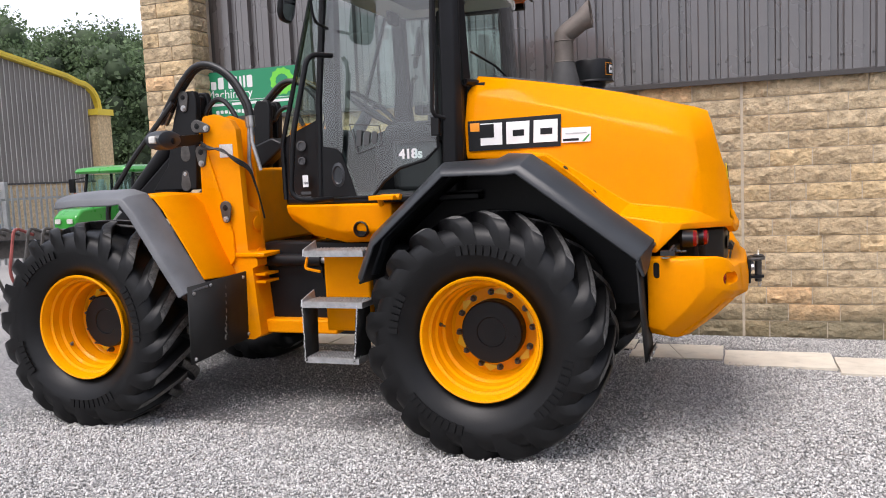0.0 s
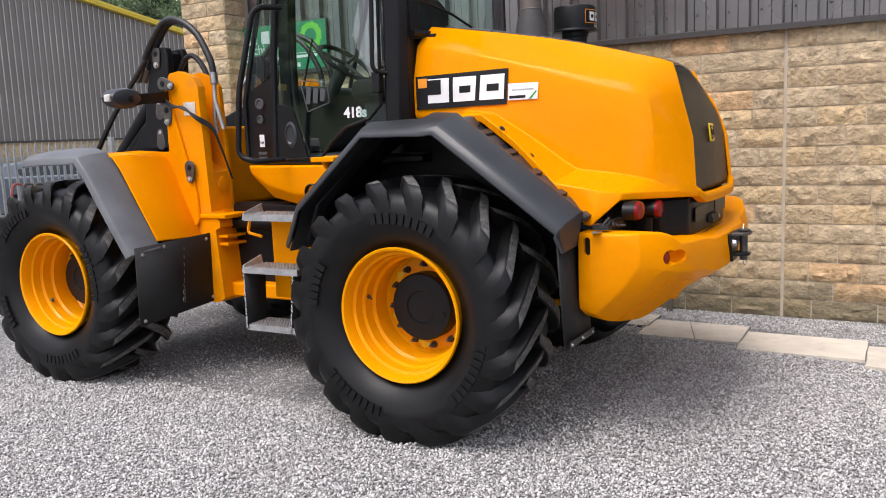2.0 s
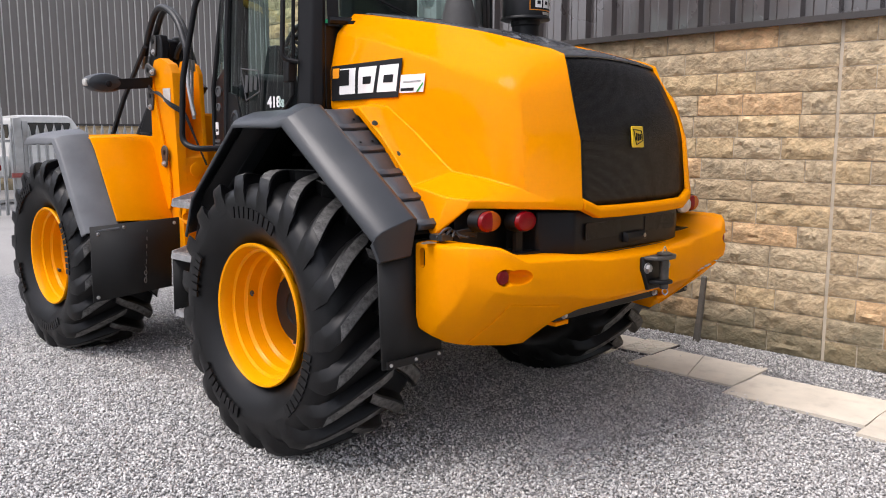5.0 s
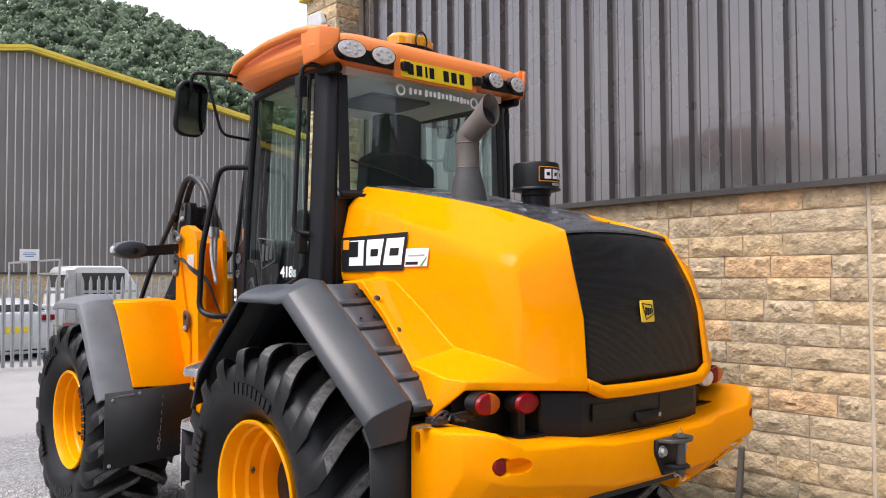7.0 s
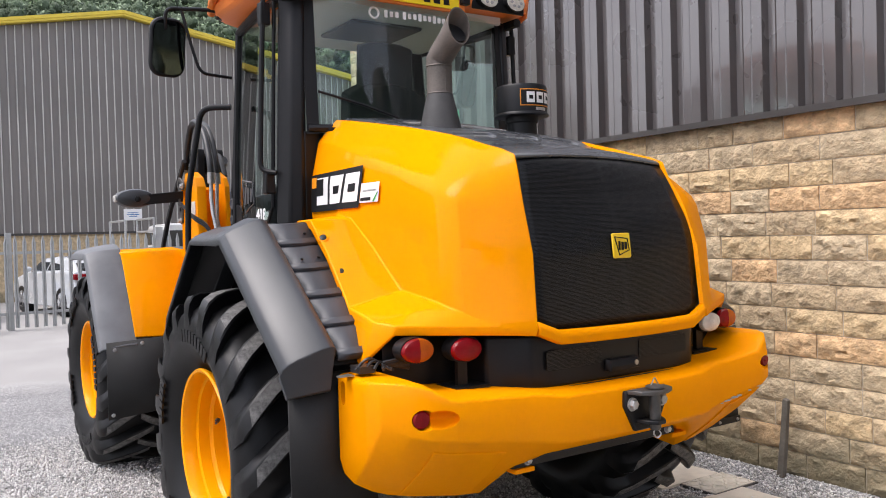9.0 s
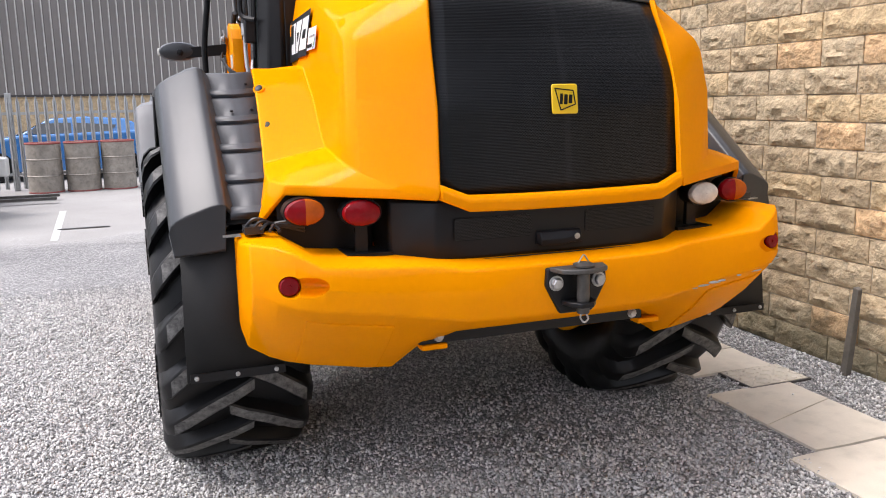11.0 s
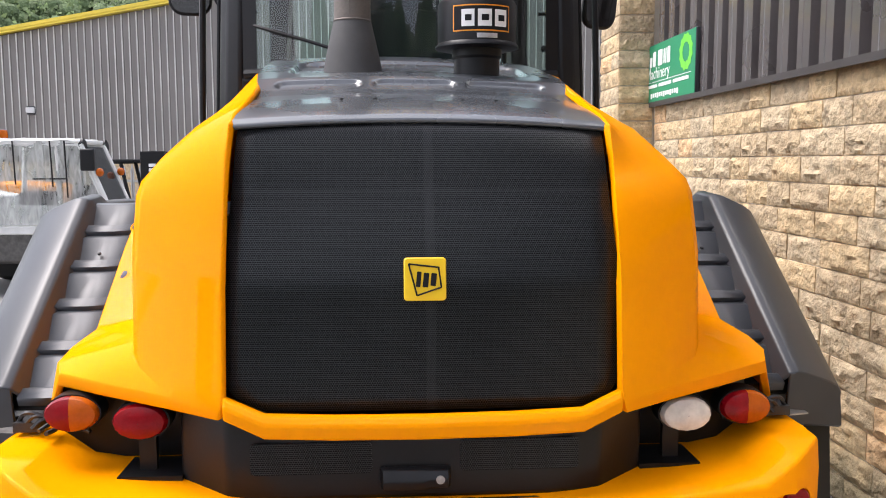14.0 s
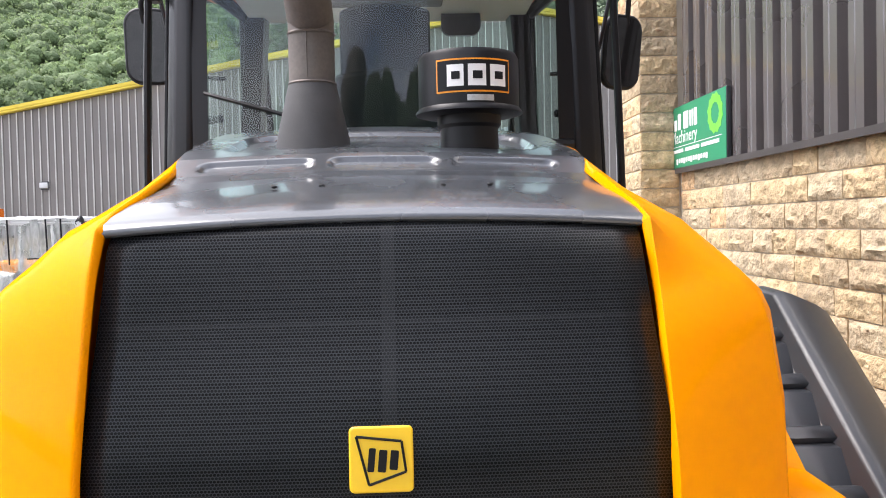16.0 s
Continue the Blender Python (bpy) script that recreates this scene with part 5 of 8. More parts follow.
    # mudflap behind the wheel
    flap = part("mudflap", loft([[(0.930, s * 0.865, 1.05), (0.945, s * 0.865, 0.80), (0.965, s * 0.865, 0.55)], [(0.930, s * 1.185, 1.05), (0.945, s * 1.190, 0.80), (0.965, s * 1.195, 0.55)]]), FLAP, loader, "black rubber rear mudflap", solid=0.010)
    part("flap_bar", box(0.972, 0.979, min(s * 0.87, s * 1.185), max(s * 0.87, s * 1.185), 0.552, 0.582), BLACK, flap)
    for y in (0.90, 1.03, 1.165):
        part("bolt", disc_bolt((0.979, s * y, 0.567), (1, 0, 0), 0.006, 0.008), GALV, flap)


for side in (-1, 1):
    rear_mudguard(side)


# exhaust and air intake ------------------------------------------------
ex = bmesh.new()
lathe([(0.100, 1.995), (0.098, 2.006), (0.080, 2.090), (0.0615, 2.168), (0.059, 2.174)], Matrix.Translation((0.395, -0.170, 0)), 32, ex)
shroud = part("exhaust_shroud", ex, SHROUD, loader, "grey conical exhaust base")
ex = bmesh.new()
P0, P1, P2 = Vector((0.395, -0.170, 2.150)), Vector((0.395, -0.170, 2.335)), Vector((0.565, -0.170, 2.452))
path = [P0, P0.lerp(P1, 0.5), P1] + [P1 + (P2 - P1) * t for t in (0.12, 0.3, 0.6, 1.0)]
rings = []
for i, p in enumerate(path):
    t = Vector((0, 0, 1)) if i < 2 else (Vector((0.35, 0, 1)).normalized() if i == 2 else (P2 - P1).normalized())
    if i == len(path) - 1:
        t = Vector((1.0, 0, 0.12)).normalized()
    u = Vector((0, 1, 0))
    w = t.cross(u).normalized()
    k = 1.0 if i < len(path) - 1 else 1.45
    rings.append([p + u * 0.0590 * math.cos(a) + w * 0.0590 * k * math.sin(a) for a in [2 * math.pi * q / 28 for q in range(28)]])
inner_rings = [[p + (c - p) * 0.07 for p in r] for r, c in zip(rings[::-1], path[::-1])][:5]
loft(rings + inner_rings, True, False, ex)
pipe = part("exhaust_pipe", ex, EXHAUST, shroud, "heat-dulled bent exhaust pipe", angle=40)
part("pipe_inside", lathe([(0.001, 0), (0.053, 0)], Matrix.Translation(P1 + (P2 - P1) * 0.80) @ (P2 - P1).to_track_quat("Z", "Y").to_matrix().to_4x4(), 20, caps=False), BLACK, shroud)
for z in (2.174, 2.300):
    part("weld_seam", lathe([(0.0598, z - 0.004), (0.0625, z), (0.0598, z + 0.004)], Matrix.Translation((0.395, -0.170, 0)), 28, caps=False), EXHAUST, shroud)
part("weld_seam", tube([(0.4525, -0.176, 2.178), (0.4535, -0.176, 2.296)], 0.0022, 6), EXHAUST, shroud)
ac = bmesh.new()
C = Matrix.Translation((0.505, 0.223, 0))
lathe([(0.115, 2.070), (0.131, 2.074), (0.130, 2.080), (0.123, 2.088), (0.123, 2.205), (0.117, 2.216), (0.08, 2.222), (0.001, 2.224)], C, 40, ac)
intake = part("air_intake", ac, BLACK, loader, "black round air intake cap with a plain orange-framed mark")
part("neck", lathe([(0.088, 1.945), (0.084, 1.965), (0.072, 1.975), (0.071, 2.040), (0.078, 2.048), (0.078, 2.072)], C, 28), BLACK, intake, "black rubber intake neck")


def on_drum(name, a0, a1, z0, z1, mat, off):
    r = 0.123 + off
    bm = loft([[(0.505 + r * math.cos(a), 0.223 + r * math.sin(a), z) for z in (z0, z1)] for a in [a0 + (a1 - a0) * k / 10 for k in range(11)]])
    return part(name, bm, mat, intake)


on_drum("intake_mark", -0.72, 0.80, 2.112, 2.190, DECAL_ORANGE, 0.001)
on_drum("intake_mark", -0.69, 0.77, 2.116, 2.186, DECAL_BLACK, 0.002)
for a0, a1 in ((-0.48, -0.16), (-0.08, 0.26), (0.34, 0.68)):
    on_drum("intake_mark", a0, a1, 2.126, 2.176, WHITE, 0.003)
    on_drum("intake_mark", a0 + 0.09, a1 - 0.07, 2.142, 2.160, DECAL_BLACK, 0.004)
on_drum("intake_plate", -0.10, 0.42, 2.092, 2.106, GALV, 0.001)

# cab -------------------------------------------------------------------
cab_floor = bmesh.new()
PLAN = [(-0.02, 0.70), (-0.25, 0.75), (-0.70, 0.70), (-1.20, 0.625), (-1.40, 0.54), (-1.47, 0.30), (-1.49, 0.0)]
PLAN = PLAN + [(x, -y) for x, y in PLAN[-2::-1]]
prism_xy(PLAN, 1.365, 1.41, cab_floor)
cab = part("cab", cab_floor, BLACK, loader, "black glazed cab with an orange roof", bevel=0.012)
part("cab_floor_mat", prism_xy([(x * 0.97, y * 0.95) for x, y in PLAN], 1.41, 1.42), TRIM, cab)

# yellow base under the cab
for side in (-1, 1):
    s = side
    b = loft([[(-0.58, s * y, z) for y, z in ((0.40, 1.364), (0.715, 1.364), (0.70, 1.20), (0.62, 1.12), (0.40, 1.12))],
              [(-0.95, s * y, z) for y, z in ((0.40, 1.364), (0.675, 1.364), (0.665, 1.19), (0.60, 1.115), (0.40, 1.115))],
              [(-1.20, s * y, z) for y, z in ((0.40, 1.364), (0.640, 1.364), (0.630, 1.25), (0.56, 1.16), (0.40, 1.15))],
              [(-1.40, s * y, z) for y, z in ((0.40, 1.364), (0.56, 1.364), (0.54, 1.315), (0.48, 1.26), (0.40, 1.25))]], True, True)
    base = part("cab_base", b, YELLOW, loader, "yellow painted cab base", bevel=0.014, segs=3)
    m = facing((-0.80, s * 0.695, 1.205), (-s, 0, 0), (0, 0, 1))
    part("filler_hole", lathe([(0.050, -0.03), (0.050, 0.002), (0.044, 0.006), (0.040, 0.0), (0.036, -0.02), (0.001, -0.02)], m, 24), BLACK, base)
    part("handhold", tube(rounded_path([(-0.62, s * 0.76, 1.355), (-0.62, s * 0.80, 1.40), (-0.48, s * 0.80, 1.40)], 0.03), 0.018, 8), YELLOW_FRAME, loader, "yellow grab step bracket")
    part("top_tread", box(-0.66, -0.50, min(s * 0.72, s * 0.86), max(s * 0.72, s * 0.86), 1.385, 1.412), YELLOW, loader, "yellow toothed top tread", bevel=0.004)


def side_pt(x, z, side):
    """A place on the cab's flank."""
    if x > -0.25:
        y = 0.70 + (-0.02 - x) / 0.23 * 0.05
    elif x > -0.70:
        y = 0.75 - (-0.25 - x) / 0.45 * 0.05
    elif x > -1.20:
        y = 0.70 - (-0.70 - x) / 0.50 * 0.075
    else:
        y = 0.625 - (-1.20 - x) / 0.2 * 0.085
    return (x, side * (y - 0.045 * max(0, z - 1.5) / 1.2), z)


def flank(pts, side, mat, name, parent, label="", solid=0.0, off=0.0):
    bm = bmesh.new()
    vs = []
    for x, z in pts:
        p = side_pt(x, z, side)
        vs.append(bm.verts.new((p[0], p[1] + side * off, p[2])))
    bm.faces.new(vs)
    bmesh.ops.triangulate(bm, faces=bm.faces)
    return part(name, bm, mat, parent, label, smooth=False, solid=solid)


ROOF_Z = 2.715
for side in (-1, 1):
    s = side
    # rear corner pillar: broad black panel
    pil = bmesh.new()
    loft([[(-0.150, s * (0.60 - 0.02 * max(0, z - 2)), z), (-0.125, s * (0.64 - 0.03 * max(0, z - 1.5)), z), (-0.150, s * (0.705 - 0.042 * max(0, z - 1.5)), z), (-0.225, s * (0.748 - 0.042 * max(0, z - 1.5)), z), (-0.24, s * (0.70 - 0.042 * max(0, z - 1.5)), z), (-0.215, s * 0.60, z)] for z in (1.41, 2.02, 2.03, ROOF_Z)], True, True, pil)
    part("rear_pillar", pil, BLACK, cab, "black rear cab pillar", bevel=0.012)
    # door: glass with a black frame
    door = flank([(-0.25, 2.68), (-0.25, 1.68), (-0.33, 1.615), (-0.507, 1.572), (-0.619, 1.495), (-0.70, 1.41), (-1.08, 1.40), (-1.065, 1.98), (-1.00, 2.68)], side, SIDE_GLASS, "door_glass", cab, "tinted cab door glass")
    fr = bmesh.new()
    loop = [(-0.25, 2.69), (-0.25, 1.68), (-0.33, 1.612), (-0.507, 1.569), (-0.619, 1.492), (-0.70, 1.405), (-1.08, 1.395), (-1.065, 1.98), (-1.00, 2.69), (-0.25, 2.69)]
    tube([side_pt(x, z, side) for x, z in loop], 0.010, 8, fr)
    part("door_frame", fr, BLACK, door, "black door frame")
    flank([(-1.07, 1.41), (-0.82, 1.41), (-0.86, 1.52), (-0.925, 1.68), (-0.96, 1.71), (-1.07, 1.73)], side, BLACK, "door_panel", door, "black lower door panel", solid=0.012, off=0.002)
    part("door_handle", lathe([(0.045, 0), (0.045, 0.01), (0.034, 0.016), (0.028, 0.008), (0.001, 0.008)], Matrix.Translation(side_pt(-0.945, 1.545, side)) @ Vector((0, s, 0)).to_track_quat("Z", "Y").to_matrix().to_4x4() @ Matrix.Diagonal((1.0, 1.7, 1, 1)), 24), PLASTIC, door, "oval recessed door handle")
    part("inner_rail", tube([(p[0], p[1] - s * 0.03, p[2]) for p in (side_pt(-1.0, 2.66, side), side_pt(-0.985, 2.41, side), side_pt(-0.93, 1.70, side), side_pt(-0.83, 1.43, side))], 0.016, 8), BLACK, door)
    # front quarter: lower panel and glass over it
    quarter = flank([(-1.10, 1.40), (-1.40, 1.40), (-1.40, 1.80), (-1.085, 1.90)], side, BLACK, "quarter_panel", cab, "black lower quarter panel with round vents", solid=0.02)
    for z, r in ((1.74, 0.034), (1.645, 0.026)):
        part("air_vent", lathe([(r, 0), (r, 0.006), (r * 0.7, 0.008), (r * 0.6, 0.002), (0.001, 0.002)], Matrix.Translation(side_pt(-1.23, z, side)) @ Vector((0, s, 0)).to_track_quat("Z", "Y").to_matrix().to_4x4(), 18), TRIM, quarter)
    flank([(-1.085, 1.91), (-1.395, 1.81), (-1.11, 2.69), (-1.02, 2.69), (-1.08, 1.98)], side, SIDE_GLASS, "quarter_glass", cab, "tinted front quarter glass")
    fp = bmesh.new()
    tube([side_pt(-1.095, 1.40, side), side_pt(-1.075, 2.0, side), side_pt(-1.01, ROOF_Z, side)], 0.022, 8, fp)
    part("front_pillar", fp, BLACK, cab, "slim black front pillar")
    fp = bmesh.new()
    tube([(-1.40, s * 0.545, 1.40), (-1.405, s * 0.54, 1.76), (-1.11, s * 0.56, ROOF_Z)], 0.016, 8, fp)
    part("screen_seal", fp, BLACK, cab)
    # roof rail over the door
    rl = bmesh.new()
    tube([side_pt(-0.05, 2.70, side), side_pt(-0.5, 2.71, side), side_pt(-0.98, 2.71, side), (-1.11, s * 0.56, 2.715)], 0.026, 8, rl)
    part("roof_rail", rl, BLACK, cab)
    # grab rails
    gr_ = rounded_path([(-0.93, s * 0.70, 2.27), (-1.02, s * 0.84, 2.27), (-1.115, s * 0.90, 1.80), (-1.155, s * 0.90, 1.43), (-1.05, s * 0.87, 1.395), (-0.98, s * 0.70, 1.40)], 0.07)
    part("grab_rail", tube(gr_, 0.017, 10), BLACK, cab, "black tubular grab rail beside the door")
    gr2 = rounded_path([(-0.18, s * 0.69, 2.735), (-0.235, s * 0.765, 2.735), (-0.245, s * 0.785, 2.30), (-0.255, s * 0.80, 1.86), (-0.20, s * 0.74, 1.845)], 0.05)
    part("grab_rail", tube(gr2, 0.013, 8), BLACK, cab, "thin black rail on the rear pillar")
    for z in (2.62, 1.80):
        part("hinge", box(-0.275, -0.225, min(s * 0.735, s * 0.785), max(s * 0.735, s * 0.785), z - 0.055, z + 0.055), BLACK, cab, bevel=0.006)
    # model number on the door glass
    if side < 0:
        p = side_pt(-0.43, 1.648, side)
        lettering("model_number", "418s", facing((p[0], p[1] - 0.004, p[2]), (1, 0.06, 0), (0, 0, 1)), 0.078, WHITE, door, "white model number", bold=0.003)
        dm = facing((-0.735, side_pt(-0.735, 1.76, side)[1] - 0.004, 1.763), (1, -0.10, 0), (0, 0, 1))
        quad = [(-0.112, 0.088), (0.098, 0.066), (0.112, -0.048), (-0.060, -0.092)]
        em = bmesh.new()
        for a, b in zip(quad, quad[1:] + quad[:1]):
            tube([dm @ Vector((*a, 0)), dm @ Vector((*b, 0))], 0.0035, 6, em)
        for cx, cy, w, h in ((-0.050, 0.0, 0.034, 0.098), (0.006, -0.004, 0.038, 0.086), (0.060, -0.002, 0.036, 0.074)):
            panel(dm @ Matrix.Translation((cx, cy, 0)) @ Matrix.Rotation(-0.14, 4, "Z"), w, h, 0.001, 0.008, em)
        part("glass_emblem", em, SMOKED, door, "grey emblem in plain shapes on the glass")
        st = facing((-1.19, -0.636, 1.515), (1, -0.12, 0), (0, 0, 1))
        stk = part("noise_sticker", panel(st @ Matrix.Translation((0, 0, 0.01)), 0.042, 0.075, 0.002, 0.004), WHITE, cab, "small white sticker with black figures")
        lettering("sticker_figures", "104", st @ Matrix.Translation((0, -0.012, 0.0135)), 0.024, DECAL_BLACK, stk)
        for k in range(2):
            part("sticker_bar", panel(st @ Matrix.Translation((0.0, -0.075 - 0.03 * k, 0.01)), 0.075, 0.018, 0.002, 0.003), TRIM, stk)
    # wing mirror on its arm
    arm = bmesh.new()
    tube(rounded_path([(-0.93, s * 0.70, 2.79), (-0.95, s * 0.80, 2.805), (-0.97, s * 1.03, 2.79), (-1.02, s * 1.03, 2.64)], 0.04), 0.011, 8, arm)
    tube(rounded_path([(-0.965, s * 0.95, 2.795), (-0.95, s * 0.90, 2.58), (-0.95, s * 0.86, 2.45), (-0.96, s * 0.68, 2.44)], 0.05), 0.009, 8, arm)
    mir = part("wing_mirror", arm, BLACK, cab, "black wing mirror on a tubular arm")
    mm = facing((-1.02, s * 1.01, 2.59 if s < 0 else 2.54), (-0.16 if s < 0 else -0.45, 1, 0), (0.16, 0, 1))
    part("mirror_shell", panel(mm @ Matrix.Translation((0, 0, -0.030)), 0.205, 0.320, 0.034, 0.070, n=6), BLACK, mir, bevel=0.014, segs=3)
    part("mirror_glass", panel(mm @ Matrix.Translation((0, 0, 0.0045)), 0.180, 0.290, 0.002, 0.058, n=6), MIRROR, mir, "silvered mirror glass")
    part("arm_clamp", box(-0.97, -0.92, min(s * 0.69, s * 0.76), max(s * 0.69, s * 0.76), 2.755, 2.82), BLACK, mir, bevel=0.01)

# windscreen and rear window
def rear_x(y):
    """The bowed rear window in plan."""
    return 0.005 - 0.135 * (abs(y) / 0.61) ** 2


scr = loft([[(-1.405, -0.535, 1.42), (-1.47, -0.28, 1.42), (-1.485, 0, 1.42), (-1.47, 0.28, 1.42), (-1.405, 0.535, 1.42)],
            [(-1.41, -0.535, 1.76), (-1.465, -0.28, 1.76), (-1.48, 0, 1.76), (-1.465, 0.28, 1.76), (-1.41, 0.535, 1.76)],
            [(-1.11, -0.555, 2.70), (-1.15, -0.28, 2.70), (-1.16, 0, 2.70), (-1.15, 0.28, 2.70), (-1.11, 0.555, 2.70)]])
part("windscreen", scr, CAB_GLASS, cab, "tinted curved windscreen")
rw = part("rear_window", loft([[(rear_x(y) + 0.01, y, 2.03), (rear_x(y) - 0.02, y, 2.70)] for y in (-0.61, -0.52, -0.40, -0.25, -0.1, 0.1, 0.25, 0.40, 0.52, 0.61)]), CAB_GLASS, cab,
          "tinted rear window with a web address in plain bars")
for a, b in ((-0.61, -0.555), (0.555, 0.61)):
    part("printed_border", loft([[(rear_x(y) + 0.013, y, 2.03), (rear_x(y) - 0.017, y, 2.70)] for y in (a, (a + b) / 2, b)]), DECAL_BLACK, rw, "black printed border of the glass")
part("window_seal", tube([(rear_x(y) + 0.01, y, 2.058) for y in (-0.60, -0.45, -0.25, 0, 0.25, 0.45, 0.60)], 0.020, 8), BLACK, rw)
for k in range(15):
    yk = -0.205 + k * 0.030 + (0.012 if k > 2 else 0)
    m = facing((rear_x(yk) - 0.012, yk, 2.638), (0, 1, 0), (0, 0, 1))
    part("print_bar", panel(m, 0.020, 0.028 if k % 3 else 0.038, 0.001, 0.004), WHITE, rw)
for y in (-0.268, 0.282):
    m = facing((rear_x(y) - 0.012, y, 2.638), (0, 1, 0), (0, 0, 1))
    bm = bmesh.new()
    tube([m @ Vector((0.026 * math.cos(a), 0.026 * math.sin(a), 0.002)) for a in [2 * math.pi * k / 16 for k in range(17)]], 0.006, 6, bm)
    part("print_ring", bm, WHITE, rw)
part("rear_wall", box(-0.17, -0.13, -0.62, 0.62, 1.41, 2.045), BLACK, cab, "black panel under the rear window", bevel=0.006)
part("wiper", tube([(-0.085, -0.56, 2.235), (0.0, -0.36, 2.17), (0.03, -0.18, 2.112)], 0.007, 6), BLACK, rw, "black rear wiper arm")
part("rear_panel", prism_xz([(-0.02, 1.62), (-0.14, 1.62), (-0.14, 2.055), (-0.02, 2.055)], -0.52, 0.52), BLACK, loader)
warn = part("warning_label", panel(facing((-0.127, -0.545, 1.652), (0, 1, 0), (0, 0, 1)), 0.035, 0.045, 0.002, 0.003), DECAL_YELLOW, cab, "small yellow warning label")

# roof
def ring(hx0, hx1, hy, z, cx=0.16, n=5):
    """A rounded roof outline at one height: front x, rear x, half width."""
    pts = []
    for ax, ay, a in ((hx1 - cx, hy - cx, 0), (hx0 + cx, hy - cx, 90), (hx0 + cx, -hy + cx, 180), (hx1 - cx, -hy + cx, 270)):
        for k in range(n + 1):
            q = radians(a + 90 * k / n)
            pts.append((ax + cx * math.cos(q), ay + cx * math.sin(q), z))
    return pts


rf = bmesh.new()
loft([ring(-1.02, 0.00, 0.70, 2.735), ring(-1.06, 0.01, 0.765, 2.765), ring(-1.07, 0.005, 0.785, 2.82), ring(-1.05, -0.02, 0.76, 2.868), ring(-0.98, -0.08, 0.66, 2.905), ring(-0.90, -0.16, 0.54, 2.925)], True, True, rf)
roof = part("roof", rf, ORANGE, cab, "orange moulded plastic cab roof", bevel=0.015, angle=35)
for side in (-1, 1):
    s = side
    part("roof_side_rail", tube(rounded_path([(-1.00, s * 0.77, 2.80), (-0.88, s * 0.80, 2.85), (-0.55, s * 0.80, 2.895), (-0.20, s * 0.79, 2.90), (-0.05, s * 0.72, 2.885)], 0.08), 0.024, 10), ORANGE, roof, "orange raised roof edge")
    part("roof_side_panel", loft([[(x, s * (yy - 0.035), 2.79), (x, s * (yy - 0.03), zz)] for x, yy, zz in ((-1.0, 0.77, 2.80), (-0.88, 0.80, 2.85), (-0.55, 0.80, 2.895), (-0.20, 0.79, 2.90), (-0.10, 0.76, 2.89))]), ORANGE, roof, solid=0.012)
    part("lamp_panel", box(0.0, 0.014, min(s * 0.31, s * 0.66), max(s * 0.31, s * 0.66), 2.725, 2.80), BLACK, roof, "dark panel behind the work lights", bevel=0.004)
    cr_ = bmesh.new()
    loft([[(-0.20, s * 0.78, 2.72), (-0.20, s * 0.80, 2.90)], [(-0.08, s * 0.76, 2.74), (-0.06, s * 0.77, 2.90)], [(0.0, s * 0.69, 2.80), (0.005, s * 0.69, 2.885)]], bm=cr_)
    part("roof_corner", cr_, ORANGE, roof, solid=0.02, bevel=0.008)
part("headliner", prism_xy([(-1.05, -0.58), (-0.10, -0.58), (-0.10, 0.58), (-1.05, 0.58)], 2.69, 2.73), HEADLINER, cab, "pale grey headliner")
part("roof_hatch", box(-0.75, -0.35, -0.22, 0.22, 2.670, 2.692), TRIM, cab, "dark roof hatch frame", bevel=0.01)
for y, k in ((-0.632, 1.15), (-0.428, 1.0), (0.40, 1.0), (0.585, 1.0)):
    m = facing((0.012, y, 2.783), (-0.15 * (1 if y > 0 else -1), 1, 0), (0, 0, 1)) @ Matrix.Diagonal((1.12 * k, 0.74, 1, 1))
    wl_ = part("work_light", lathe([(0.062, -0.05), (0.066, 0.0), (0.066, 0.020), (0.058, 0.024)], m, 28), BLACK, roof, "oval LED work light")
    part("lens", lathe([(0.063, 0.018), (0.060, 0.025), (0.02, 0.028), (0.001, 0.028)], m, 28), CLEAR_LENS, wl_)
    for q in range(6):
        a = q * math.pi / 3
        part("led", lathe([(0.012, 0.022), (0.010, 0.030), (0.001, 0.031)], m @ Matrix.Translation((0.032 * math.cos(a), 0.032 * math.sin(a), 0)), 12), LED, wl_)
pm = facing((0.022, -0.05, 2.742), (0, 1, 0), (-0.08, 0, 1))
np_ = part("number_plate", panel(pm, 0.52, 0.095, 0.006, 0.008), PLATE_YELLOW, roof, "yellow number plate with plain black bars", bevel=0.001)
part("plate_holder", panel(pm @ Matrix.Translation((0, 0.0, -0.02)), 0.60, 0.115, 0.018, 0.01), ORANGE, roof)
for k, w in ((-0.205, 0.05), (-0.145, 0.05), (-0.095, 0.018), (-0.055, 0.042), (0.05, 0.05), (0.11, 0.05), (0.17, 0.045)):
    part("plate_bar", panel(pm @ Matrix.Translation((k + 0.01, 0, 0.0062)), w * 0.8, 0.062, 0.001, 0.003), DECAL_BLACK, np_)
for y in (-0.285, 0.245):
    part("plate_light", box(0.015, 0.05, y - 0.025, y + 0.025, 2.725, 2.775), BLACK, roof, bevel=0.006)
bc = Matrix.Translation((-0.25, -0.02, 2.925)) @ Matrix.Diagonal((1.1, 1.2, 1.45, 1))
be = part("beacon", lathe([(0.10, 0.0), (0.105, 0.012), (0.105, 0.02)], bc @ Matrix.Diagonal((0.8, 1.3, 1, 1)), 28), BLACK, roof, "low amber beacon bar on the roof")
part("beacon_lens", lathe([(0.10, 0.02), (0.102, 0.05), (0.085, 0.066), (0.001, 0.070)], bc @ Matrix.Diagonal((0.8, 1.3, 1, 1)), 28), BEACON, be, "amber and yellow beacon lens")
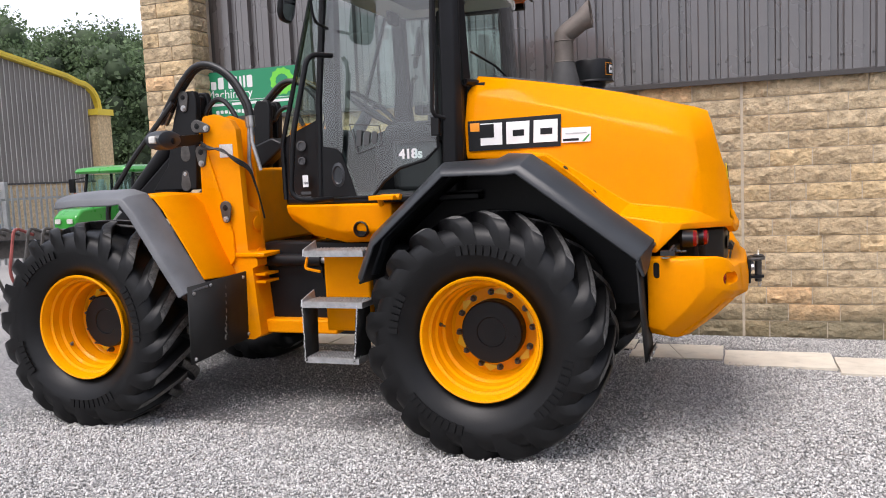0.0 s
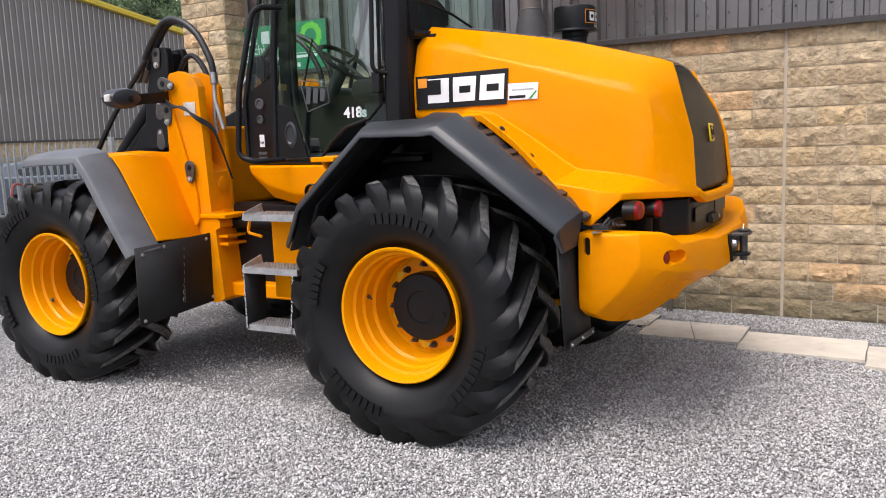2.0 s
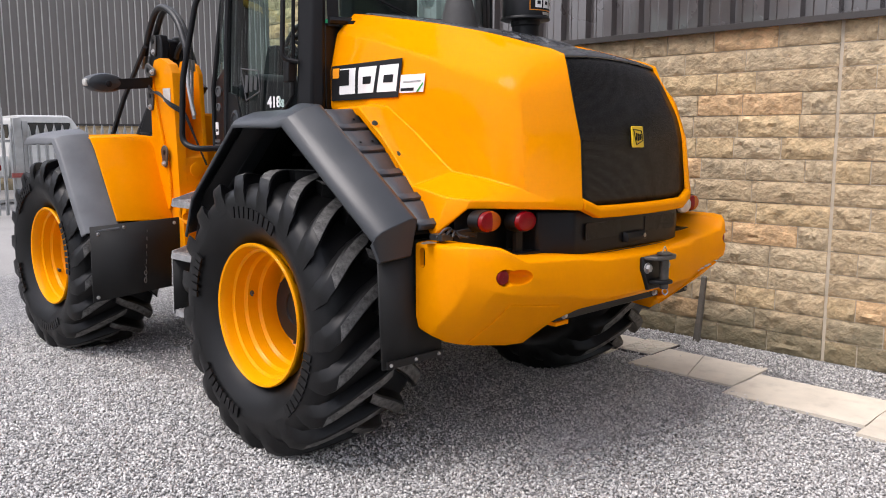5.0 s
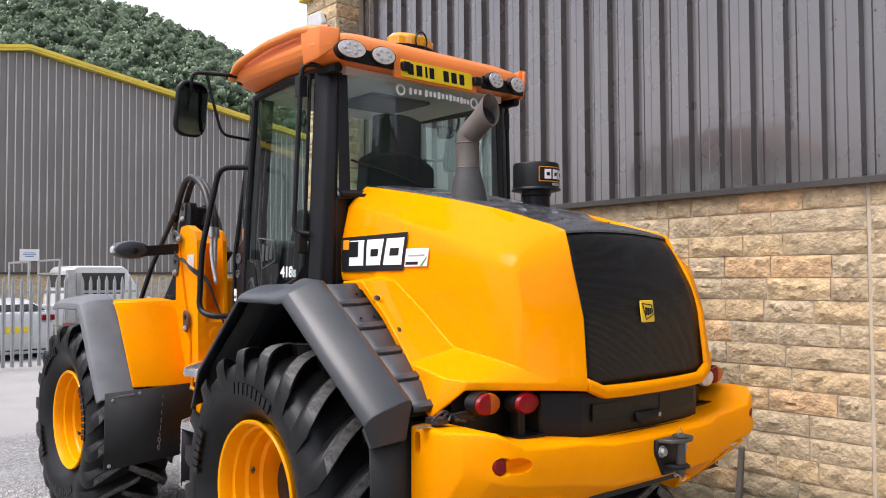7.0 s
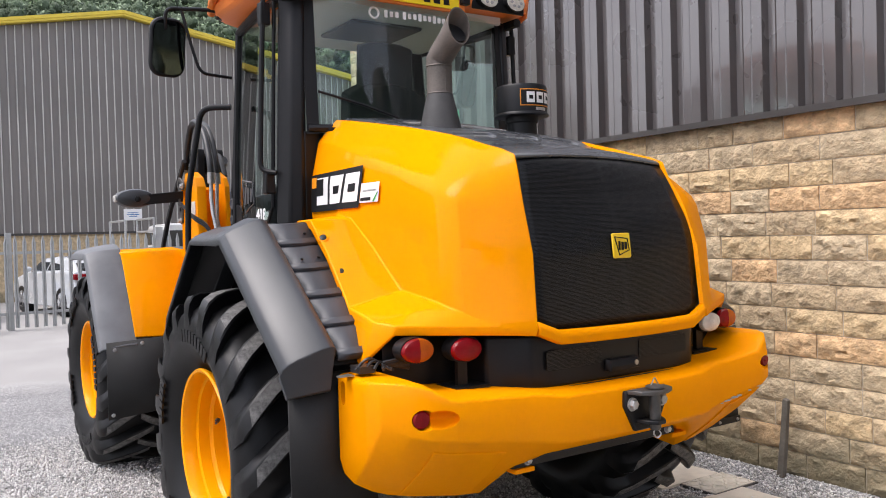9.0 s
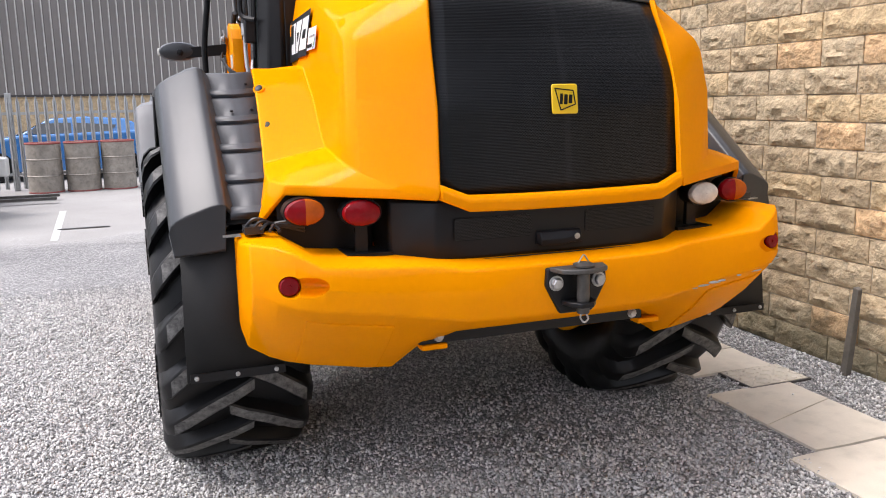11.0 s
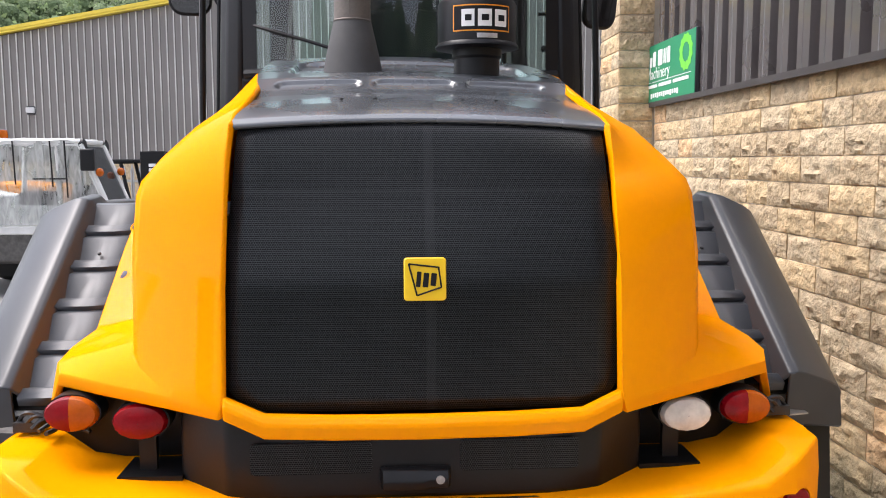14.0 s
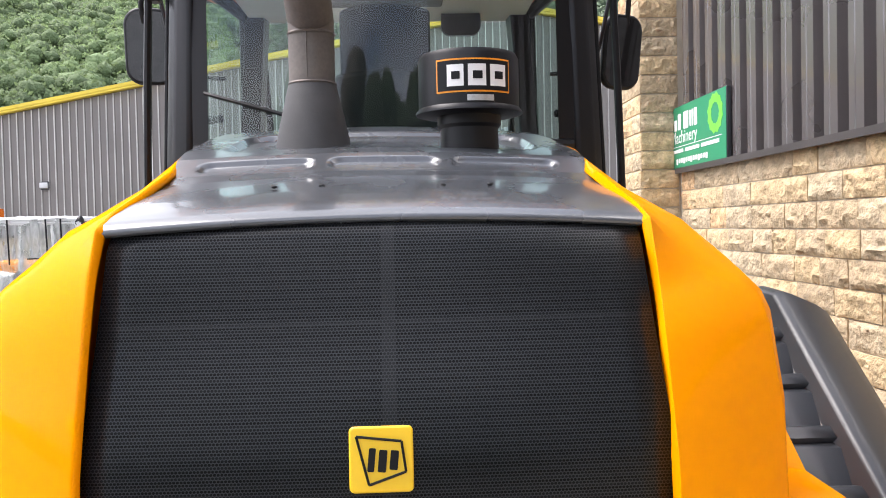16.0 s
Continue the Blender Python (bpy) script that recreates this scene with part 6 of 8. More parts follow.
part("beacon_loop", tube([bc @ Vector((0.09, 0.035 * math.cos(a), 0.035 + 0.038 * math.sin(a))) for a in [2 * math.pi * k / 16 for k in range(17)]], 0.005, 6), BLACK, be)

# inside the cab
seat = part("operator_seat", box(-0.82, -0.38, -0.24, 0.24, 1.74, 1.87), SEAT, cab, "black fabric operator seat", bevel=0.05, segs=4)
part("seat_back", loft([[(-0.50, y, 1.84), (-0.37, y, 1.86), (-0.355, y, 2.36 - 2.2 * abs(y) ** 2.4), (-0.45, y, 2.39 - 2.2 * abs(y) ** 2.4)] for y in (-0.255, -0.22, -0.15, 0.0, 0.15, 0.22, 0.255)], True, True), SEAT, seat, bevel=0.012, segs=3)
part("headrest", loft([[(-0.46, y, 2.30), (-0.37, y, 2.30), (-0.36, y, 2.585 - 3.2 * abs(y) ** 2.6), (-0.44, y, 2.60 - 3.2 * abs(y) ** 2.6)] for y in (-0.158, -0.14, -0.08, 0.0, 0.08, 0.14, 0.158)], True, True), SEAT, seat, "tall black headrest", bevel=0.012, segs=3)
part("seat_base", box(-0.76, -0.44, -0.18, 0.18, 1.42, 1.74), TRIM, seat, bevel=0.03)
part("armrest", box(-0.80, -0.36, 0.27, 0.38, 1.95, 2.02), SEAT, seat, bevel=0.03)
col = bmesh.new()
tube([(-1.25, 0, 1.42), (-1.18, 0, 1.75), (-1.02, 0, 1.98)], 0.045, 10, col)
steer = part("steering_column", col, TRIM, cab, "dark steering column")
sm = Matrix.Translation((-1.0, 0, 2.0)) @ Vector((0.62, 0, 0.78)).to_track_quat("Z", "Y").to_matrix().to_4x4()
part("steering_wheel", tube([sm @ Vector((0.19 * math.cos(a), 0.19 * math.sin(a), 0)) for a in [2 * math.pi * k / 28 for k in range(29)]], 0.015, 8), SEAT, steer, "black steering wheel")
for a in (0.4, 2.5, 4.7):
    part("spoke", tube([sm @ Vector((0, 0, -0.01)), sm @ Vector((0.19 * math.cos(a), 0.19 * math.sin(a), 0))], 0.012, 6), TRIM, steer)
part("console", box(-1.05, -0.20, 0.42, 0.60, 1.42, 1.92), TRIM, cab, "dark side console", bevel=0.03)
part("dashboard", box(-1.36, -1.16, -0.42, 0.42, 1.42, 1.86), TRIM, cab, "dark dashboard", bevel=0.05, segs=3)
part("cab_mirror", panel(facing((-0.95, 0.304, 2.661), (0, 1, 0), (0, 0, 1)), 0.165, 0.120, 0.03, 0.04, n=5), BLACK, cab, "black inside mirror")
for s in (-1, 1):
    part("door_post", loft([[(x, s * y, z) for x, y in ((-1.04, 0.63 - k), (-0.95, 0.645 - k), (-0.95, 0.565 - k), (-1.04, 0.555 - k))] for z, k in ((1.41, 0.0), (2.0, 0.004), (2.70, 0.05))], True, True), BLACK, cab, "black post at the door's front edge", bevel=0.008)
part("screen_wiper", tube([(-1.43, -0.1, 1.5), (-1.44, 0.1, 1.9), (-1.36, 0.12, 2.2)], 0.008, 6), BLACK, cab)


# access steps and chassis between the axles --------------------------------
def grating(x0, x1, y0, y1, z):
    """A punched tread: a folded plate with open slots between rows of serrated teeth, each row a piece of its own."""
    bm = bmesh.new()
    for a, b in ((y0, y0 + 0.012), (y1 - 0.012, y1)):
        box(x0, x1, a, b, z - 0.034, z, bm)
    for a, b in ((x0, x0 + 0.010), (x1 - 0.010, x1)):
        box(a, b, y0 + 0.012, y1 - 0.012, z - 0.034, z, bm)
    step = part("step", bm, GALV, loader, "galvanised serrated step", smooth=False)
    rows = 6
    for k in range(rows):
        y = y0 + 0.026 + (y1 - y0 - 0.052) * k / (rows - 1)
        teeth = bmesh.new()
        n = 16
        for i in range(n):
            a = x0 + 0.010 + (x1 - x0 - 0.020) * i / n
            b = a + (x1 - x0 - 0.020) / n
            off = (b - a) * 0.5 * (k % 2)
            mid = min(b, a + (b - a) * 0.5 + off * 0.6)
            poly_prism(teeth, [(a, y - 0.0065, z - 0.018), (b, y - 0.0065, z - 0.018), (b, y - 0.0065, z - 0.004), (mid, y - 0.0065, z + 0.007), (a, y - 0.0065, z - 0.004)], (0, 0.013, 0))
        part("tread_row", teeth, GALV, step, smooth=False)
    return step


for side in (-1, 1):
    s = side
    st = part("step_panel", box(-0.98, -0.68, min(s * 0.80, s * 0.86), max(s * 0.80, s * 0.86), 0.60, 1.10), YELLOW, loader, "yellow panel behind the access steps", bevel=0.01)
    for x0, x1, z in ((-1.0, -0.62, 1.108), (-1.03, -0.64, 0.808), (-1.03, -0.68, 0.478)):
        g = grating(x0, x1, min(s * 0.87, s * 1.06), max(s * 0.87, s * 1.06), z)
        if z > 0.6:
            part("step_side", prism_yz([(s * 0.88, z - 0.03), (s * 1.06, z - 0.03), (s * 1.05, z + 0.01), (s * 0.90, z + 0.05)], x0 - 0.012, x0 - 0.004), GALV, g)
    for x in (-1.035, -0.675):
        hang = bmesh.new()
        loft([[(x, s * 0.88, 0.79), (x, s * 0.90, 0.46)], [(x, s * 1.055, 0.79), (x + (0.01 if x < -0.9 else -0.03), s * 1.065, 0.455)]], bm=hang)
        hanger = part("step_hanger", hang, FLAP, st, "black rubber step side with a frayed edge", solid=0.008)
        tip = x + (0.01 if x < -0.9 else -0.03)
        fray = bmesh.new()
        strands = random.Random(int(x * 1000) + side)
        for k in range(34):
            u = (k + strands.uniform(-0.4, 0.4)) / 33
            c = Vector((x + (tip - x) * u, s * (1.056 + 0.010 * u), 0.79 - 0.335 * u))
            tube([c + Vector((strands.uniform(-0.004, 0.004), -s * 0.004, strands.uniform(-0.004, 0.004))), c + Vector((strands.uniform(-0.004, 0.004), s * strands.uniform(0.001, 0.006), 0.009))], 0.0028, 4, fray)
        part("frayed_edge", fray, WHITE, hanger, "pale frayed cord along the edge")
    part("step_loop", tube(rounded_path([(-1.01, s * 1.0, 1.07), (-1.03, s * 1.0, 1.0), (-0.93, s * 1.0, 0.98)], 0.02), 0.009, 6), YELLOW_FRAME, st)
    part("chassis_side", box(-1.62, -0.55, min(s * 0.36, s * 0.50), max(s * 0.36, s * 0.50), 0.50, 1.12), BLACK, loader, "dark chassis side behind the steps", bevel=0.02)
    part("chassis_rail", box(-1.58, -1.05, min(s * 0.48, s * 0.60), max(s * 0.48, s * 0.60), 0.52, 0.61), YELLOW_FRAME, loader, "yellow lower chassis rail", bevel=0.01)
    part("steer_cylinder", tube([(-1.75, s * 0.52, 1.00), (-1.15, s * 0.56, 1.00)], 0.042, 12), BLACK, loader, "black steering cylinder")
    part("cylinder_rod", tube([(-1.15, s * 0.56, 1.00), (-0.85, s * 0.58, 1.0)], 0.022, 10), STEEL, loader)
    part("bracket", box(-1.30, -1.18, min(s * 0.50, s * 0.515), max(s * 0.50, s * 0.515), 0.88, 0.95), BLACK, loader)
    tank = part("tank", box(-0.68, -0.42, min(s * 0.45, s * 0.80), max(s * 0.45, s * 0.80), 0.62, 1.12), BLACK, loader, "dark tank ahead of the rear wheel", bevel=0.03)

# front frame: towers, fenders, flaps -------------------------------------------
for side in (-1, 1):
    s = side
    lo, hi = min(s * 0.47, s * 0.685), max(s * 0.47, s * 0.685)
    foot = [(-1.625, 1.08), (-1.56, 1.02), (-1.56, 0.98), (-1.60, 0.96), (-1.565, 0.52), (-1.62, 0.49), (-1.83, 0.49), (-1.80, 0.93), (-1.83, 1.02), (-2.0, 1.05)]
    cheek = [(-1.945, 1.45), (-1.935, 1.90), (-1.90, 1.965), (-1.82, 1.975), (-1.70, 1.93), (-1.66, 1.87)] + foot
    web = [(-1.945, 1.45), (-1.935, 1.86), (-1.90, 1.88), (-1.84, 1.86), (-1.815, 1.42), (-1.64, 1.33)] + foot
    tw = bmesh.new()
    prism_xz(cheek, *sorted((s * 0.625, s * 0.685)), tw)
    prism_xz(cheek, *sorted((s * 0.470, s * 0.500)), tw)
    prism_xz(web, *sorted((s * 0.500, s * 0.625)), tw)
    tower = part("loader_tower", tw, YELLOW_FRAME, loader, "yellow welded loader tower with pivot plates", bevel=0.008)
    part("tower_plate", prism_xz([(-2.18, 1.47), (-1.94, 1.47), (-1.93, 1.90), (-1.72, 1.20), (-1.715, 1.03), (-1.74, 0.99), (-1.84, 0.98), (-1.98, 0.93), (-2.05, 1.0)], *sorted((s * 0.684, s * 0.705))), YELLOW, tower, "yellow side plate", bevel=0.006)
    for x, z, up in ((-1.90, 1.895, 0), (-1.915, 1.70, 1), (-1.755, 1.33, 1)):
        up_dir = (0, 0, 1) if up else (-1, 0, 0.25)
        m = facing((x, s * 0.706, z), Vector(up_dir).cross(Vector((0, s, 0))), up_dir)
        pp = part("pivot_plate", teardrop(m, 0.042, 0.027, 0.075, 0.012), DARK_STEEL, tower, "dark steel pin keeper plate", bevel=0.003)
        part("pin_end", disc_bolt(m @ Vector((0, 0.034, 0.012)), (0, s, 0), 0.014, 0.005), BLACK, pp)
        part("bolt", disc_bolt(m @ Vector((0, -0.040, 0.012)), (0, s, 0), 0.015, 0.016), GALV, pp)
    part("data_plate", panel(facing((-1.74, s * 0.687, 1.735), (-s, 0, 0), (0, 0, 1)), 0.10, 0.085, 0.002, 0.004), DATA_PLATE, tower, "pale metal data plate")
    for z in (1.25, 1.04):
        part("weld_boss", lathe([(0.05, -0.002), (0.05, 0.003), (0.042, 0.005), (0.001, 0.005)], facing((-1.618 if z > 1.1 else -1.61, s * 0.56, z), (0, 1, 0), (0, 0, 1)), 24), YELLOW_FRAME, tower)
    part("tower_collar", box(-1.86, -1.50, lo - 0.012, hi + 0.012, 1.035, 1.065), YELLOW, tower, bevel=0.008)
    for z in (0.92, 0.87):
        part("stop_tab", box(-1.60, -1.52, lo + 0.02, hi - 0.02, z - 0.008, z + 0.008), YELLOW, tower)
    # yellow inner fender
    fend = loft([[(-2.14, s * 1.085, 1.480), (-2.02, s * 1.085, 1.458), (-1.955, s * 1.085, 1.384), (-1.82, s * 1.085, 1.17), (-1.68, s * 1.085, 0.945)],
                 [(-2.18, s * 0.88, 1.482), (-2.02, s * 0.88, 1.466), (-1.95, s * 0.88, 1.39), (-1.83, s * 0.88, 1.16), (-1.70, s * 0.88, 0.932)],
                 [(-2.24, s * 0.69, 1.485), (-2.02, s * 0.69, 1.472), (-1.93, s * 0.69, 1.40), (-1.83, s * 0.69, 1.16), (-1.72, s * 0.69, 0.925)]])
    part("inner_fender", fend, YELLOW, loader, "yellow steel inner front fender", solid=0.012, bevel=0.006)
    line = [(-2.615, 1.500), (-2.43, 1.510), (-2.17, 1.510), (-2.075, 1.482), (-1.995, 1.392), (-1.82, 1.122), (-1.668, 0.895)]
    rings = []
    for i, (x, z) in enumerate(line):
        a, b = line[max(i - 1, 0)], line[min(i + 1, len(line) - 1)]
        d = Vector((b[0] - a[0], 0, b[1] - a[1])).normalized()
        up = Vector((-d.z, 0, d.x))
        c = Vector((x, 0, z))
        drop = 0.035 if i < 3 else 0.010
        rings.append([c + Vector((0, s * 1.075, 0)) + up * 0.006, c + Vector((0, s * 1.18, 0)) - up * (0.002 + drop * 0.2), c + Vector((0, s * 1.245, 0)) - up * (0.008 + drop * 0.5), c + Vector((0, s * 1.282, 0)) - up * (0.022 + drop * 0.8), c + Vector((0, s * 1.297, 0)) - up * (0.055 + drop)])
    part("front_fender", loft(rings), DUSTY_PLASTIC, loader, "dark grey plastic front fender", solid=0.014, bevel=0.012, segs=3)
    # mudflap with a chain
    fl = part("mudflap", loft([[(-1.690, s * 1.255, 0.92), (-1.695, s * 1.255, 0.67), (-1.700, s * 1.255, 0.45)], [(-1.66, s * 0.66, 0.945), (-1.665, s * 0.66, 0.72), (-1.672, s * 0.66, 0.50)]]), FLAP, loader, "black rubber front mudflap with a hanging chain", solid=0.010)
    for y, z in ((1.21, 0.875), (1.05, 0.905), (0.72, 0.91), (1.23, 0.48), (0.70, 0.53)):
        part("bolt", disc_bolt((-1.692 + (1.255 - y) * 0.045 + 0.012, s * y, z), (1, 0, 0), 0.009, 0.01), GALV, fl)
    ch = bmesh.new()
    for k in range(15):
        z = 0.895 - k * 0.0245
        c = Vector((-1.672, s * (0.90 + 0.0018 * k), z))
        rot = Matrix.Rotation(radians(90 * (k % 2)), 3, "Z")
        tube([c + rot @ Vector((0.0, 0.008 * math.cos(a), 0.016 * math.sin(a))) for a in [2 * math.pi * q / 10 for q in range(11)]], 0.0028, 5, ch)
    part("chain", ch, CHAIN, fl, "short steel chain")
    # black pivot bracket and lift arm
    br = part("arm_bracket", prism_xz([(-2.19, 2.10), (-2.16, 2.155), (-2.06, 2.155), (-2.04, 2.10), (-2.08, 1.49), (-2.45, 1.49), (-2.31, 1.66), (-2.24, 1.95)], *sorted((s * 0.50, s * 0.56))), BLACK, loader, "black lift arm bracket with pin plates", bevel=0.01)
    for z in (2.08, 1.76, 1.56):
        m = facing((-2.135 - (2.1 - z) * 0.06, s * 0.561, z), (-s, 0, 0), (0, 0, -1 if z < 1.9 else 1))
        kp = part("pivot_plate", teardrop(m, 0.040, 0.027, 0.075, 0.010), DARK_STEEL, br, bevel=0.003)
        part("pin_end", disc_bolt(m @ Vector((0, 0.034, 0.010)), (0, s, 0), 0.013, 0.005), BLACK, kp)
        part("bolt", disc_bolt(m @ Vector((0, -0.038, 0.010)), (0, s, 0), 0.015, 0.015), GALV, kp)
    arm_pts = [(-2.0, 1.86), (-1.88, 1.80), (-2.35, 1.45), (-2.95, 0.95), (-3.35, 0.62), (-3.42, 0.72), (-3.05, 1.18), (-2.40, 1.72)]
    part("lift_arm", prism_xz(arm_pts, *sorted((s * 0.30, s * 0.44))), BLACK, loader, "black steel lift arm", bevel=0.015)
for y0, y1 in ((-0.505, -0.415), (0.415, 0.505)):
    part("bracket_spacer", box(-2.19, -2.06, y0, y1, 1.98, 2.13), BLACK, loader, "black spacer block of the arm bracket", bevel=0.02)
    part("inner_bracket", prism_xz([(-2.19, 2.10), (-2.16, 2.155), (-2.06, 2.155), (-2.04, 2.10), (-2.08, 1.49), (-2.45, 1.49), (-2.31, 1.66), (-2.24, 1.95)], *((-0.42, -0.37) if y0 < 0 else (0.37, 0.42))), BLACK, loader, bevel=0.01)
part("tilt_cylinder", tube([(-2.12, -0.38, 2.09), (-2.85, -0.38, 1.36)], 0.062, 16), BLACK, loader, "thick black tilt cylinder")
part("tilt_rod", tube([(-2.85, -0.38, 1.36), (-3.30, -0.38, 0.92)], 0.035, 12), STEEL, loader)
hitchbm = bmesh.new()
for y in (-0.52, 0.52):
    prism_xz([(-3.30, 0.55), (-3.24, 1.10), (-3.30, 1.16), (-3.38, 1.12), (-3.48, 0.55)], y - 0.03, y + 0.03, hitchbm)
box(-3.40, -3.30, -0.5, 0.5, 0.70, 0.82, hitchbm)
qh = part("quick_hitch", hitchbm, BLACK, loader, "black quick-hitch frame on the lift arms", bevel=0.01)
for y in (-0.56, 0.56):
    part("hitch_boss", lathe([(0.055, -0.04), (0.055, 0.04)], pose(-3.31, y, 1.06, 90), 20), DARK_STEEL, qh)
part("hitch_pin", tube([(-3.30, -0.60, 0.98), (-3.30, 0.60, 0.98)], 0.028, 12), DARK_STEEL, qh)
part("front_chassis", box(-2.9, -1.75, -0.42, 0.42, 0.45, 1.20), BLACK, loader, "dark front chassis", bevel=0.03)
part("tower_cross", box(-1.92, -1.70, -0.47, 0.47, 1.10, 1.62), YELLOW_FRAME, loader, "yellow cross plate between the towers", bevel=0.02)
part("articulation", box(-1.75, -1.25, -0.30, 0.30, 0.55, 1.05), BLACK, loader, "dark articulation joint", bevel=0.03)

# hoses over the lift arms
for side in (-1, 1):
    s = side
    for k in range(2):
        y = s * (0.55 + 0.055 * k)
        pts = rounded_path([(-2.34, y - s * 0.06, 1.98), (-2.18, y - s * 0.02, 2.16), (-1.99 + 0.02 * k, y, 2.34 + 0.01 * k), (-1.77 + 0.05 * k, y, 2.24), (-1.645 + 0.055 * k, y + s * 0.01, 2.02), (-1.636 + 0.055 * k, y + s * 0.01, 1.92)], 0.16, 8)
        h_ = part("hydraulic_hose", tube(pts, 0.021, 10), HOSE, loader, "black hydraulic hose with steel ends")
        for a, b in (((-2.36, y - s * 0.065, 1.955), (-2.29, y - s * 0.045, 2.035)), ((-1.637 + 0.055 * k, y + s * 0.01, 1.955), (-1.636 + 0.055 * k, y + s * 0.01, 1.885))):
            part("hose_ferrule", tube([a, b], 0.024, 10), STEEL, h_)
        low = [(-1.585, y + s * 0.012, 1.79), (-1.56, y + s * 0.012, 1.70), (-1.54, y, 1.60)] if k else [(-1.642, y + s * 0.012, 1.78), (-1.652, y + s * 0.012, 1.66), (-1.648, y, 1.58)]
        part("steel_pipe", tube([(-1.636 + 0.055 * k, y + s * 0.01, 1.90)] + low, 0.013, 10), GALV, h_, "bright steel pipe below the hose")
    part("hydraulic_hose", tube(arc3((-2.05, s * 0.45, 2.0), (-1.80, s * 0.45, 1.95), 0.12), 0.018, 8), HOSE, loader, "short black hose loop")
    part("hydraulic_hose", tube(rounded_path([(-2.20, s * 0.60, 2.08), (-2.55, s * 0.62, 1.72), (-2.80, s * 0.62, 1.42), (-2.82, s * 0.6, 1.2)], 0.1), 0.018, 8), HOSE, loader, "black hose along the boom")
    # head lamp on its bracket
    br = part("lamp_bracket", poly_prism(bmesh.new(), [(-1.915, s * 0.70, 1.855), (-1.915, s * 0.70, 1.785), (-1.935, s * 0.95, 1.765), (-1.940, s * 1.02, 1.775), (-1.940, s * 1.02, 1.825), (-1.93, s * 0.92, 1.835)], (0.014, 0, 0)), BLACK, loader, "black head lamp bracket", bevel=0.003)
    lm = loft([[(x, s * (0.995 + w * math.cos(q)), 1.808 + hgt * math.sin(q)) for q in [2 * math.pi * k / 20 for k in range(20)]] for x, w, hgt in ((-2.03, 0.10, 0.045), (-2.02, 0.125, 0.060), (-1.96, 0.128, 0.062), (-1.93, 0.115, 0.055), (-1.915, 0.08, 0.035))], True, True)
    hl = part("head_lamp", lm, PLASTIC, br, "bulky black head lamp")
    part("lens", box(-1.995, -1.945, min(s * 1.095, s * 1.126), max(s * 1.095, s * 1.126), 1.785, 1.830), CLEAR_LENS, hl, "small clear side lens", bevel=0.008)
    part("bracket_bolt", disc_bolt((-1.922, s * 0.99, 1.80), (1, 0, 0), 0.022, 0.016), BLACK, br)
    wire = bmesh.new()
    rng = random.Random(8)
    for k in range(3):
        d, e = 0.012 * k, 0.004 * (k % 2)
        tube(rounded_path([(-1.905, s * 0.725, 1.80 - d), (-1.84, s * (0.745 + e), 1.765 - d), (-1.74, s * (0.740 - e), 1.735 + d), (-1.665, s * 0.72, 1.690 - d), (-1.60, s * 0.64, 1.63 - d), (-1.585, s * 0.58, 1.45), (-1.60, s * 0.50, 1.28)], 0.05), 0.0065, 6, wire)
    part("cable_loom", wire, HOSE, loader, "tied black cables across the tower")

# ---- surroundings: yard, fence, vehicles, hillside ----
def many_solids(name, mat, base, tris, rng, pos, size, jitter, kind_label, category, flat=True, squash=None):
    """One mesh of very many small jittered solids: base corners scaled, turned and moved to each place."""
    n, k = len(pos), len(base)
    a = rng.normal(size=(n, 4))
    a /= np.linalg.norm(a, axis=1, keepdims=True)
    w, x, y, z = a.T
    rot = np.stack([np.stack([1 - 2 * (y * y + z * z), 2 * (x * y - z * w), 2 * (x * z + y * w)], 1),
                    np.stack([2 * (x * y + z * w), 1 - 2 * (x * x + z * z), 2 * (y * z - x * w)], 1),
                    np.stack([2 * (x * z - y * w), 2 * (y * z + x * w), 1 - 2 * (x * x + y * y)], 1)], 1)
    v = base[None] * (1 + jitter * rng.uniform(-1, 1, (n, k, 3))) * size[:, None, :]
    v = np.einsum("nij,nkj->nki", rot, v)
    if squash is not None:
        v[:, :, 2] *= squash
    v = (v + pos[:, None, :]).reshape(-1, 3)
    f = (tris[None] + (np.arange(n) * k)[:, None, None]).reshape(-1)
    side = tris.shape[1]
    me = bpy.data.meshes.new(name)
    me.vertices.add(n * k)
    me.vertices.foreach_set("co", v.astype(np.float32).ravel())
    me.loops.add(len(f))
    me.loops.foreach_set("vertex_index", f.astype(np.int32))
    m = n * len(tris)
    me.polygons.add(m)
    me.polygons.foreach_set("loop_start", (np.arange(m) * side).astype(np.int32))
    me.update(calc_edges=True)
    me.materials.append(mat)
    if not flat:
        me.shade_smooth()
    return tagged(new(name, me), kind_label, category, kind="stuff")


LEAF_CO = np.array([(-1, 0, 0), (0, -0.7, 0.25), (1, 0, 0), (0, 0.7, 0.25)], float)
LEAF_F = np.array([(0, 1, 2), (0, 2, 3)])
GOLD = (1 + 5 ** 0.5) / 2
ICO = np.array([(-1, GOLD, 0), (1, GOLD, 0), (-1, -GOLD, 0), (1, -GOLD, 0), (0, -1, GOLD), (0, 1, GOLD), (0, -1, -GOLD), (0, 1, -GOLD), (GOLD, 0, -1), (GOLD, 0, 1), (-GOLD, 0, -1), (-GOLD, 0, 1)]) / math.hypot(1, GOLD)
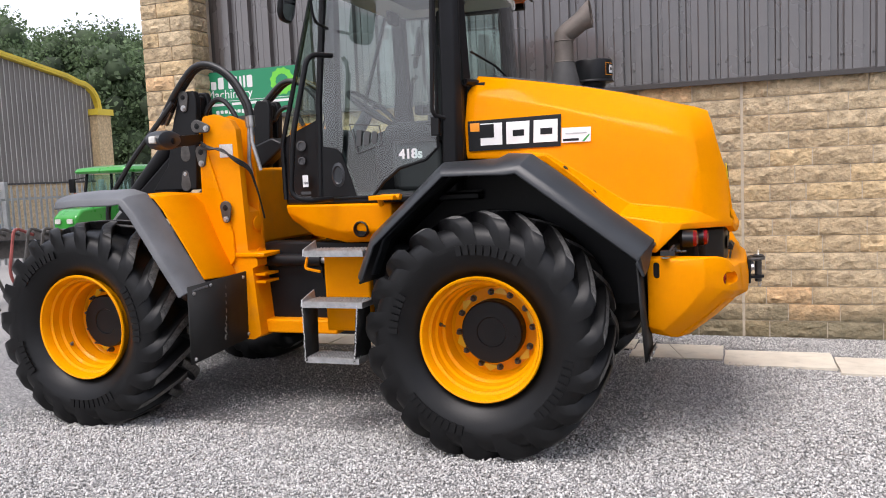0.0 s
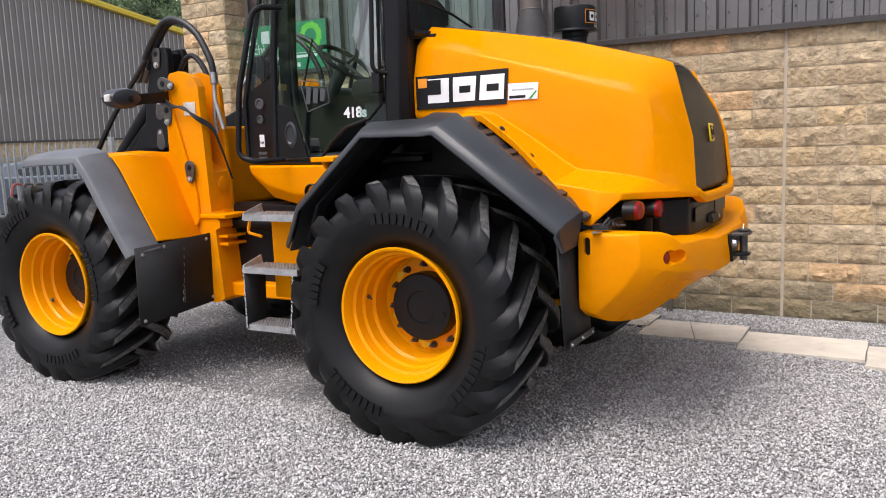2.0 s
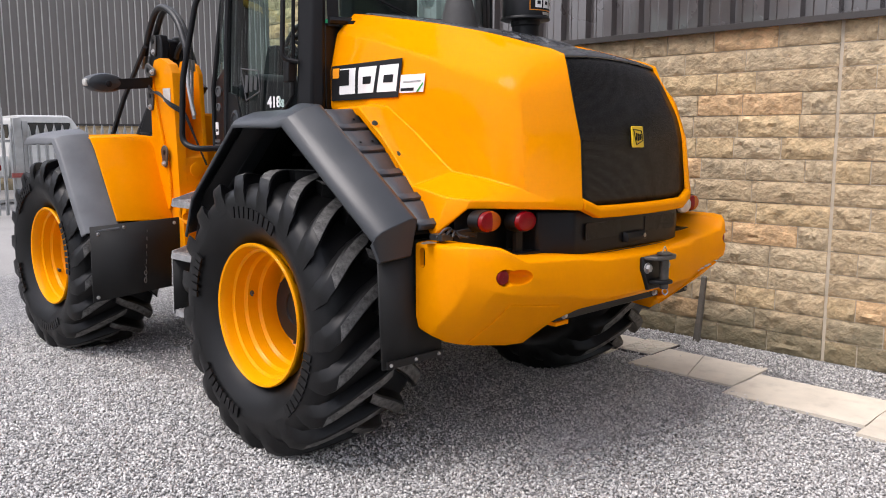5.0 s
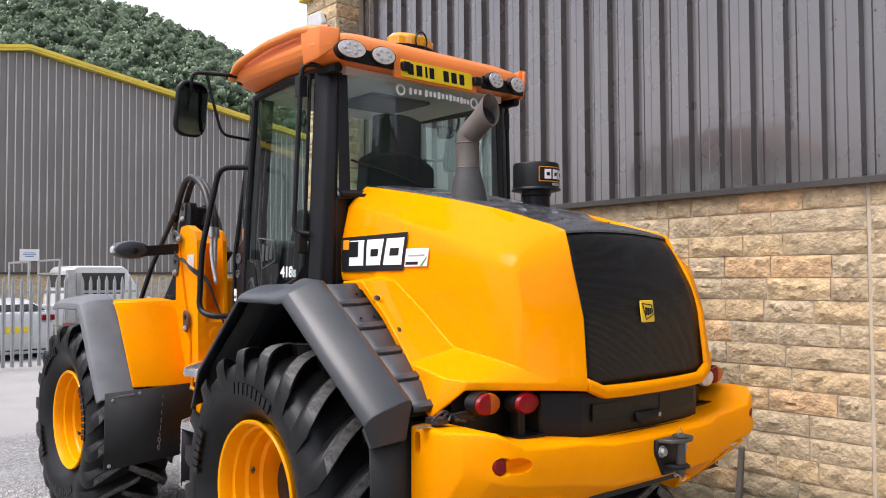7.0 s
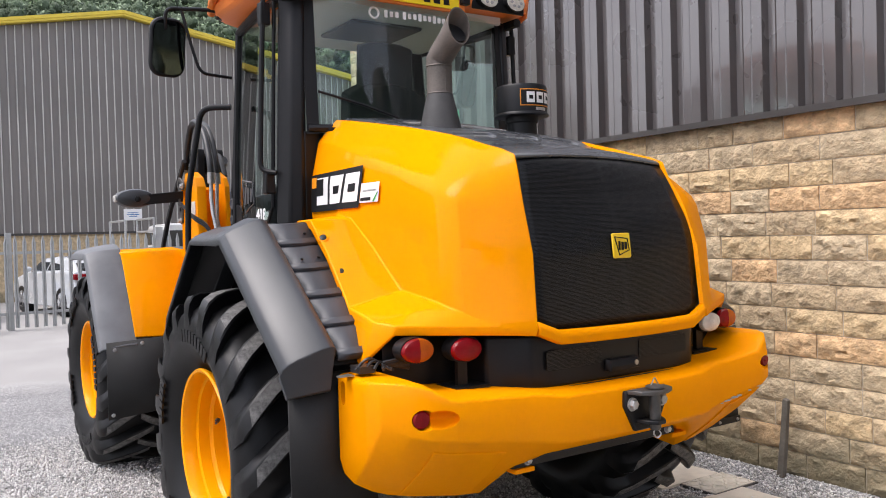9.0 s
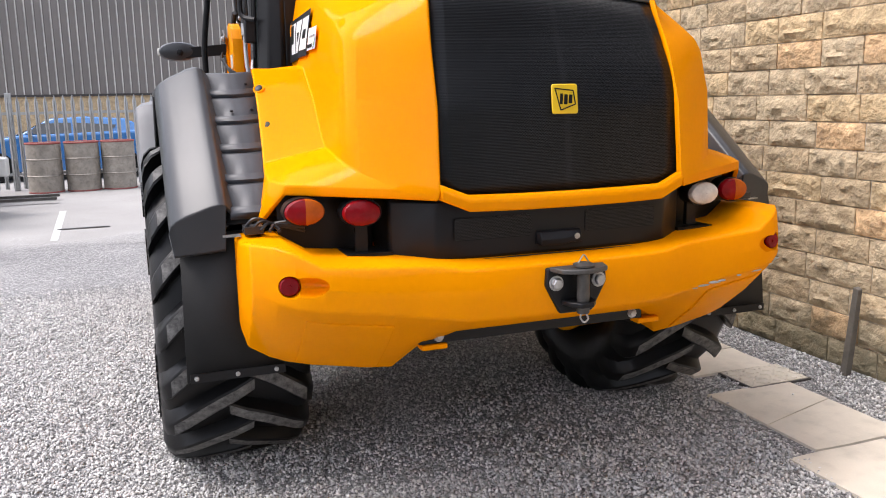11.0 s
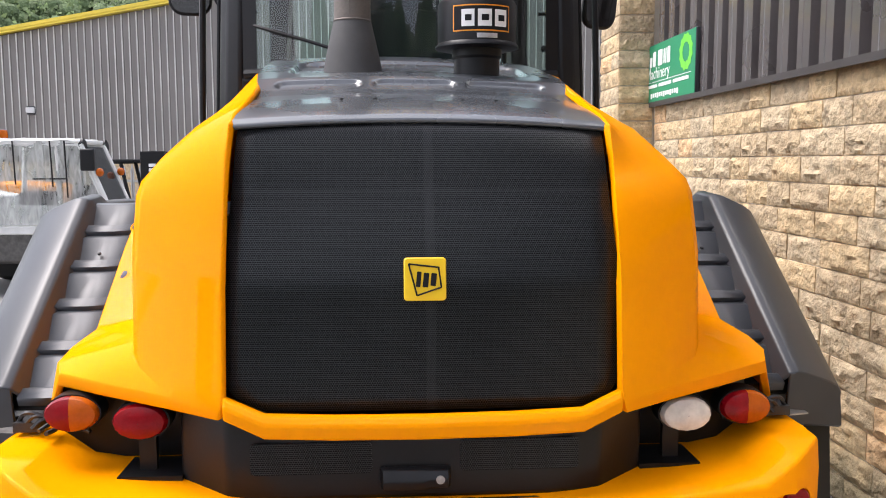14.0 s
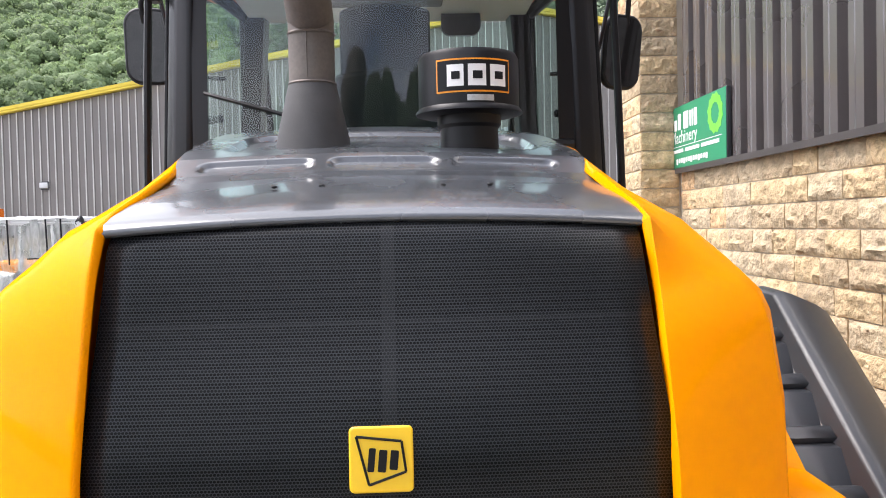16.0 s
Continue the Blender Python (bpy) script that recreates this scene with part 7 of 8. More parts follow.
ICO_F = np.array([(0, 11, 5), (0, 5, 1), (0, 1, 7), (0, 7, 10), (0, 10, 11), (1, 5, 9), (5, 11, 4), (11, 10, 2), (10, 7, 6), (7, 1, 8),
                  (3, 9, 4), (3, 4, 2), (3, 2, 6), (3, 6, 8), (3, 8, 9), (4, 9, 5), (2, 4, 11), (6, 2, 10), (8, 6, 7), (9, 8, 1)])
CHIP = np.array([(1, 0.3, 0), (-1, -0.2, 0.1), (0.2, 1, -0.1), (-0.3, -1, 0), (0.1, 0, 1), (0, 0.2, -1)], float)
CHIP_F = np.array([(0, 2, 4), (2, 1, 4), (1, 3, 4), (3, 0, 4), (2, 0, 5), (1, 2, 5), (3, 1, 5), (0, 3, 5)])


# wooded hills all round the yard
def crest(az):
    """Rise of the hill's crest in degrees, by direction from the yard (0 is -x, 90 is +y)."""
    knots = [(-180, 5), (-140, 4), (-115, 1), (-46, 1), (-40, 13.2), (-30, 15.6), (-10, 15.6), (12, 17.2), (20, 16.6), (27, 14.8), (36, 10.4), (43, 6.4), (50, 5.0), (70, 6), (120, 5), (150, 4.5), (180, 5)]
    return np.interp(az, [k[0] for k in knots], [k[1] for k in knots])


HILL_IN, HILL_OUT = 52.0, 210.0


def hill_z(az, r):
    u = np.clip((r - HILL_IN) / (HILL_OUT - HILL_IN), 0, 1.4)
    return np.tan(np.radians(crest(az))) * HILL_OUT * (0.86 * u + 0.14 * u * u) + 2.0 * np.sin(az * 0.21 + r * 0.05) * u


def make_hill():
    rng = np.random.default_rng(5)
    bm = bmesh.new()
    rings = []
    for r in (HILL_IN - 3, HILL_IN, 80, 110, 140, 170, 200, HILL_OUT, 260):
        ring_ = []
        for k in range(120):
            az = -180 + k * 3
            z = float(hill_z(az, r)) if r < 230 else float(hill_z(az, HILL_OUT)) - 10
            a = radians(az)
            ring_.append((-r * math.cos(a), r * math.sin(a), z - 0.3 if r > HILL_IN else -0.3))
        rings.append(ring_)
    loft(rings, True, bm=bm)
    tagged(part("backdrop_hill", bm, EARTH), "green hillside round the yard", "hill", kind="structure")

    def wood(name, n, az0, az1, r0, r1, leaves, ls, label, tall=(6.5, 12.0), leaf=LEAF, shaded_core=SHADED_CORE, blobs=16):
        az = rng.uniform(az0, az1, n)
        r = r0 + (r1 - r0) * rng.uniform(0, 1, n) ** 0.8
        ht = rng.uniform(*tall, n)
        cx, cy, cz = -r * np.cos(np.radians(az)), r * np.sin(np.radians(az)), hill_z(az, r)
        keep = ~((cx < -12) & (cx > -48) & (np.abs(cy - 3.4) < 24)) & ~((cx > -12) & (cx < 16) & (cy > 0) & (cy < 24))
        cx, cy, cz, ht = cx[keep], cy[keep], cz[keep], ht[keep]
        m = len(cx)
        # each crown is a heap of rounded cores, painted dark as inner shade, each in a shell of leaves
        d = rng.normal(size=(m, blobs, 3))
        d /= np.linalg.norm(d, axis=2, keepdims=True)
        half = np.stack([ht * 0.40, ht * 0.40, ht * 0.44], 1)[:, None, :]
        mid = np.stack([cx, cy, cz + ht * 0.55], 1)[:, None, :] + d * rng.uniform(0.35, 0.80, (m, blobs, 1)) * half
        size = rng.uniform(0.15, 0.27, (m, blobs)) * ht[:, None] * min(1.0, (16 / blobs) ** 0.45)
        per = max(1, leaves // blobs)
        e = rng.normal(size=(m, blobs, per, 3))
        e[..., 2] += 0.35
        e /= np.linalg.norm(e, axis=3, keepdims=True)
        p = mid[:, :, None, :] + e * (size[:, :, None] * rng.uniform(0.55 if blobs > 16 else 0.82, 1.08, (m, blobs, per)))[..., None]
        p = p.reshape(-1, 3)
        s = rng.uniform(ls * 0.6, ls * 1.3, (len(p), 1)) * np.ones((1, 3))
        core = mid.reshape(-1, 3)
        many_solids(name, shaded_core, ICO, ICO_F, rng, core, size.reshape(-1, 1) * rng.uniform(0.70, 0.98, (len(core), 3)) * (0.62 if blobs > 16 else 1.0), 0.17, label, "woodland", flat=False)
        many_solids(name + "_leaves", leaf, LEAF_CO, LEAF_F, rng, p, s, 0.25, label.replace("woodland", "woodland leaves").replace("trees", "tree leaves"), "woodland")

    wood("trees", 36, 39, 56, 56, 96, 6300, 0.165, "leafy green trees standing beyond the shed", (8.5, 14.5), leaf=TREE_LEAF, shaded_core=TREE_SHADED_CORE, blobs=45)
    wood("crest_woodland", 1300, -12, 38, 138, 212, 84, 0.34, "dense green woodland along the crest of the hill", (3.2, 6.2), leaf=HAZY_CREST_LEAF, shaded_core=CREST_SHADED_CORE, blobs=7)
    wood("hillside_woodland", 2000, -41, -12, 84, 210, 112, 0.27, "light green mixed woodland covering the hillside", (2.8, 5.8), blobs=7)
    wood("tall_trees", 60, 160, 214, 56, 74, 112, 0.50, "tall dark trees standing across the yard", (11.0, 20.0), leaf=TREE_LEAF, shaded_core=TREE_SHADED_CORE)
    wood("distant_woodland", 320, 60, 240, 60, 210, 32, 1.0, "dense green woodland on the hills round the yard")


make_hill()


# palisade fence
FX = -12.8
fence = thing("palisade_fence", "galvanised steel palisade fence with pointed pales", "fence", (FX, 0, 0))
pale = finish("pale", loft([[(0.0, -0.034, z), (0.012, -0.020, z), (0.012, -0.008, z), (0.0, 0.0, z), (0.012, 0.008, z), (0.012, 0.020, z), (0.0, 0.034, z)] for z in (0.04, 1.56)] + [[(0.004, -0.006, 1.68), (0.006, -0.004, 1.68), (0.008, -0.002, 1.68), (0.004, 0.0, 1.69), (0.008, 0.002, 1.68), (0.006, 0.004, 1.68), (0.004, 0.006, 1.68)]]), FENCE, False)
rng = random.Random(21)
for k in range(172):
    share("pale", pale, fence, pose(0.03, -8.8 + k * 0.15, rng.uniform(-0.012, 0.012), 0, 0, rng.uniform(-3, 3)))
for z in (0.30, 1.38):
    part("rail", prism_xz([(0.0, z - 0.025), (0.028, z - 0.025), (0.028, z - 0.018), (0.007, z - 0.018), (0.007, z + 0.025), (0.0, z + 0.025)], -9.0, 17.2), FENCE, fence, smooth=False)
for k in range(10):
    part("post", box(-0.10, 0.0, -8.9 + k * 2.75 - 0.05, -8.9 + k * 2.75 + 0.05, 0, 1.74), FENCE, fence, bevel=0.006)
gate = part("gate_post", box(-0.09, 0.05, 1.88, 2.02, 0, 1.80), FENCE, fence, "square gate post with a slide bolt", bevel=0.008)
part("slide_bolt", box(0.05, 0.10, 1.80, 2.05, 0.72, 0.80), DRUM_RED, gate)


# steel drums beside the fence
def drum(x, y, lean):
    d = thing("steel_drum", "weathered grey steel drum with a faded red rim", "drum", (x, y, 0), group="drums by the fence")
    d.rotation_euler = (0, 0, lean)
    r = 0.285
    part("shell", lathe([(r, 0.01), (r, 0.28), (r + 0.012, 0.295), (r, 0.31), (r, 0.57), (r + 0.012, 0.585), (r, 0.60), (r, 0.86), (r - 0.02, 0.862), (0.001, 0.858)], None, 28), DRUM, d)
    part("rim", lathe([(r + 0.004, 0.845), (r + 0.012, 0.86), (r + 0.004, 0.878), (r - 0.012, 0.872), (r - 0.012, 0.85)], None, 28, caps=False), DRUM_RED, d, "faded red rim")
    part("rim", lathe([(r + 0.004, 0.0), (r + 0.010, 0.012), (r + 0.002, 0.026)], None, 28, caps=False), DRUM_RED, d)
    part("bung", lathe([(0.03, 0.858), (0.03, 0.868), (0.001, 0.868)], Matrix.Translation((0.17, 0.05, 0)), 12), DARK_STEEL, d)


for x, y, q in ((-12.35, -2.25, 0.3), (-12.4, -1.65, 1.9), (-12.3, -2.87, 4.0)):
    drum(x, y, q)


# parked cars
def car(name, label, paint, at, yaw, length, width, height, hatch=True):
    c = thing(name, label, "car", at)
    c.rotation_euler = (0, 0, radians(yaw))
    L, H, W = length / 2, height, width / 2
    low = [(L, 0.62), (L - 0.02, 0.40), (L - 0.10, 0.20), (-L + 0.10, 0.20), (-L, 0.42), (-L + 0.02, 0.66), (-L + 0.30, 0.76), (-L * 0.45, 0.90), (L - 0.45, 0.95), (L - 0.10, 0.92)]
    rings = []
    for y, k, dz in ((-W, 0.94, 0.0), (-W + 0.05, 1.0, 0.03), (0, 1.02, 0.05), (W - 0.05, 1.0, 0.03), (W, 0.94, 0.0)):
        rings.append([(x * k, y, 0.2 + (z - 0.2) * (1 if z > 0.3 else 1) + (dz if z > 0.7 else 0)) for x, z in low])
    part("body", loft(rings, True, True), paint, c, bevel=0.03, segs=3)
    top = [(-L * 0.45, 0.90), (-L * 0.12, H - 0.03), (L * 0.25, H), (L * 0.66, H - 0.06), (L - 0.12, 0.95)] if hatch else [(-L * 0.5, 0.9), (-L * 0.2, H - 0.02), (L * 0.1, H), (L * 0.35, H - 0.05), (L * 0.4, 0.95)]
    cab_ = loft([[(x, s * (W - 0.05 - 0.26 * max(0, z - 0.9) / (H - 0.9) * 0.7), z) for x, z in top] for s in (-1, 1)], True, True)
    part("cabin", cab_, paint, c, bevel=0.04, segs=3)
    for s in (-1, 1):
        def side_y(z):
            return s * (W - 0.05 - 0.182 * max(0, z - 0.9) / (H - 0.9) + 0.012)
        for a, b in ((-0.30, 0.10), (0.14, 0.50)):
            x0, x1 = a * L, b * L
            z0, z1 = 0.95, H - 0.12
            pts = [(x0 - (0.10 if a < 0 else 0), z0), (x1, z0), (x1 + (0.12 if b > 0.3 else 0), z1 - (0.06 if b > 0.3 else 0)), (x0 + (0.16 if a < 0 else 0), z1)]
            part("side_window", poly_prism(bmesh.new(), [(x, side_y(z), z) for x, z in pts], (0, s * 0.004, 0)), CAR_GLASS, c, smooth=False)
        for wx in (-L * 0.64, L * 0.62):
            wm = pose(wx, s * (W - 0.09), 0.31, 90 if s < 0 else -90)
            t = part("wheel", lathe([(0.19, 0.075), (0.20, 0.10), (0.28, 0.10), (0.31, 0.075), (0.31, -0.10)], wm, 28), RUBBER, c)
            part("rim", lathe([(0.195, 0.07), (0.19, 0.085), (0.17, 0.06), (0.06, 0.075), (0.001, 0.08)], wm, 28), BLACK, t)
            for q in range(5):
                part("spoke", poly_prism(bmesh.new(), [wm @ Matrix.Rotation(q * 2 * math.pi / 5, 4, "Z") @ Vector(p) for p in ((0.03, -0.03, 0.085), (0.19, -0.018, 0.085), (0.19, 0.018, 0.085), (0.03, 0.03, 0.085))], wm.to_3x3() @ Vector((0, 0, 0.012))), ALLOY, t)
        part("tail_lamp", box(L * 0.99 - 0.10, L * 0.99 + 0.03, min(s * (W - 0.28), s * (W - 0.02)), max(s * (W - 0.28), s * (W - 0.02)), 0.78, 0.90), RED_LENS, c, bevel=0.02)
        part("head_lamp", box(-L * 0.99 - 0.01, -L * 0.99 + 0.10, min(s * (W - 0.36), s * (W - 0.06)), max(s * (W - 0.36), s * (W - 0.06)), 0.60, 0.70), CLEAR_LENS, c, bevel=0.02)
        part("door_mirror", ellipsoid((-L * 0.30, s * (W + 0.06), 0.98), (0.05, 0.09, 0.06), 12, 8), paint, c)
    wsc = [(-L * 0.45 + 0.02, 0.93), (-L * 0.14, H - 0.06)]
    part("windscreen", loft([[(wsc[0][0] - 0.015, y * (W - 0.12), wsc[0][1] + 0.01), (wsc[1][0] - 0.015, y * (W - 0.26), wsc[1][1])] for y in (-1, 0, 1)]), CAR_GLASS, c, smooth=False, solid=0.004)
    if hatch:
        part("rear_window", loft([[(L - 0.12 + 0.012, y * (W - 0.16), 0.99), (L * 0.68 + 0.014, y * (W - 0.26), H - 0.10)] for y in (-1, 0, 1)]), CAR_GLASS, c, smooth=False, solid=0.004)
    part("plate", box(L * 1.01, L * 1.01 + 0.02, -0.26, 0.26, 0.56, 0.67), PLATE_YELLOW, c)
    return c


car("blue_car", "bright blue small hatchback parked behind the fence", BLUE_CAR, (-15.6, -2.75, 0), 90, 3.75, 1.65, 1.28)
car("pale_car", "pale silver small hatchback parked behind the fence", WHITE_CAR, (-16.2, 1.05, 0), 12, 3.6, 1.62, 1.25)
car("silver_car", "dark silver hatchback parked behind the fence", SILVER_CAR, (-15.4, 7.6, 0), -90, 3.8, 1.66, 1.30)


def pickup(at):
    p = thing("pickup_truck", "white pickup truck with a ladder rack behind the fence", "truck", at)
    part("cab", loft([[(y, x, z) for x, z in ((0.0, 0.55), (-0.02, 1.15), (0.14, 1.84), (0.24, 1.92), (1.25, 1.92), (1.36, 1.84), (1.75, 1.22), (2.5, 1.10), (2.6, 0.5))] for y in (-0.82, -0.78, 0.78, 0.82)], True, True), WHITE_PAINT, p, bevel=0.05, segs=3)
    for x0, x1 in ((0.22, 1.30),):
        part("side_window", box(0.815, 0.83, x0, x1, 1.28, 1.76), CAR_GLASS, p, bevel=0.004)
    part("rear_window", box(-0.62, 0.62, 0.045, 0.06, 1.30, 1.72), CAR_GLASS, p)
    part("bed", box(-0.85, 0.85, -1.75, -0.05, 0.60, 1.05), WHITE_PAINT, p, bevel=0.02)
    for x in (-0.8, 0.8):
        part("rack_post", tube([(x, -0.12, 1.05), (x, -0.12, 2.05)], 0.025, 8), GALV, p)
        part("rack_post", tube([(x, -0.75, 1.05), (x, -0.75, 2.0)], 0.025, 8), GALV, p)
    for y, z in ((-0.12, 2.05), (-0.75, 2.0), (-0.12, 1.75)):
        part("rack_bar", tube([(-0.8, y, z), (0.8, y, z)], 0.025, 8), GALV, p)
    for y in (-1.05, 1.95):
        for x in (-0.80, 0.80):
            t = part("wheel", lathe([(0.2, -0.1), (0.33, -0.1), (0.35, -0.06), (0.35, 0.06), (0.33, 0.1), (0.2, 0.1)], pose(x, y, 0.35, 0, 90), 24), RUBBER, p)
            part("rim", lathe([(0.2, 0.08), (0.1, 0.09), (0.001, 0.09)], pose(x, y, 0.35, 0, 90 if x > 0 else -90), 20), ALLOY, t)


pickup((-16.6, 2.75, 0))


# compact telehandler with a sheeted cab, nose towards +y
def telehandler():
    t = thing("telehandler", "white compact telehandler, cab sheeted in clear plastic film", "telehandler", (-8.6, -4.6, 0))
    body = part("chassis", box(-0.85, 0.85, -1.55, 1.15, 0.42, 0.86), DARK_STEEL, t, "dark chassis", bevel=0.05)
    part("engine_cover", loft([[(x, y, z) for y, z in ((-1.6, 0.7), (-1.55, 1.15), (-0.62, 1.30), (-0.55, 0.8))] for x in (-0.75, -0.7, 0.85, 0.9)], True, True), WHITE_PAINT, t, "white engine cover", bevel=0.05, segs=3)
    cabm = part("cab_frame", box(0.05, 0.88, -0.55, 0.95, 0.80, 0.92), WHITE_PAINT, t, "white cab frame", bevel=0.02)
    pts = [[(-0.50, 0.9), (-0.42, 1.97)], [(0.32, 0.9), (0.30, 1.97)], [(0.98, 0.9), (0.58, 1.95)]]
    for x in (0.08, 0.86):
        for (y0, z0), (y1, z1) in pts:
            part("cab_post", tube([(x, y0, z0), (x, y1, z1)], 0.035, 8), WHITE_PAINT, t)
        part("roof_side", tube([(x, -0.42, 1.97), (x, 0.60, 1.95)], 0.04, 8), WHITE_PAINT, t)
        part("door_panel", box(x - 0.01, x + 0.01, -0.46, 0.30, 0.92, 1.18), WHITE_PAINT, t, bevel=0.004)
    part("roof", box(0.04, 0.90, -0.44, 0.62, 1.96, 2.02), WHITE_PAINT, t, bevel=0.02)
    door = part("cab_door", box(0.84, 0.90, -1.02, -0.50, 0.85, 1.93), WHITE_PAINT, t, "white cab door with a dark window", bevel=0.03, segs=3)
    part("window", box(0.895, 0.906, -0.95, -0.58, 1.12, 1.80), CAR_GLASS, door, bevel=0.003)
    def crease(y, z, k):
        return 0.020 * noise.noise((y * 5 + k, z * 2.2, k)) + 0.012 * noise.noise((y * 15, z * 6 + k, k))
    for x, out in ((0.10, -1), (0.86, 1)):
        rows = []
        for k in range(34):
            u = k / 33
            col = []
            for q in range(15):
                v = q / 14
                y = -0.50 + u * (1.46 - 0.42 * v)
                z = 0.93 + 1.08 * v + 0.012 * math.sin(9 * u) * v
                col.append((x + out * (0.05 - 0.02 * v + crease(y, z, out)), y, z))
            rows.append(col)
        part("film_side", loft(rows), FILM, t, "cloudy creased plastic film")
    part("film_roof", loft([[(0.03 + 0.90 * q / 8, -0.52 + 1.08 * k / 16, 2.035 + 0.022 * noise.noise((q * 0.7, k * 0.6, 2)) - 0.03 * (abs(q - 4) == 4)) for q in range(9)] for k in range(17)]), FILM, t, "cloudy creased plastic film")
    part("windscreen", poly_prism(bmesh.new(), [(0.10, 1.02, 0.95), (0.86, 1.02, 0.95), (0.84, 0.62, 1.93), (0.12, 0.62, 1.93)], (0, 0.006, 0)), CAR_GLASS, t, "dark slanting windscreen", smooth=False)
    for x in (0.07, 0.90):
        part("screen_edge", tube([(x, 1.03, 0.92), (x, 0.62, 1.96)], 0.028, 8), WHITE_PAINT, t)
        part("indicator", ellipsoid((x, 0.84, 1.60), (0.05, 0.05, 0.055), 14, 8), AMBER_LENS, t, "amber side lamp")
        part("work_lamp", lathe([(0.055, 0), (0.075, 0.04), (0.075, 0.07), (0.001, 0.075)], pose(x - 0.06, 0.58, 1.95, -80, 0, 0), 18), BLACK, t, "black work lamp")
    for y, z in ((-0.22, 1.45), (0.24, 1.42), (0.42, 1.28)):
        part("strap", tube([(0.925, y, 2.0), (0.93, y + 0.01, (z + 2) / 2), (0.925, y + 0.015, z)], 0.010, 6), BLACK, t)
    part("grab_bar", tube([(0.90, 0.0, 1.52), (0.90, 0.42, 1.52)], 0.010, 6), BLACK, t)
    part("seat", box(0.30, 0.65, -0.32, 0.10, 0.92, 1.35), SEAT, t, bevel=0.06, segs=3)
    part("steering_wheel", tube([(0.47 + 0.16 * math.cos(a), 0.42 + 0.10 * math.sin(a), 1.32 + 0.10 * math.sin(a)) for a in [2 * math.pi * k / 20 for k in range(21)]], 0.015, 6), SEAT, t)
    part("beacon", lathe([(0.06, 0), (0.065, 0.05), (0.055, 0.11), (0.001, 0.12)], Matrix.Translation((0.5, -0.52, 2.04)), 16), AMBER_LENS, t, "amber beacon")
    part("beacon_base", box(0.42, 0.58, -0.6, -0.40, 1.98, 2.04), WHITE_PAINT, t)
    part("mirror", box(0.92, 0.98, 0.62, 0.80, 1.62, 1.90), BLACK, t, bevel=0.02)
    part("boom", loft([[(x, y, z) for y, z in ((-1.5, 1.42), (-1.5, 1.14), (1.6, 0.55), (1.6, 0.80))] for x in (-0.55, -0.25)], True, True), WHITE_PAINT, t, "white telescopic boom", bevel=0.02)
    for y in (-1.05, 0.95):
        for x in (-0.82, 0.82):
            w = part("wheel", lathe([(0.22, -0.13), (0.36, -0.15), (0.42, -0.11), (0.42, 0.11), (0.36, 0.15), (0.22, 0.13)], pose(x, y, 0.42, 0, 90), 28), RUBBER, t)
            part("rim", lathe([(0.22, 0.12), (0.18, 0.06), (0.09, 0.06), (0.09, 0.14), (0.001, 0.14)], pose(x, y, 0.42, 0, 90 if x > 0 else -90), 24), ALLOY, w)
    part("mudguard", loft([[(x, 0.95 + 0.50 * math.cos(a), 0.45 + 0.50 * math.sin(a)) for a in [0.2 + 0.28 * k for k in range(9)]] for x in (0.66, 0.98)]), WHITE_PAINT, t, solid=0.015)


telehandler()


# forklift: dark mast towards the yard
def forklift():
    f = thing("forklift_truck", "dark green forklift truck with a tall black mast", "forklift", (-10.6, -4.4, 0))
    part("body", loft([[(x, y, z) for y, z in ((-1.3, 0.25), (-1.35, 0.85), (-0.6, 1.0), (0.2, 0.62), (0.3, 0.25))] for x in (-0.45, -0.4, 0.4, 0.45)], True, True), DARK_GREEN, f, bevel=0.04, segs=3)
    for x in (-0.38, 0.38):
        part("mast_rail", prism_xy([(x - 0.05, 0.42), (x + 0.05, 0.42), (x + 0.05, 0.80), (x - 0.05, 0.80)], 0.10, 1.90), BLACK, f, "black mast channel with a plain white bar", bevel=0.006)
        part("roof_post", tube([(x, -0.95, 0.95), (x, -0.75, 1.72), (x, 0.30, 1.74)], 0.03, 8), BLACK, f)
        part("front_post", tube([(x, 0.30, 0.7), (x, 0.10, 1.74)], 0.03, 8), BLACK, f)
        for y in (-0.95, 0.30):
            w = part("wheel", lathe([(0.14, -0.09), (0.25, -0.09), (0.27, -0.06), (0.27, 0.06), (0.25, 0.09), (0.14, 0.09)], pose(x * 1.15, y, 0.27, 0, 90), 24), RUBBER, f)
            part("rim", lathe([(0.14, 0.07), (0.06, 0.09), (0.001, 0.09)], pose(x * 1.15, y, 0.27, 0, 90 if x > 0 else -90), 20), GALV, w)
    for z in (0.4, 1.1, 1.86):
        part("mast_cross", box(-0.38, 0.38, 0.55, 0.62, z - 0.05, z + 0.05), BLACK, f)
    part("roof_guard", box(-0.42, 0.42, -0.78, 0.32, 1.73, 1.77), BLACK, f, bevel=0.01)
    for k in range(9):
        part("name_bar", box(0.431, 0.436, 0.55, 0.66, 1.08 + 0.072 * k, 1.13 + 0.072 * k), WHITE, f)
    part("name_bar", box(0.431, 0.436, 0.52, 0.66, 0.90, 0.98), WHITE, f)
    part("beacon", lathe([(0.045, 0), (0.05, 0.04), (0.04, 0.09), (0.001, 0.10)], Matrix.Translation((0.1, -0.5, 1.77)), 14), AMBER_LENS, f, "amber beacon")
    part("seat", box(-0.22, 0.22, -0.75, -0.30, 0.95, 1.35), SEAT, f, bevel=0.06)
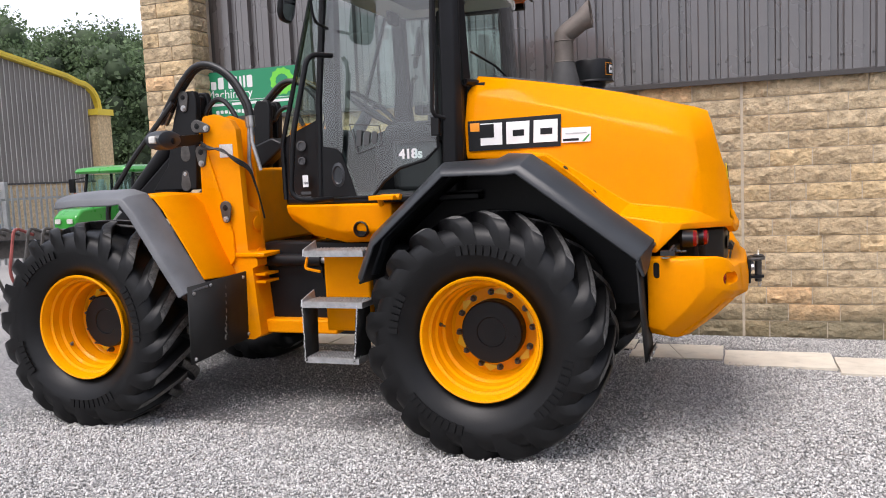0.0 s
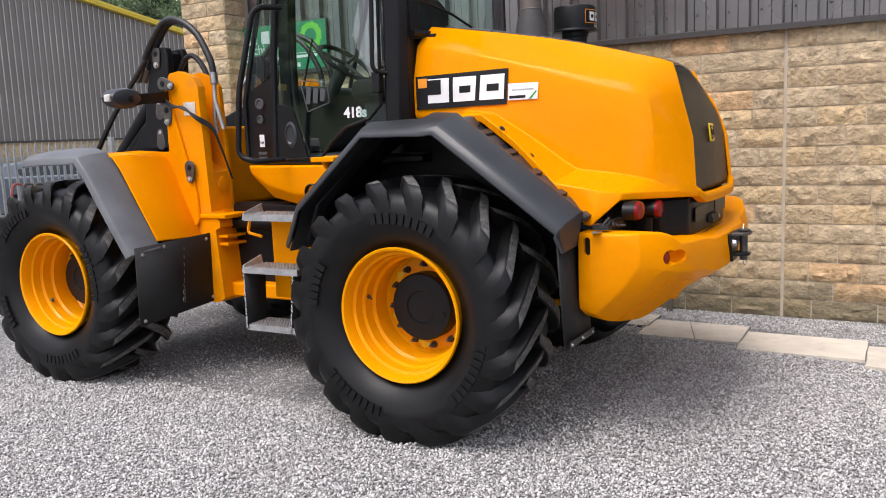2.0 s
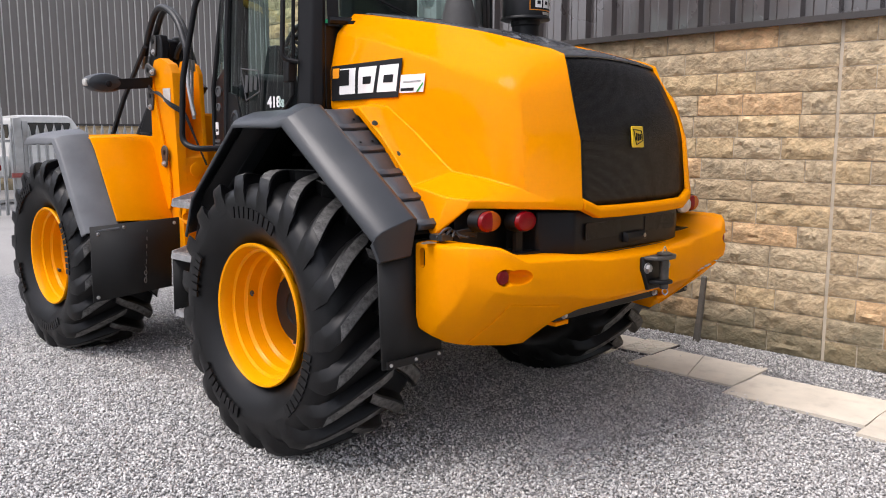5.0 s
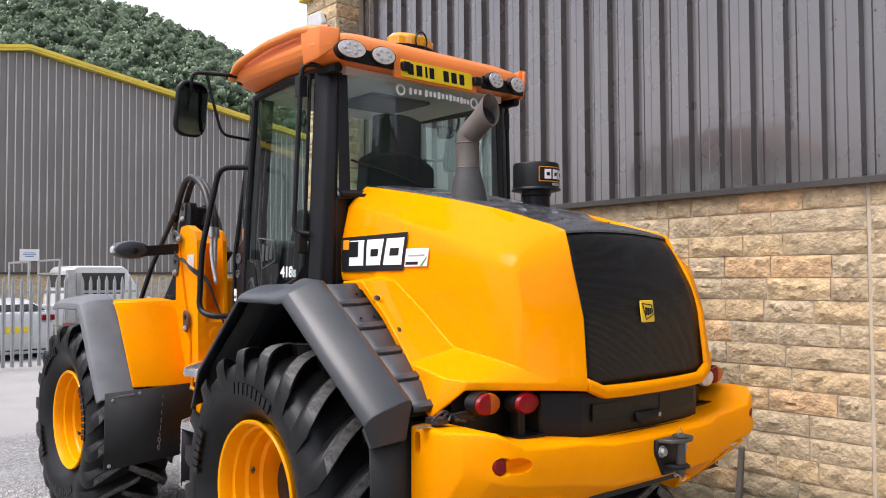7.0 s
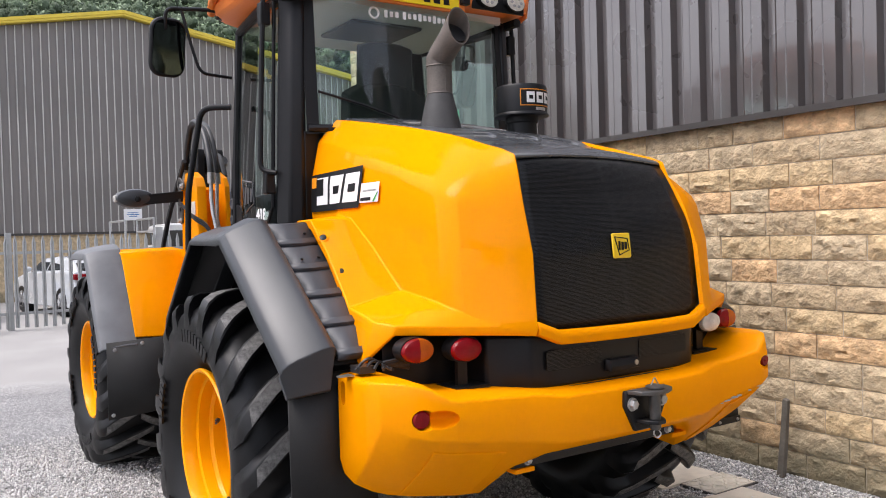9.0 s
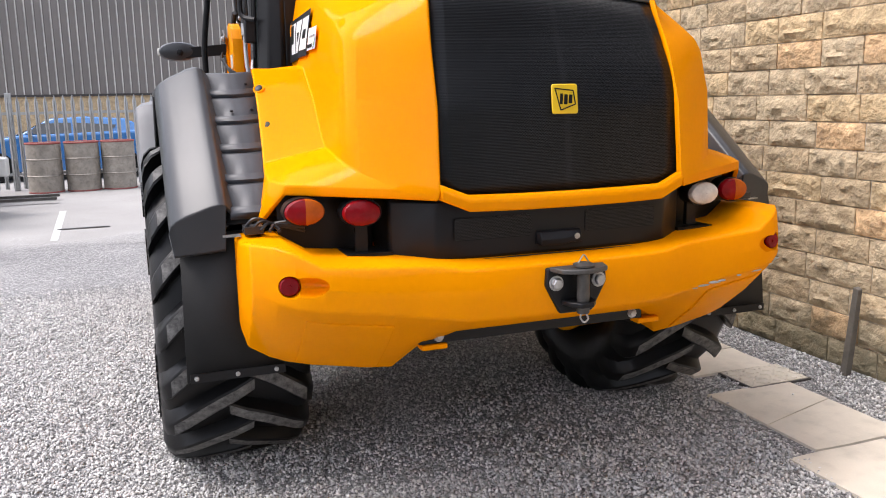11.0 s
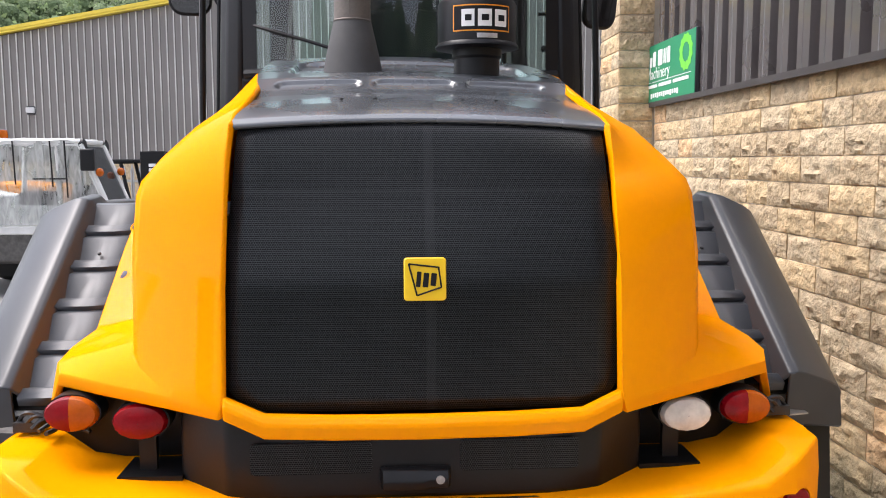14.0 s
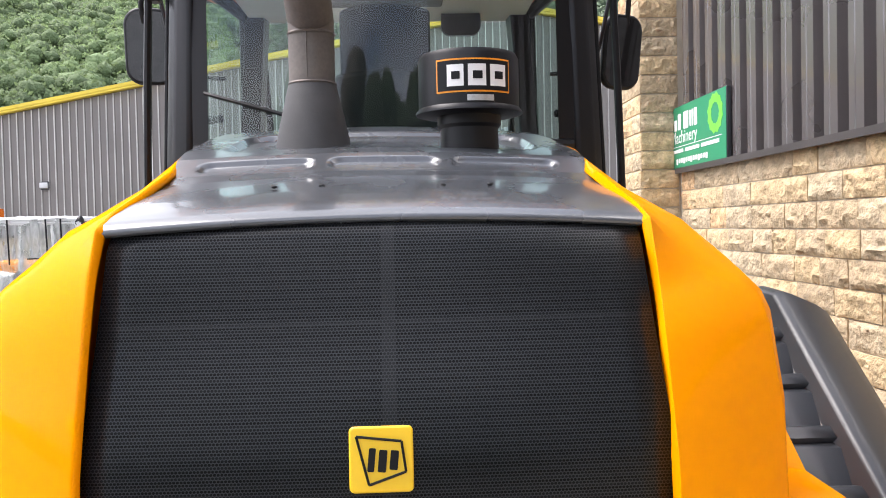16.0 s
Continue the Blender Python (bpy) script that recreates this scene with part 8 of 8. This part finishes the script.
    for x in (-0.25, 0.25):
        part("fork", box(x - 0.05, x + 0.05, 0.80, 1.85, 0.06, 0.10), DARK_STEEL, f)


forklift()


# small yellow digger behind the telehandler
dig = thing("mini_digger", "yellow mini digger parked behind the telehandler", "digger", (-11.3, -6.1, 0))
part("house", loft([[(x, y, z) for y, z in ((-0.7, 0.55), (-0.7, 1.25), (-0.3, 1.42), (0.45, 1.36), (0.6, 1.1), (0.6, 0.55))] for x in (-0.55, -0.48, 0.48, 0.55)], True, True), YELLOW, dig, bevel=0.06, segs=3)
part("slew_ring", lathe([(0.4, 0.42), (0.4, 0.56)], None, 28), BLACK, dig)
for x in (-0.5, 0.5):
    part("track", prism_yz([(-0.85, 0.12), (-0.75, 0.0), (0.75, 0.0), (0.85, 0.12), (0.85, 0.32), (0.75, 0.44), (-0.75, 0.44), (-0.85, 0.32)], x - 0.15, x + 0.15), RUBBER, dig, bevel=0.02)
part("label_bar", box(0.556, 0.562, -0.35, 0.15, 1.0, 1.1), DECAL_BLACK, dig)
part("handrail", tube(rounded_path([(0.5, 0.55, 1.1), (0.5, 0.62, 1.5), (0.1, 0.62, 1.5)], 0.1), 0.02, 8), BLACK, dig)


# small green tractor beyond the pillar, nose towards -y
def tractor():
    t = thing("tractor", "green compact tractor with a glazed cab beyond the pillar", "tractor", (-10.3, 8.43, 0))
    part("bonnet", loft([[(x, y, z) for y, z in ((-1.85, 0.55), (-1.88, 1.02), (-1.70, 1.16), (-0.75, 1.24), (-0.75, 0.55))] for x in (-0.28, -0.22, 0.22, 0.28)], True, True), GREEN_PAINT, t, "bright green bonnet", bevel=0.05, segs=3)
    for x in (-0.14, 0.14):
        part("head_lamp", panel(facing((x, -1.885, 0.95), (1, 0, 0), (0, 0, 1)), 0.13, 0.09, 0.02, 0.03), CLEAR_LENS, t)
    part("cab_base", box(-0.62, 0.62, -0.75, 0.75, 0.55, 1.02), DARK_STEEL, t, bevel=0.04)
    for x in (-0.60, 0.60):
        for y0, y1 in ((-0.78, -0.62), (0.05, 0.05), (0.75, 0.72)):
            part("cab_post", tube([(x, y0, 1.0), (x * 0.94, y1, 1.82)], 0.03, 8), BLACK, t)
        part("side_glass", poly_prism(bmesh.new(), [(x, -0.76, 1.02), (x, 0.74, 1.02), (x * 0.95, 0.70, 1.80), (x * 0.95, -0.62, 1.80)], (0.004, 0, 0)), CAB_GLASS, t, smooth=False)
        part("rear_fender", loft([[(q, 0.62 + 0.62 * math.cos(a), 0.60 + 0.62 * math.sin(a)) for a in [0.3 + 0.28 * k for k in range(9)]] for q in (x, x * 1.45)]), GREEN_PAINT, t, solid=0.02)
        for y, r in ((0.62, 0.55), (-1.35, 0.38)):
            w = part("wheel", lathe([(r * 0.5, -0.16), (r * 0.9, -0.17), (r, -0.12), (r, 0.12), (r * 0.9, 0.17), (r * 0.5, 0.16)], pose(x * 1.22, y, r, 0, 90), 28), RUBBER, t)
            part("rim", lathe([(r * 0.52, 0.14), (r * 0.3, 0.05), (0.001, 0.05)], pose(x * 1.22, y, r, 0, 90 if x > 0 else -90), 24), PLATE_YELLOW, w)
    part("windscreen", poly_prism(bmesh.new(), [(-0.58, -0.77, 1.03), (0.58, -0.77, 1.03), (0.54, -0.63, 1.80), (-0.54, -0.63, 1.80)], (0, 0.004, 0)), CAB_GLASS, t, smooth=False)
    part("roof", loft([ring(-0.66, 0.66, 0.86, 1.82, 0.12), ring(-0.70, 0.70, 0.90, 1.86, 0.14), ring(-0.66, 0.66, 0.86, 1.93, 0.14), ring(-0.45, 0.45, 0.6, 1.97, 0.14)], True, True), GREEN_PAINT, t, "pale green cab roof", bevel=0.01)
    for x in (-0.75, 0.75):
        part("mirror_arm", tube([(x * 0.8, -0.66, 1.75), (x * 1.12, -0.74, 1.72)], 0.012, 6), BLACK, t)
        part("mirror", box(x * 1.12 - 0.07, x * 1.12 + 0.07, -0.78, -0.72, 1.46, 1.74), BLACK, t, bevel=0.02)
        part("indicator", box(x * 0.9 - 0.03, x * 0.9 + 0.03, -0.86, -0.80, 1.36, 1.46), AMBER_LENS, t)
    part("front_axle", box(-0.6, 0.6, -1.42, -1.28, 0.30, 0.42), DARK_STEEL, t)


tractor()

# dark harrow in front of the tractor
harrow = thing("disc_harrow", "dark worn farm implement with rollers and red tines", "farm implement", (-7.4, 2.75, 0.0))
part("frame", box(-1.0, 1.0, -0.12, 0.12, 0.92, 1.04), DARK_STEEL, harrow, bevel=0.01)
part("roller", tube([(-1.0, 0.25, 0.80), (1.0, 0.25, 0.80)], 0.15, 16), DARK_STEEL, harrow, "dark roller")
for k in range(9):
    part("tine", tube(rounded_path([(-0.95 + 0.235 * k, -0.10, 0.98), (-0.95 + 0.235 * k, -0.40, 1.10), (-0.95 + 0.235 * k, -0.52, 0.55), (-0.95 + 0.235 * k, -0.30, 0.04)], 0.1), 0.020, 6), DRUM_RED if k % 3 == 0 else DARK_STEEL, harrow)
for x in (-0.9, 0.9):
    part("leg", box(x - 0.04, x + 0.04, -0.05, 0.05, 0.0, 0.95), DARK_STEEL, harrow)
    part("arm", tube([(x, 0.0, 1.0), (x * 0.4, 0.6, 0.8)], 0.03, 8), DARK_STEEL, harrow)

# worn marking and a drain slot in the tarmac
line = tagged(part("road_marking", prism_xy([(-9.2, -2.34), (-6.3, -2.22), (-6.3, -2.30), (-9.2, -2.43)], 0.001, 0.004), WHITE_LINE, smooth=False), "worn white painted line on the tarmac", "marking", kind="structure")
dr = thing("drain_slot", "dark iron drain slot set in the tarmac", "drain", (-7.2, -2.0, 0))
part("frame", box(-0.05, 0.05, -0.30, 0.30, 0.0, 0.008), DARK_STEEL, dr)
part("slot", box(-0.025, 0.025, -0.27, 0.27, 0.008, 0.010), BLACK, dr)

# ---- along the wall: sign, slabs, cover, post ----
SIGN_W, SIGN_H = 1.19, 0.477
sign = thing("green_sign", "green company sign with white lettering on the wall", "sign", (-3.365, 2.182, 2.447))
sm_ = facing((0, -0.03, 0), (1, 0, 0), (0, 0, 1))
part("tray", box(-SIGN_W / 2, SIGN_W / 2, -0.029, 0.002, -SIGN_H / 2, SIGN_H / 2), PLASTIC, sign, "dark folded sign tray", bevel=0.004)
face = part("face", panel(sm_, SIGN_W - 0.012, SIGN_H - 0.012, 0.003, 0.004), SIGN_GREEN, sign, "green printed face")
o = 0.0035
for k, (cx, w, hgt, dz) in enumerate(((-0.525, 0.10, 0.125, 0), (-0.420, 0.075, 0.085, -0.02), (-0.330, 0.080, 0.12, 0), (-0.185, 0.125, 0.125, 0), (-0.090, 0.030, 0.12, 0), (-0.045, 0.028, 0.125, 0), (0.020, 0.075, 0.125, 0))):
    part("name_bar", panel(sm_ @ Matrix.Translation((cx, 0.115 + dz, o)), w * 0.86, hgt, 0.0015, 0.012), WHITE, face)
lettering("sign_word", "Machinery", sm_ @ Matrix.Translation((-0.235, -0.005, o + 0.0005)), 0.135, WHITE, face, "white sign lettering")
part("rule", panel(sm_ @ Matrix.Translation((-0.03, -0.072, o)), 1.10, 0.005, 0.0015, 0.002), WHITE, face)
for cx, w in ((-0.41, 0.32), (-0.06, 0.30), (0.30, 0.34)):
    part("text_bar", panel(sm_ @ Matrix.Translation((cx, -0.105, o)), w, 0.026, 0.0015, 0.004), WHITE, face)
for k in range(13):
    part("text_bar", panel(sm_ @ Matrix.Translation((-0.39 + k * 0.052, -0.185 + (0.004 if k % 3 else 0), o)), 0.038, 0.034 if k % 3 else 0.044, 0.0015, 0.008), WHITE, face)
ringb = bmesh.new()
for k in range(12):
    a0, a1 = 2 * math.pi * k / 12, 2 * math.pi * (k + 1.15) / 12
    q = [(0.125, a0), (0.142, (a0 + a1) / 2), (0.125, a1), (0.078, a1), (0.070, (a0 + a1) / 2), (0.078, a0)]
    poly_prism(ringb, [sm_ @ Vector((0.40 + r * math.cos(a), 0.085 + r * math.sin(a), o)) for r, a in q], sm_.to_3x3() @ Vector((0, 0, 0.0015 + 0.0002 * (k % 3))))
part("ring_mark", ringb, LIME, face, "lime green ring", smooth=False)

# stone flags laid in a row before the wall
flags = thing("pavement", "row of pale worn stone flags along the wall", "pavement", (0, 0, 0), kind="structure")
rng = random.Random(17)
def flag_y(x):
    """Front edge of the row, which bears away from the wall."""
    return 1.36 if x < 0.3 else 1.36 - 0.20 * (x - 0.3)


FLAG_X = [-3.70, -2.95, -2.18, -1.45, -0.72, -0.02, 0.55, 1.27, 2.05, 2.80, 3.55, 4.30]
for i, (a, b) in enumerate(zip(FLAG_X, FLAG_X[1:])):
    y0 = flag_y((a + b) / 2) + rng.uniform(-0.012, 0.012)
    y1 = y0 + 0.51 + rng.uniform(-0.02, 0.02)
    z = 0.014 + rng.uniform(-0.004, 0.006)
    g = 0.006
    if i == 5:
        quads = [[(a + g, y0), (0.31, y0), (0.31, y1), (a + g, y1)]]
    elif i in (6, 8):
        c0, c1 = a + 0.45 * (b - a) + 0.1, a + 0.45 * (b - a) - 0.05
        quads = [[(a + g, y0), (c0, y0), (c1, y1), (a + g, y1)], [(c0 + 0.006, y0), (b - g, y0), (b - g, y1), (c1 + 0.006, y1)]]
    else:
        quads = [[(a + g, y0), (b - g, y0 + rng.uniform(-0.01, 0.01)), (b - g, y1), (a + g, y1)]]
    for q in quads:
        pts = []
        for (px, py), (qx, qy) in zip(q, q[1:] + q[:1]):
            for k in range(3):
                pts.append((px + (qx - px) * k / 3 + rng.uniform(-0.005, 0.005), py + (qy - py) * k / 3 + rng.uniform(-0.005, 0.005)))
        part("slab", prism_xy(pts, -0.05, z), CONCRETE, flags, smooth=False)

cover = thing("drain_cover", "pale chequered cast drain cover among the flags", "drain cover", (0.445, 1.690, 0.012))
part("frame", box(-0.128, 0.128, -0.190, 0.190, -0.05, 0.004), DARK_STEEL, cover)
part("plate", box(-0.118, 0.118, -0.180, 0.180, 0.0, 0.008), CONCRETE, cover, "chequered plate")
stud = finish("stud", loft([[(-0.022, -0.007, 0), (0.022, -0.007, 0), (0.022, 0.007, 0), (-0.022, 0.007, 0)], [(-0.018, -0.004, 0.006), (0.018, -0.004, 0.006), (0.018, 0.004, 0.006), (-0.018, 0.004, 0.006)]], True, True), CONCRETE, False)
for i in range(5):
    for j in range(7):
        share("stud", stud, cover, pose(-0.094 + i * 0.047, -0.157 + j * 0.0525, 0.008, 0, 0, 45 if (i + j) % 2 else -45))

stake = thing("wooden_stake", "short weathered wooden stake by the wall", "stake", (0.58, 2.10, 0))
st_b = loft([[(-0.022, -0.018, 0.0), (0.022, -0.018, 0.0), (0.022, 0.018, 0.0), (-0.022, 0.018, 0.0)], [(0.004, -0.018, 0.24), (0.042, -0.018, 0.24), (0.042, 0.018, 0.24), (0.004, 0.018, 0.24)],
             [(0.026, -0.016, 0.485), (0.058, -0.016, 0.475), (0.058, 0.016, 0.48), (0.026, 0.016, 0.488)]], True, True)
part("stake_body", st_b, WOOD, stake, bevel=0.004)

# ---- stone blocks: rock-faced pieces laid in even courses over the mortar ----
def block_mesh(seed, length, height, depth, proud):
    """One rock-faced block about its middle, its broken face towards -y."""
    rng = random.Random(seed)
    nx, nz = 12, 6
    bm = bmesh.new()
    grid = []
    for i in range(nx + 1):
        col = []
        for j in range(nz + 1):
            u, v = i / nx, j / nz
            edge = min(u * length, (1 - u) * length, v * height, (1 - v) * height)
            rim = i in (0, nx) or j in (0, nz)
            k = min(1.0, edge / 0.035)
            n1 = noise.noise((u * length * 9 + seed * 7.3, v * height * 14, seed * 1.7))
            n2 = noise.noise((u * length * 28 + seed * 3.1, v * height * 34, seed * 2.9))
            out = proud * (0.55 + 0.45 * k) * (0.75 + 0.75 * n1) + 0.022 * n2 if not rim else 0.002 + 0.004 * rng.random()
            col.append(bm.verts.new(((u - 0.5) * length + (0 if rim else rng.uniform(-0.006, 0.006)), -max(0.001, out), (v - 0.5) * height + (0 if rim else rng.uniform(-0.005, 0.005)))))
        grid.append(col)
    for a, b in zip(grid, grid[1:]):
        for j in range(nz):
            bm.faces.new((a[j], a[j + 1], b[j + 1], b[j]))
    loop = [grid[i][0] for i in range(nx + 1)] + [grid[nx][j] for j in range(1, nz + 1)] + [grid[i][nz] for i in range(nx - 1, -1, -1)] + [grid[0][j] for j in range(nz - 1, 0, -1)]
    back = [bm.verts.new((v.co.x, depth, v.co.z)) for v in loop]
    for i in range(len(loop)):
        j = (i + 1) % len(loop)
        bm.faces.new((loop[i], loop[j], back[j], back[i]))
    bmesh.ops.recalc_face_normals(bm, faces=bm.faces)
    me = bpy.data.meshes.new("block")
    bm.to_mesh(me)
    bm.free()
    me.materials.append(STONE)
    me.shade_smooth()
    me.set_sharp_from_angle(angle=radians(42))
    return me


COURSE = 0.1457
BLOCKS = [block_mesh(k, 0.38, COURSE - 0.008, 0.03, 0.018) for k in range(26)]
rng = random.Random(31)
far_blocks = []
for c in range(15):
    z = (c + 0.5) * COURSE
    for x0, x1 in ((-3.80, 1.413), (1.427, 5.2)):
        x = x0 - (rng.uniform(0.0, 0.25) if x0 < 0 else 0)
        first = True
        while x < x1 - 0.02:
            w = rng.choice((0.28, 0.33, 0.36, 0.40, 0.42, 0.45))
            if first and x0 > 0:
                w = (0.36 if c % 2 else 0.20) + rng.uniform(-0.03, 0.05)
            first = False
            if x1 - (x + w) < 0.16:
                w = x1 - x
            a = max(x, x0)
            if x + w > x0 + 0.05:
                m = Matrix.Translation(((a + x + w) / 2, WALL_Y + 0.012 + rng.uniform(-0.003, 0.003), z)) @ Matrix.Diagonal(((x + w - a - 0.009) / 0.38 * rng.choice((1, 1)), 1, 1, 1))
                me = rng.choice(BLOCKS)
                if x < 3.0:
                    share("block", me, wall, m)
                else:
                    far_blocks.append((me, m))
            x += w
far = bmesh.new()
for me, m in far_blocks:
    n0 = len(far.verts)
    far.from_mesh(me)
    far.verts.ensure_lookup_table()
    bmesh.ops.transform(far, matrix=m, verts=far.verts[n0:])
fb = bpy.data.meshes.new("blocks")
far.to_mesh(fb)
far.free()
fb.materials.append(STONE)
tagged(share("blocks", fb, wall), "buff rock-faced blocks", kind="stuff")

PBLOCKS = [block_mesh(60 + k, 0.29, COURSE - 0.010, 0.03, 0.016) for k in range(10)]
for c in range(32):
    z = (c + 0.5) * 4.72 / 32
    cut = 0.36 if c % 2 else 0.20
    for a, b in ((-0.29, -0.29 + cut), (-0.29 + cut, 0.31)):
        share("block", rng.choice(PBLOCKS), pillar, Matrix.Translation(((a + b) / 2, -0.208, z)) @ Matrix.Diagonal(((b - a - 0.009) / 0.29, 1, 1.01, 1)))
    for a, b in ((-0.21, -0.21 + 0.60 - cut), (-0.21 + 0.60 - cut, 0.35)):
        share("block", rng.choice(PBLOCKS), pillar, Matrix.Translation((-0.288, (a + b) / 2, z)) @ Matrix.Rotation(radians(-90), 4, "Z") @ Matrix.Diagonal(((b - a - 0.009) / 0.29, 1, 1.01, 1)))
    share("block", rng.choice(PBLOCKS), pillar, Matrix.Translation((0.308, -0.06, z)) @ Matrix.Rotation(radians(90), 4, "Z"))


# ---- loose gravel: a layer of angular chippings round the machine ----
def lay_gravel():
    rng = np.random.default_rng(9)
    spots = []
    for x0, x1, y0, y1, per in ((-3.6, 3.6, -3.4, -0.95, 6200), (0.9, 3.6, -0.95, 1.20, 6200), (-0.6, 0.9, -0.95, 1.27, 3000), (0.33, 0.57, 1.27, 1.50, 3600), (-3.6, 0.6, 1.88, 2.165, 3600), (0.6, 4.2, 1.45, 2.165, 3600), (-3.6, -0.6, -0.95, 1.27, 900)):
        n = int((x1 - x0) * (y1 - y0) * per)
        spots.append(np.stack([rng.uniform(x0, x1, n), rng.uniform(y0, y1, n), np.zeros(n)], 1))
    p = np.concatenate(spots)
    front = np.where(p[:, 0] < 0.3, 1.36, 1.36 - 0.20 * (p[:, 0] - 0.3))
    flagged = (p[:, 1] > front - 0.008) & (p[:, 1] < front + 0.53) & ((p[:, 0] < 0.33) | (p[:, 0] > 0.57))
    p = p[~flagged | (rng.uniform(0, 1, len(p)) < 0.004)]
    edge = np.minimum.reduce([p[:, 0] + 3.6, 3.6 - p[:, 0], p[:, 1] + 3.4])
    p = p[rng.uniform(0, 0.9, len(p)) < np.where(p[:, 1] > 1.5, 1.0, edge)]
    p[:, 2] = rng.uniform(0.001, 0.010, len(p)) + 0.012 * np.array([noise.noise((a * 0.6, b * 0.6, 0)) for a, b in p[:, :2]])
    s = rng.uniform(0.0046, 0.0082, (len(p), 1)) * rng.uniform(0.65, 1.45, (len(p), 3))
    many_solids("loose_gravel", STONES, CHIP, CHIP_F, rng, p, s, 0.38, "loose grey and white limestone chippings", "gravel")


lay_gravel()
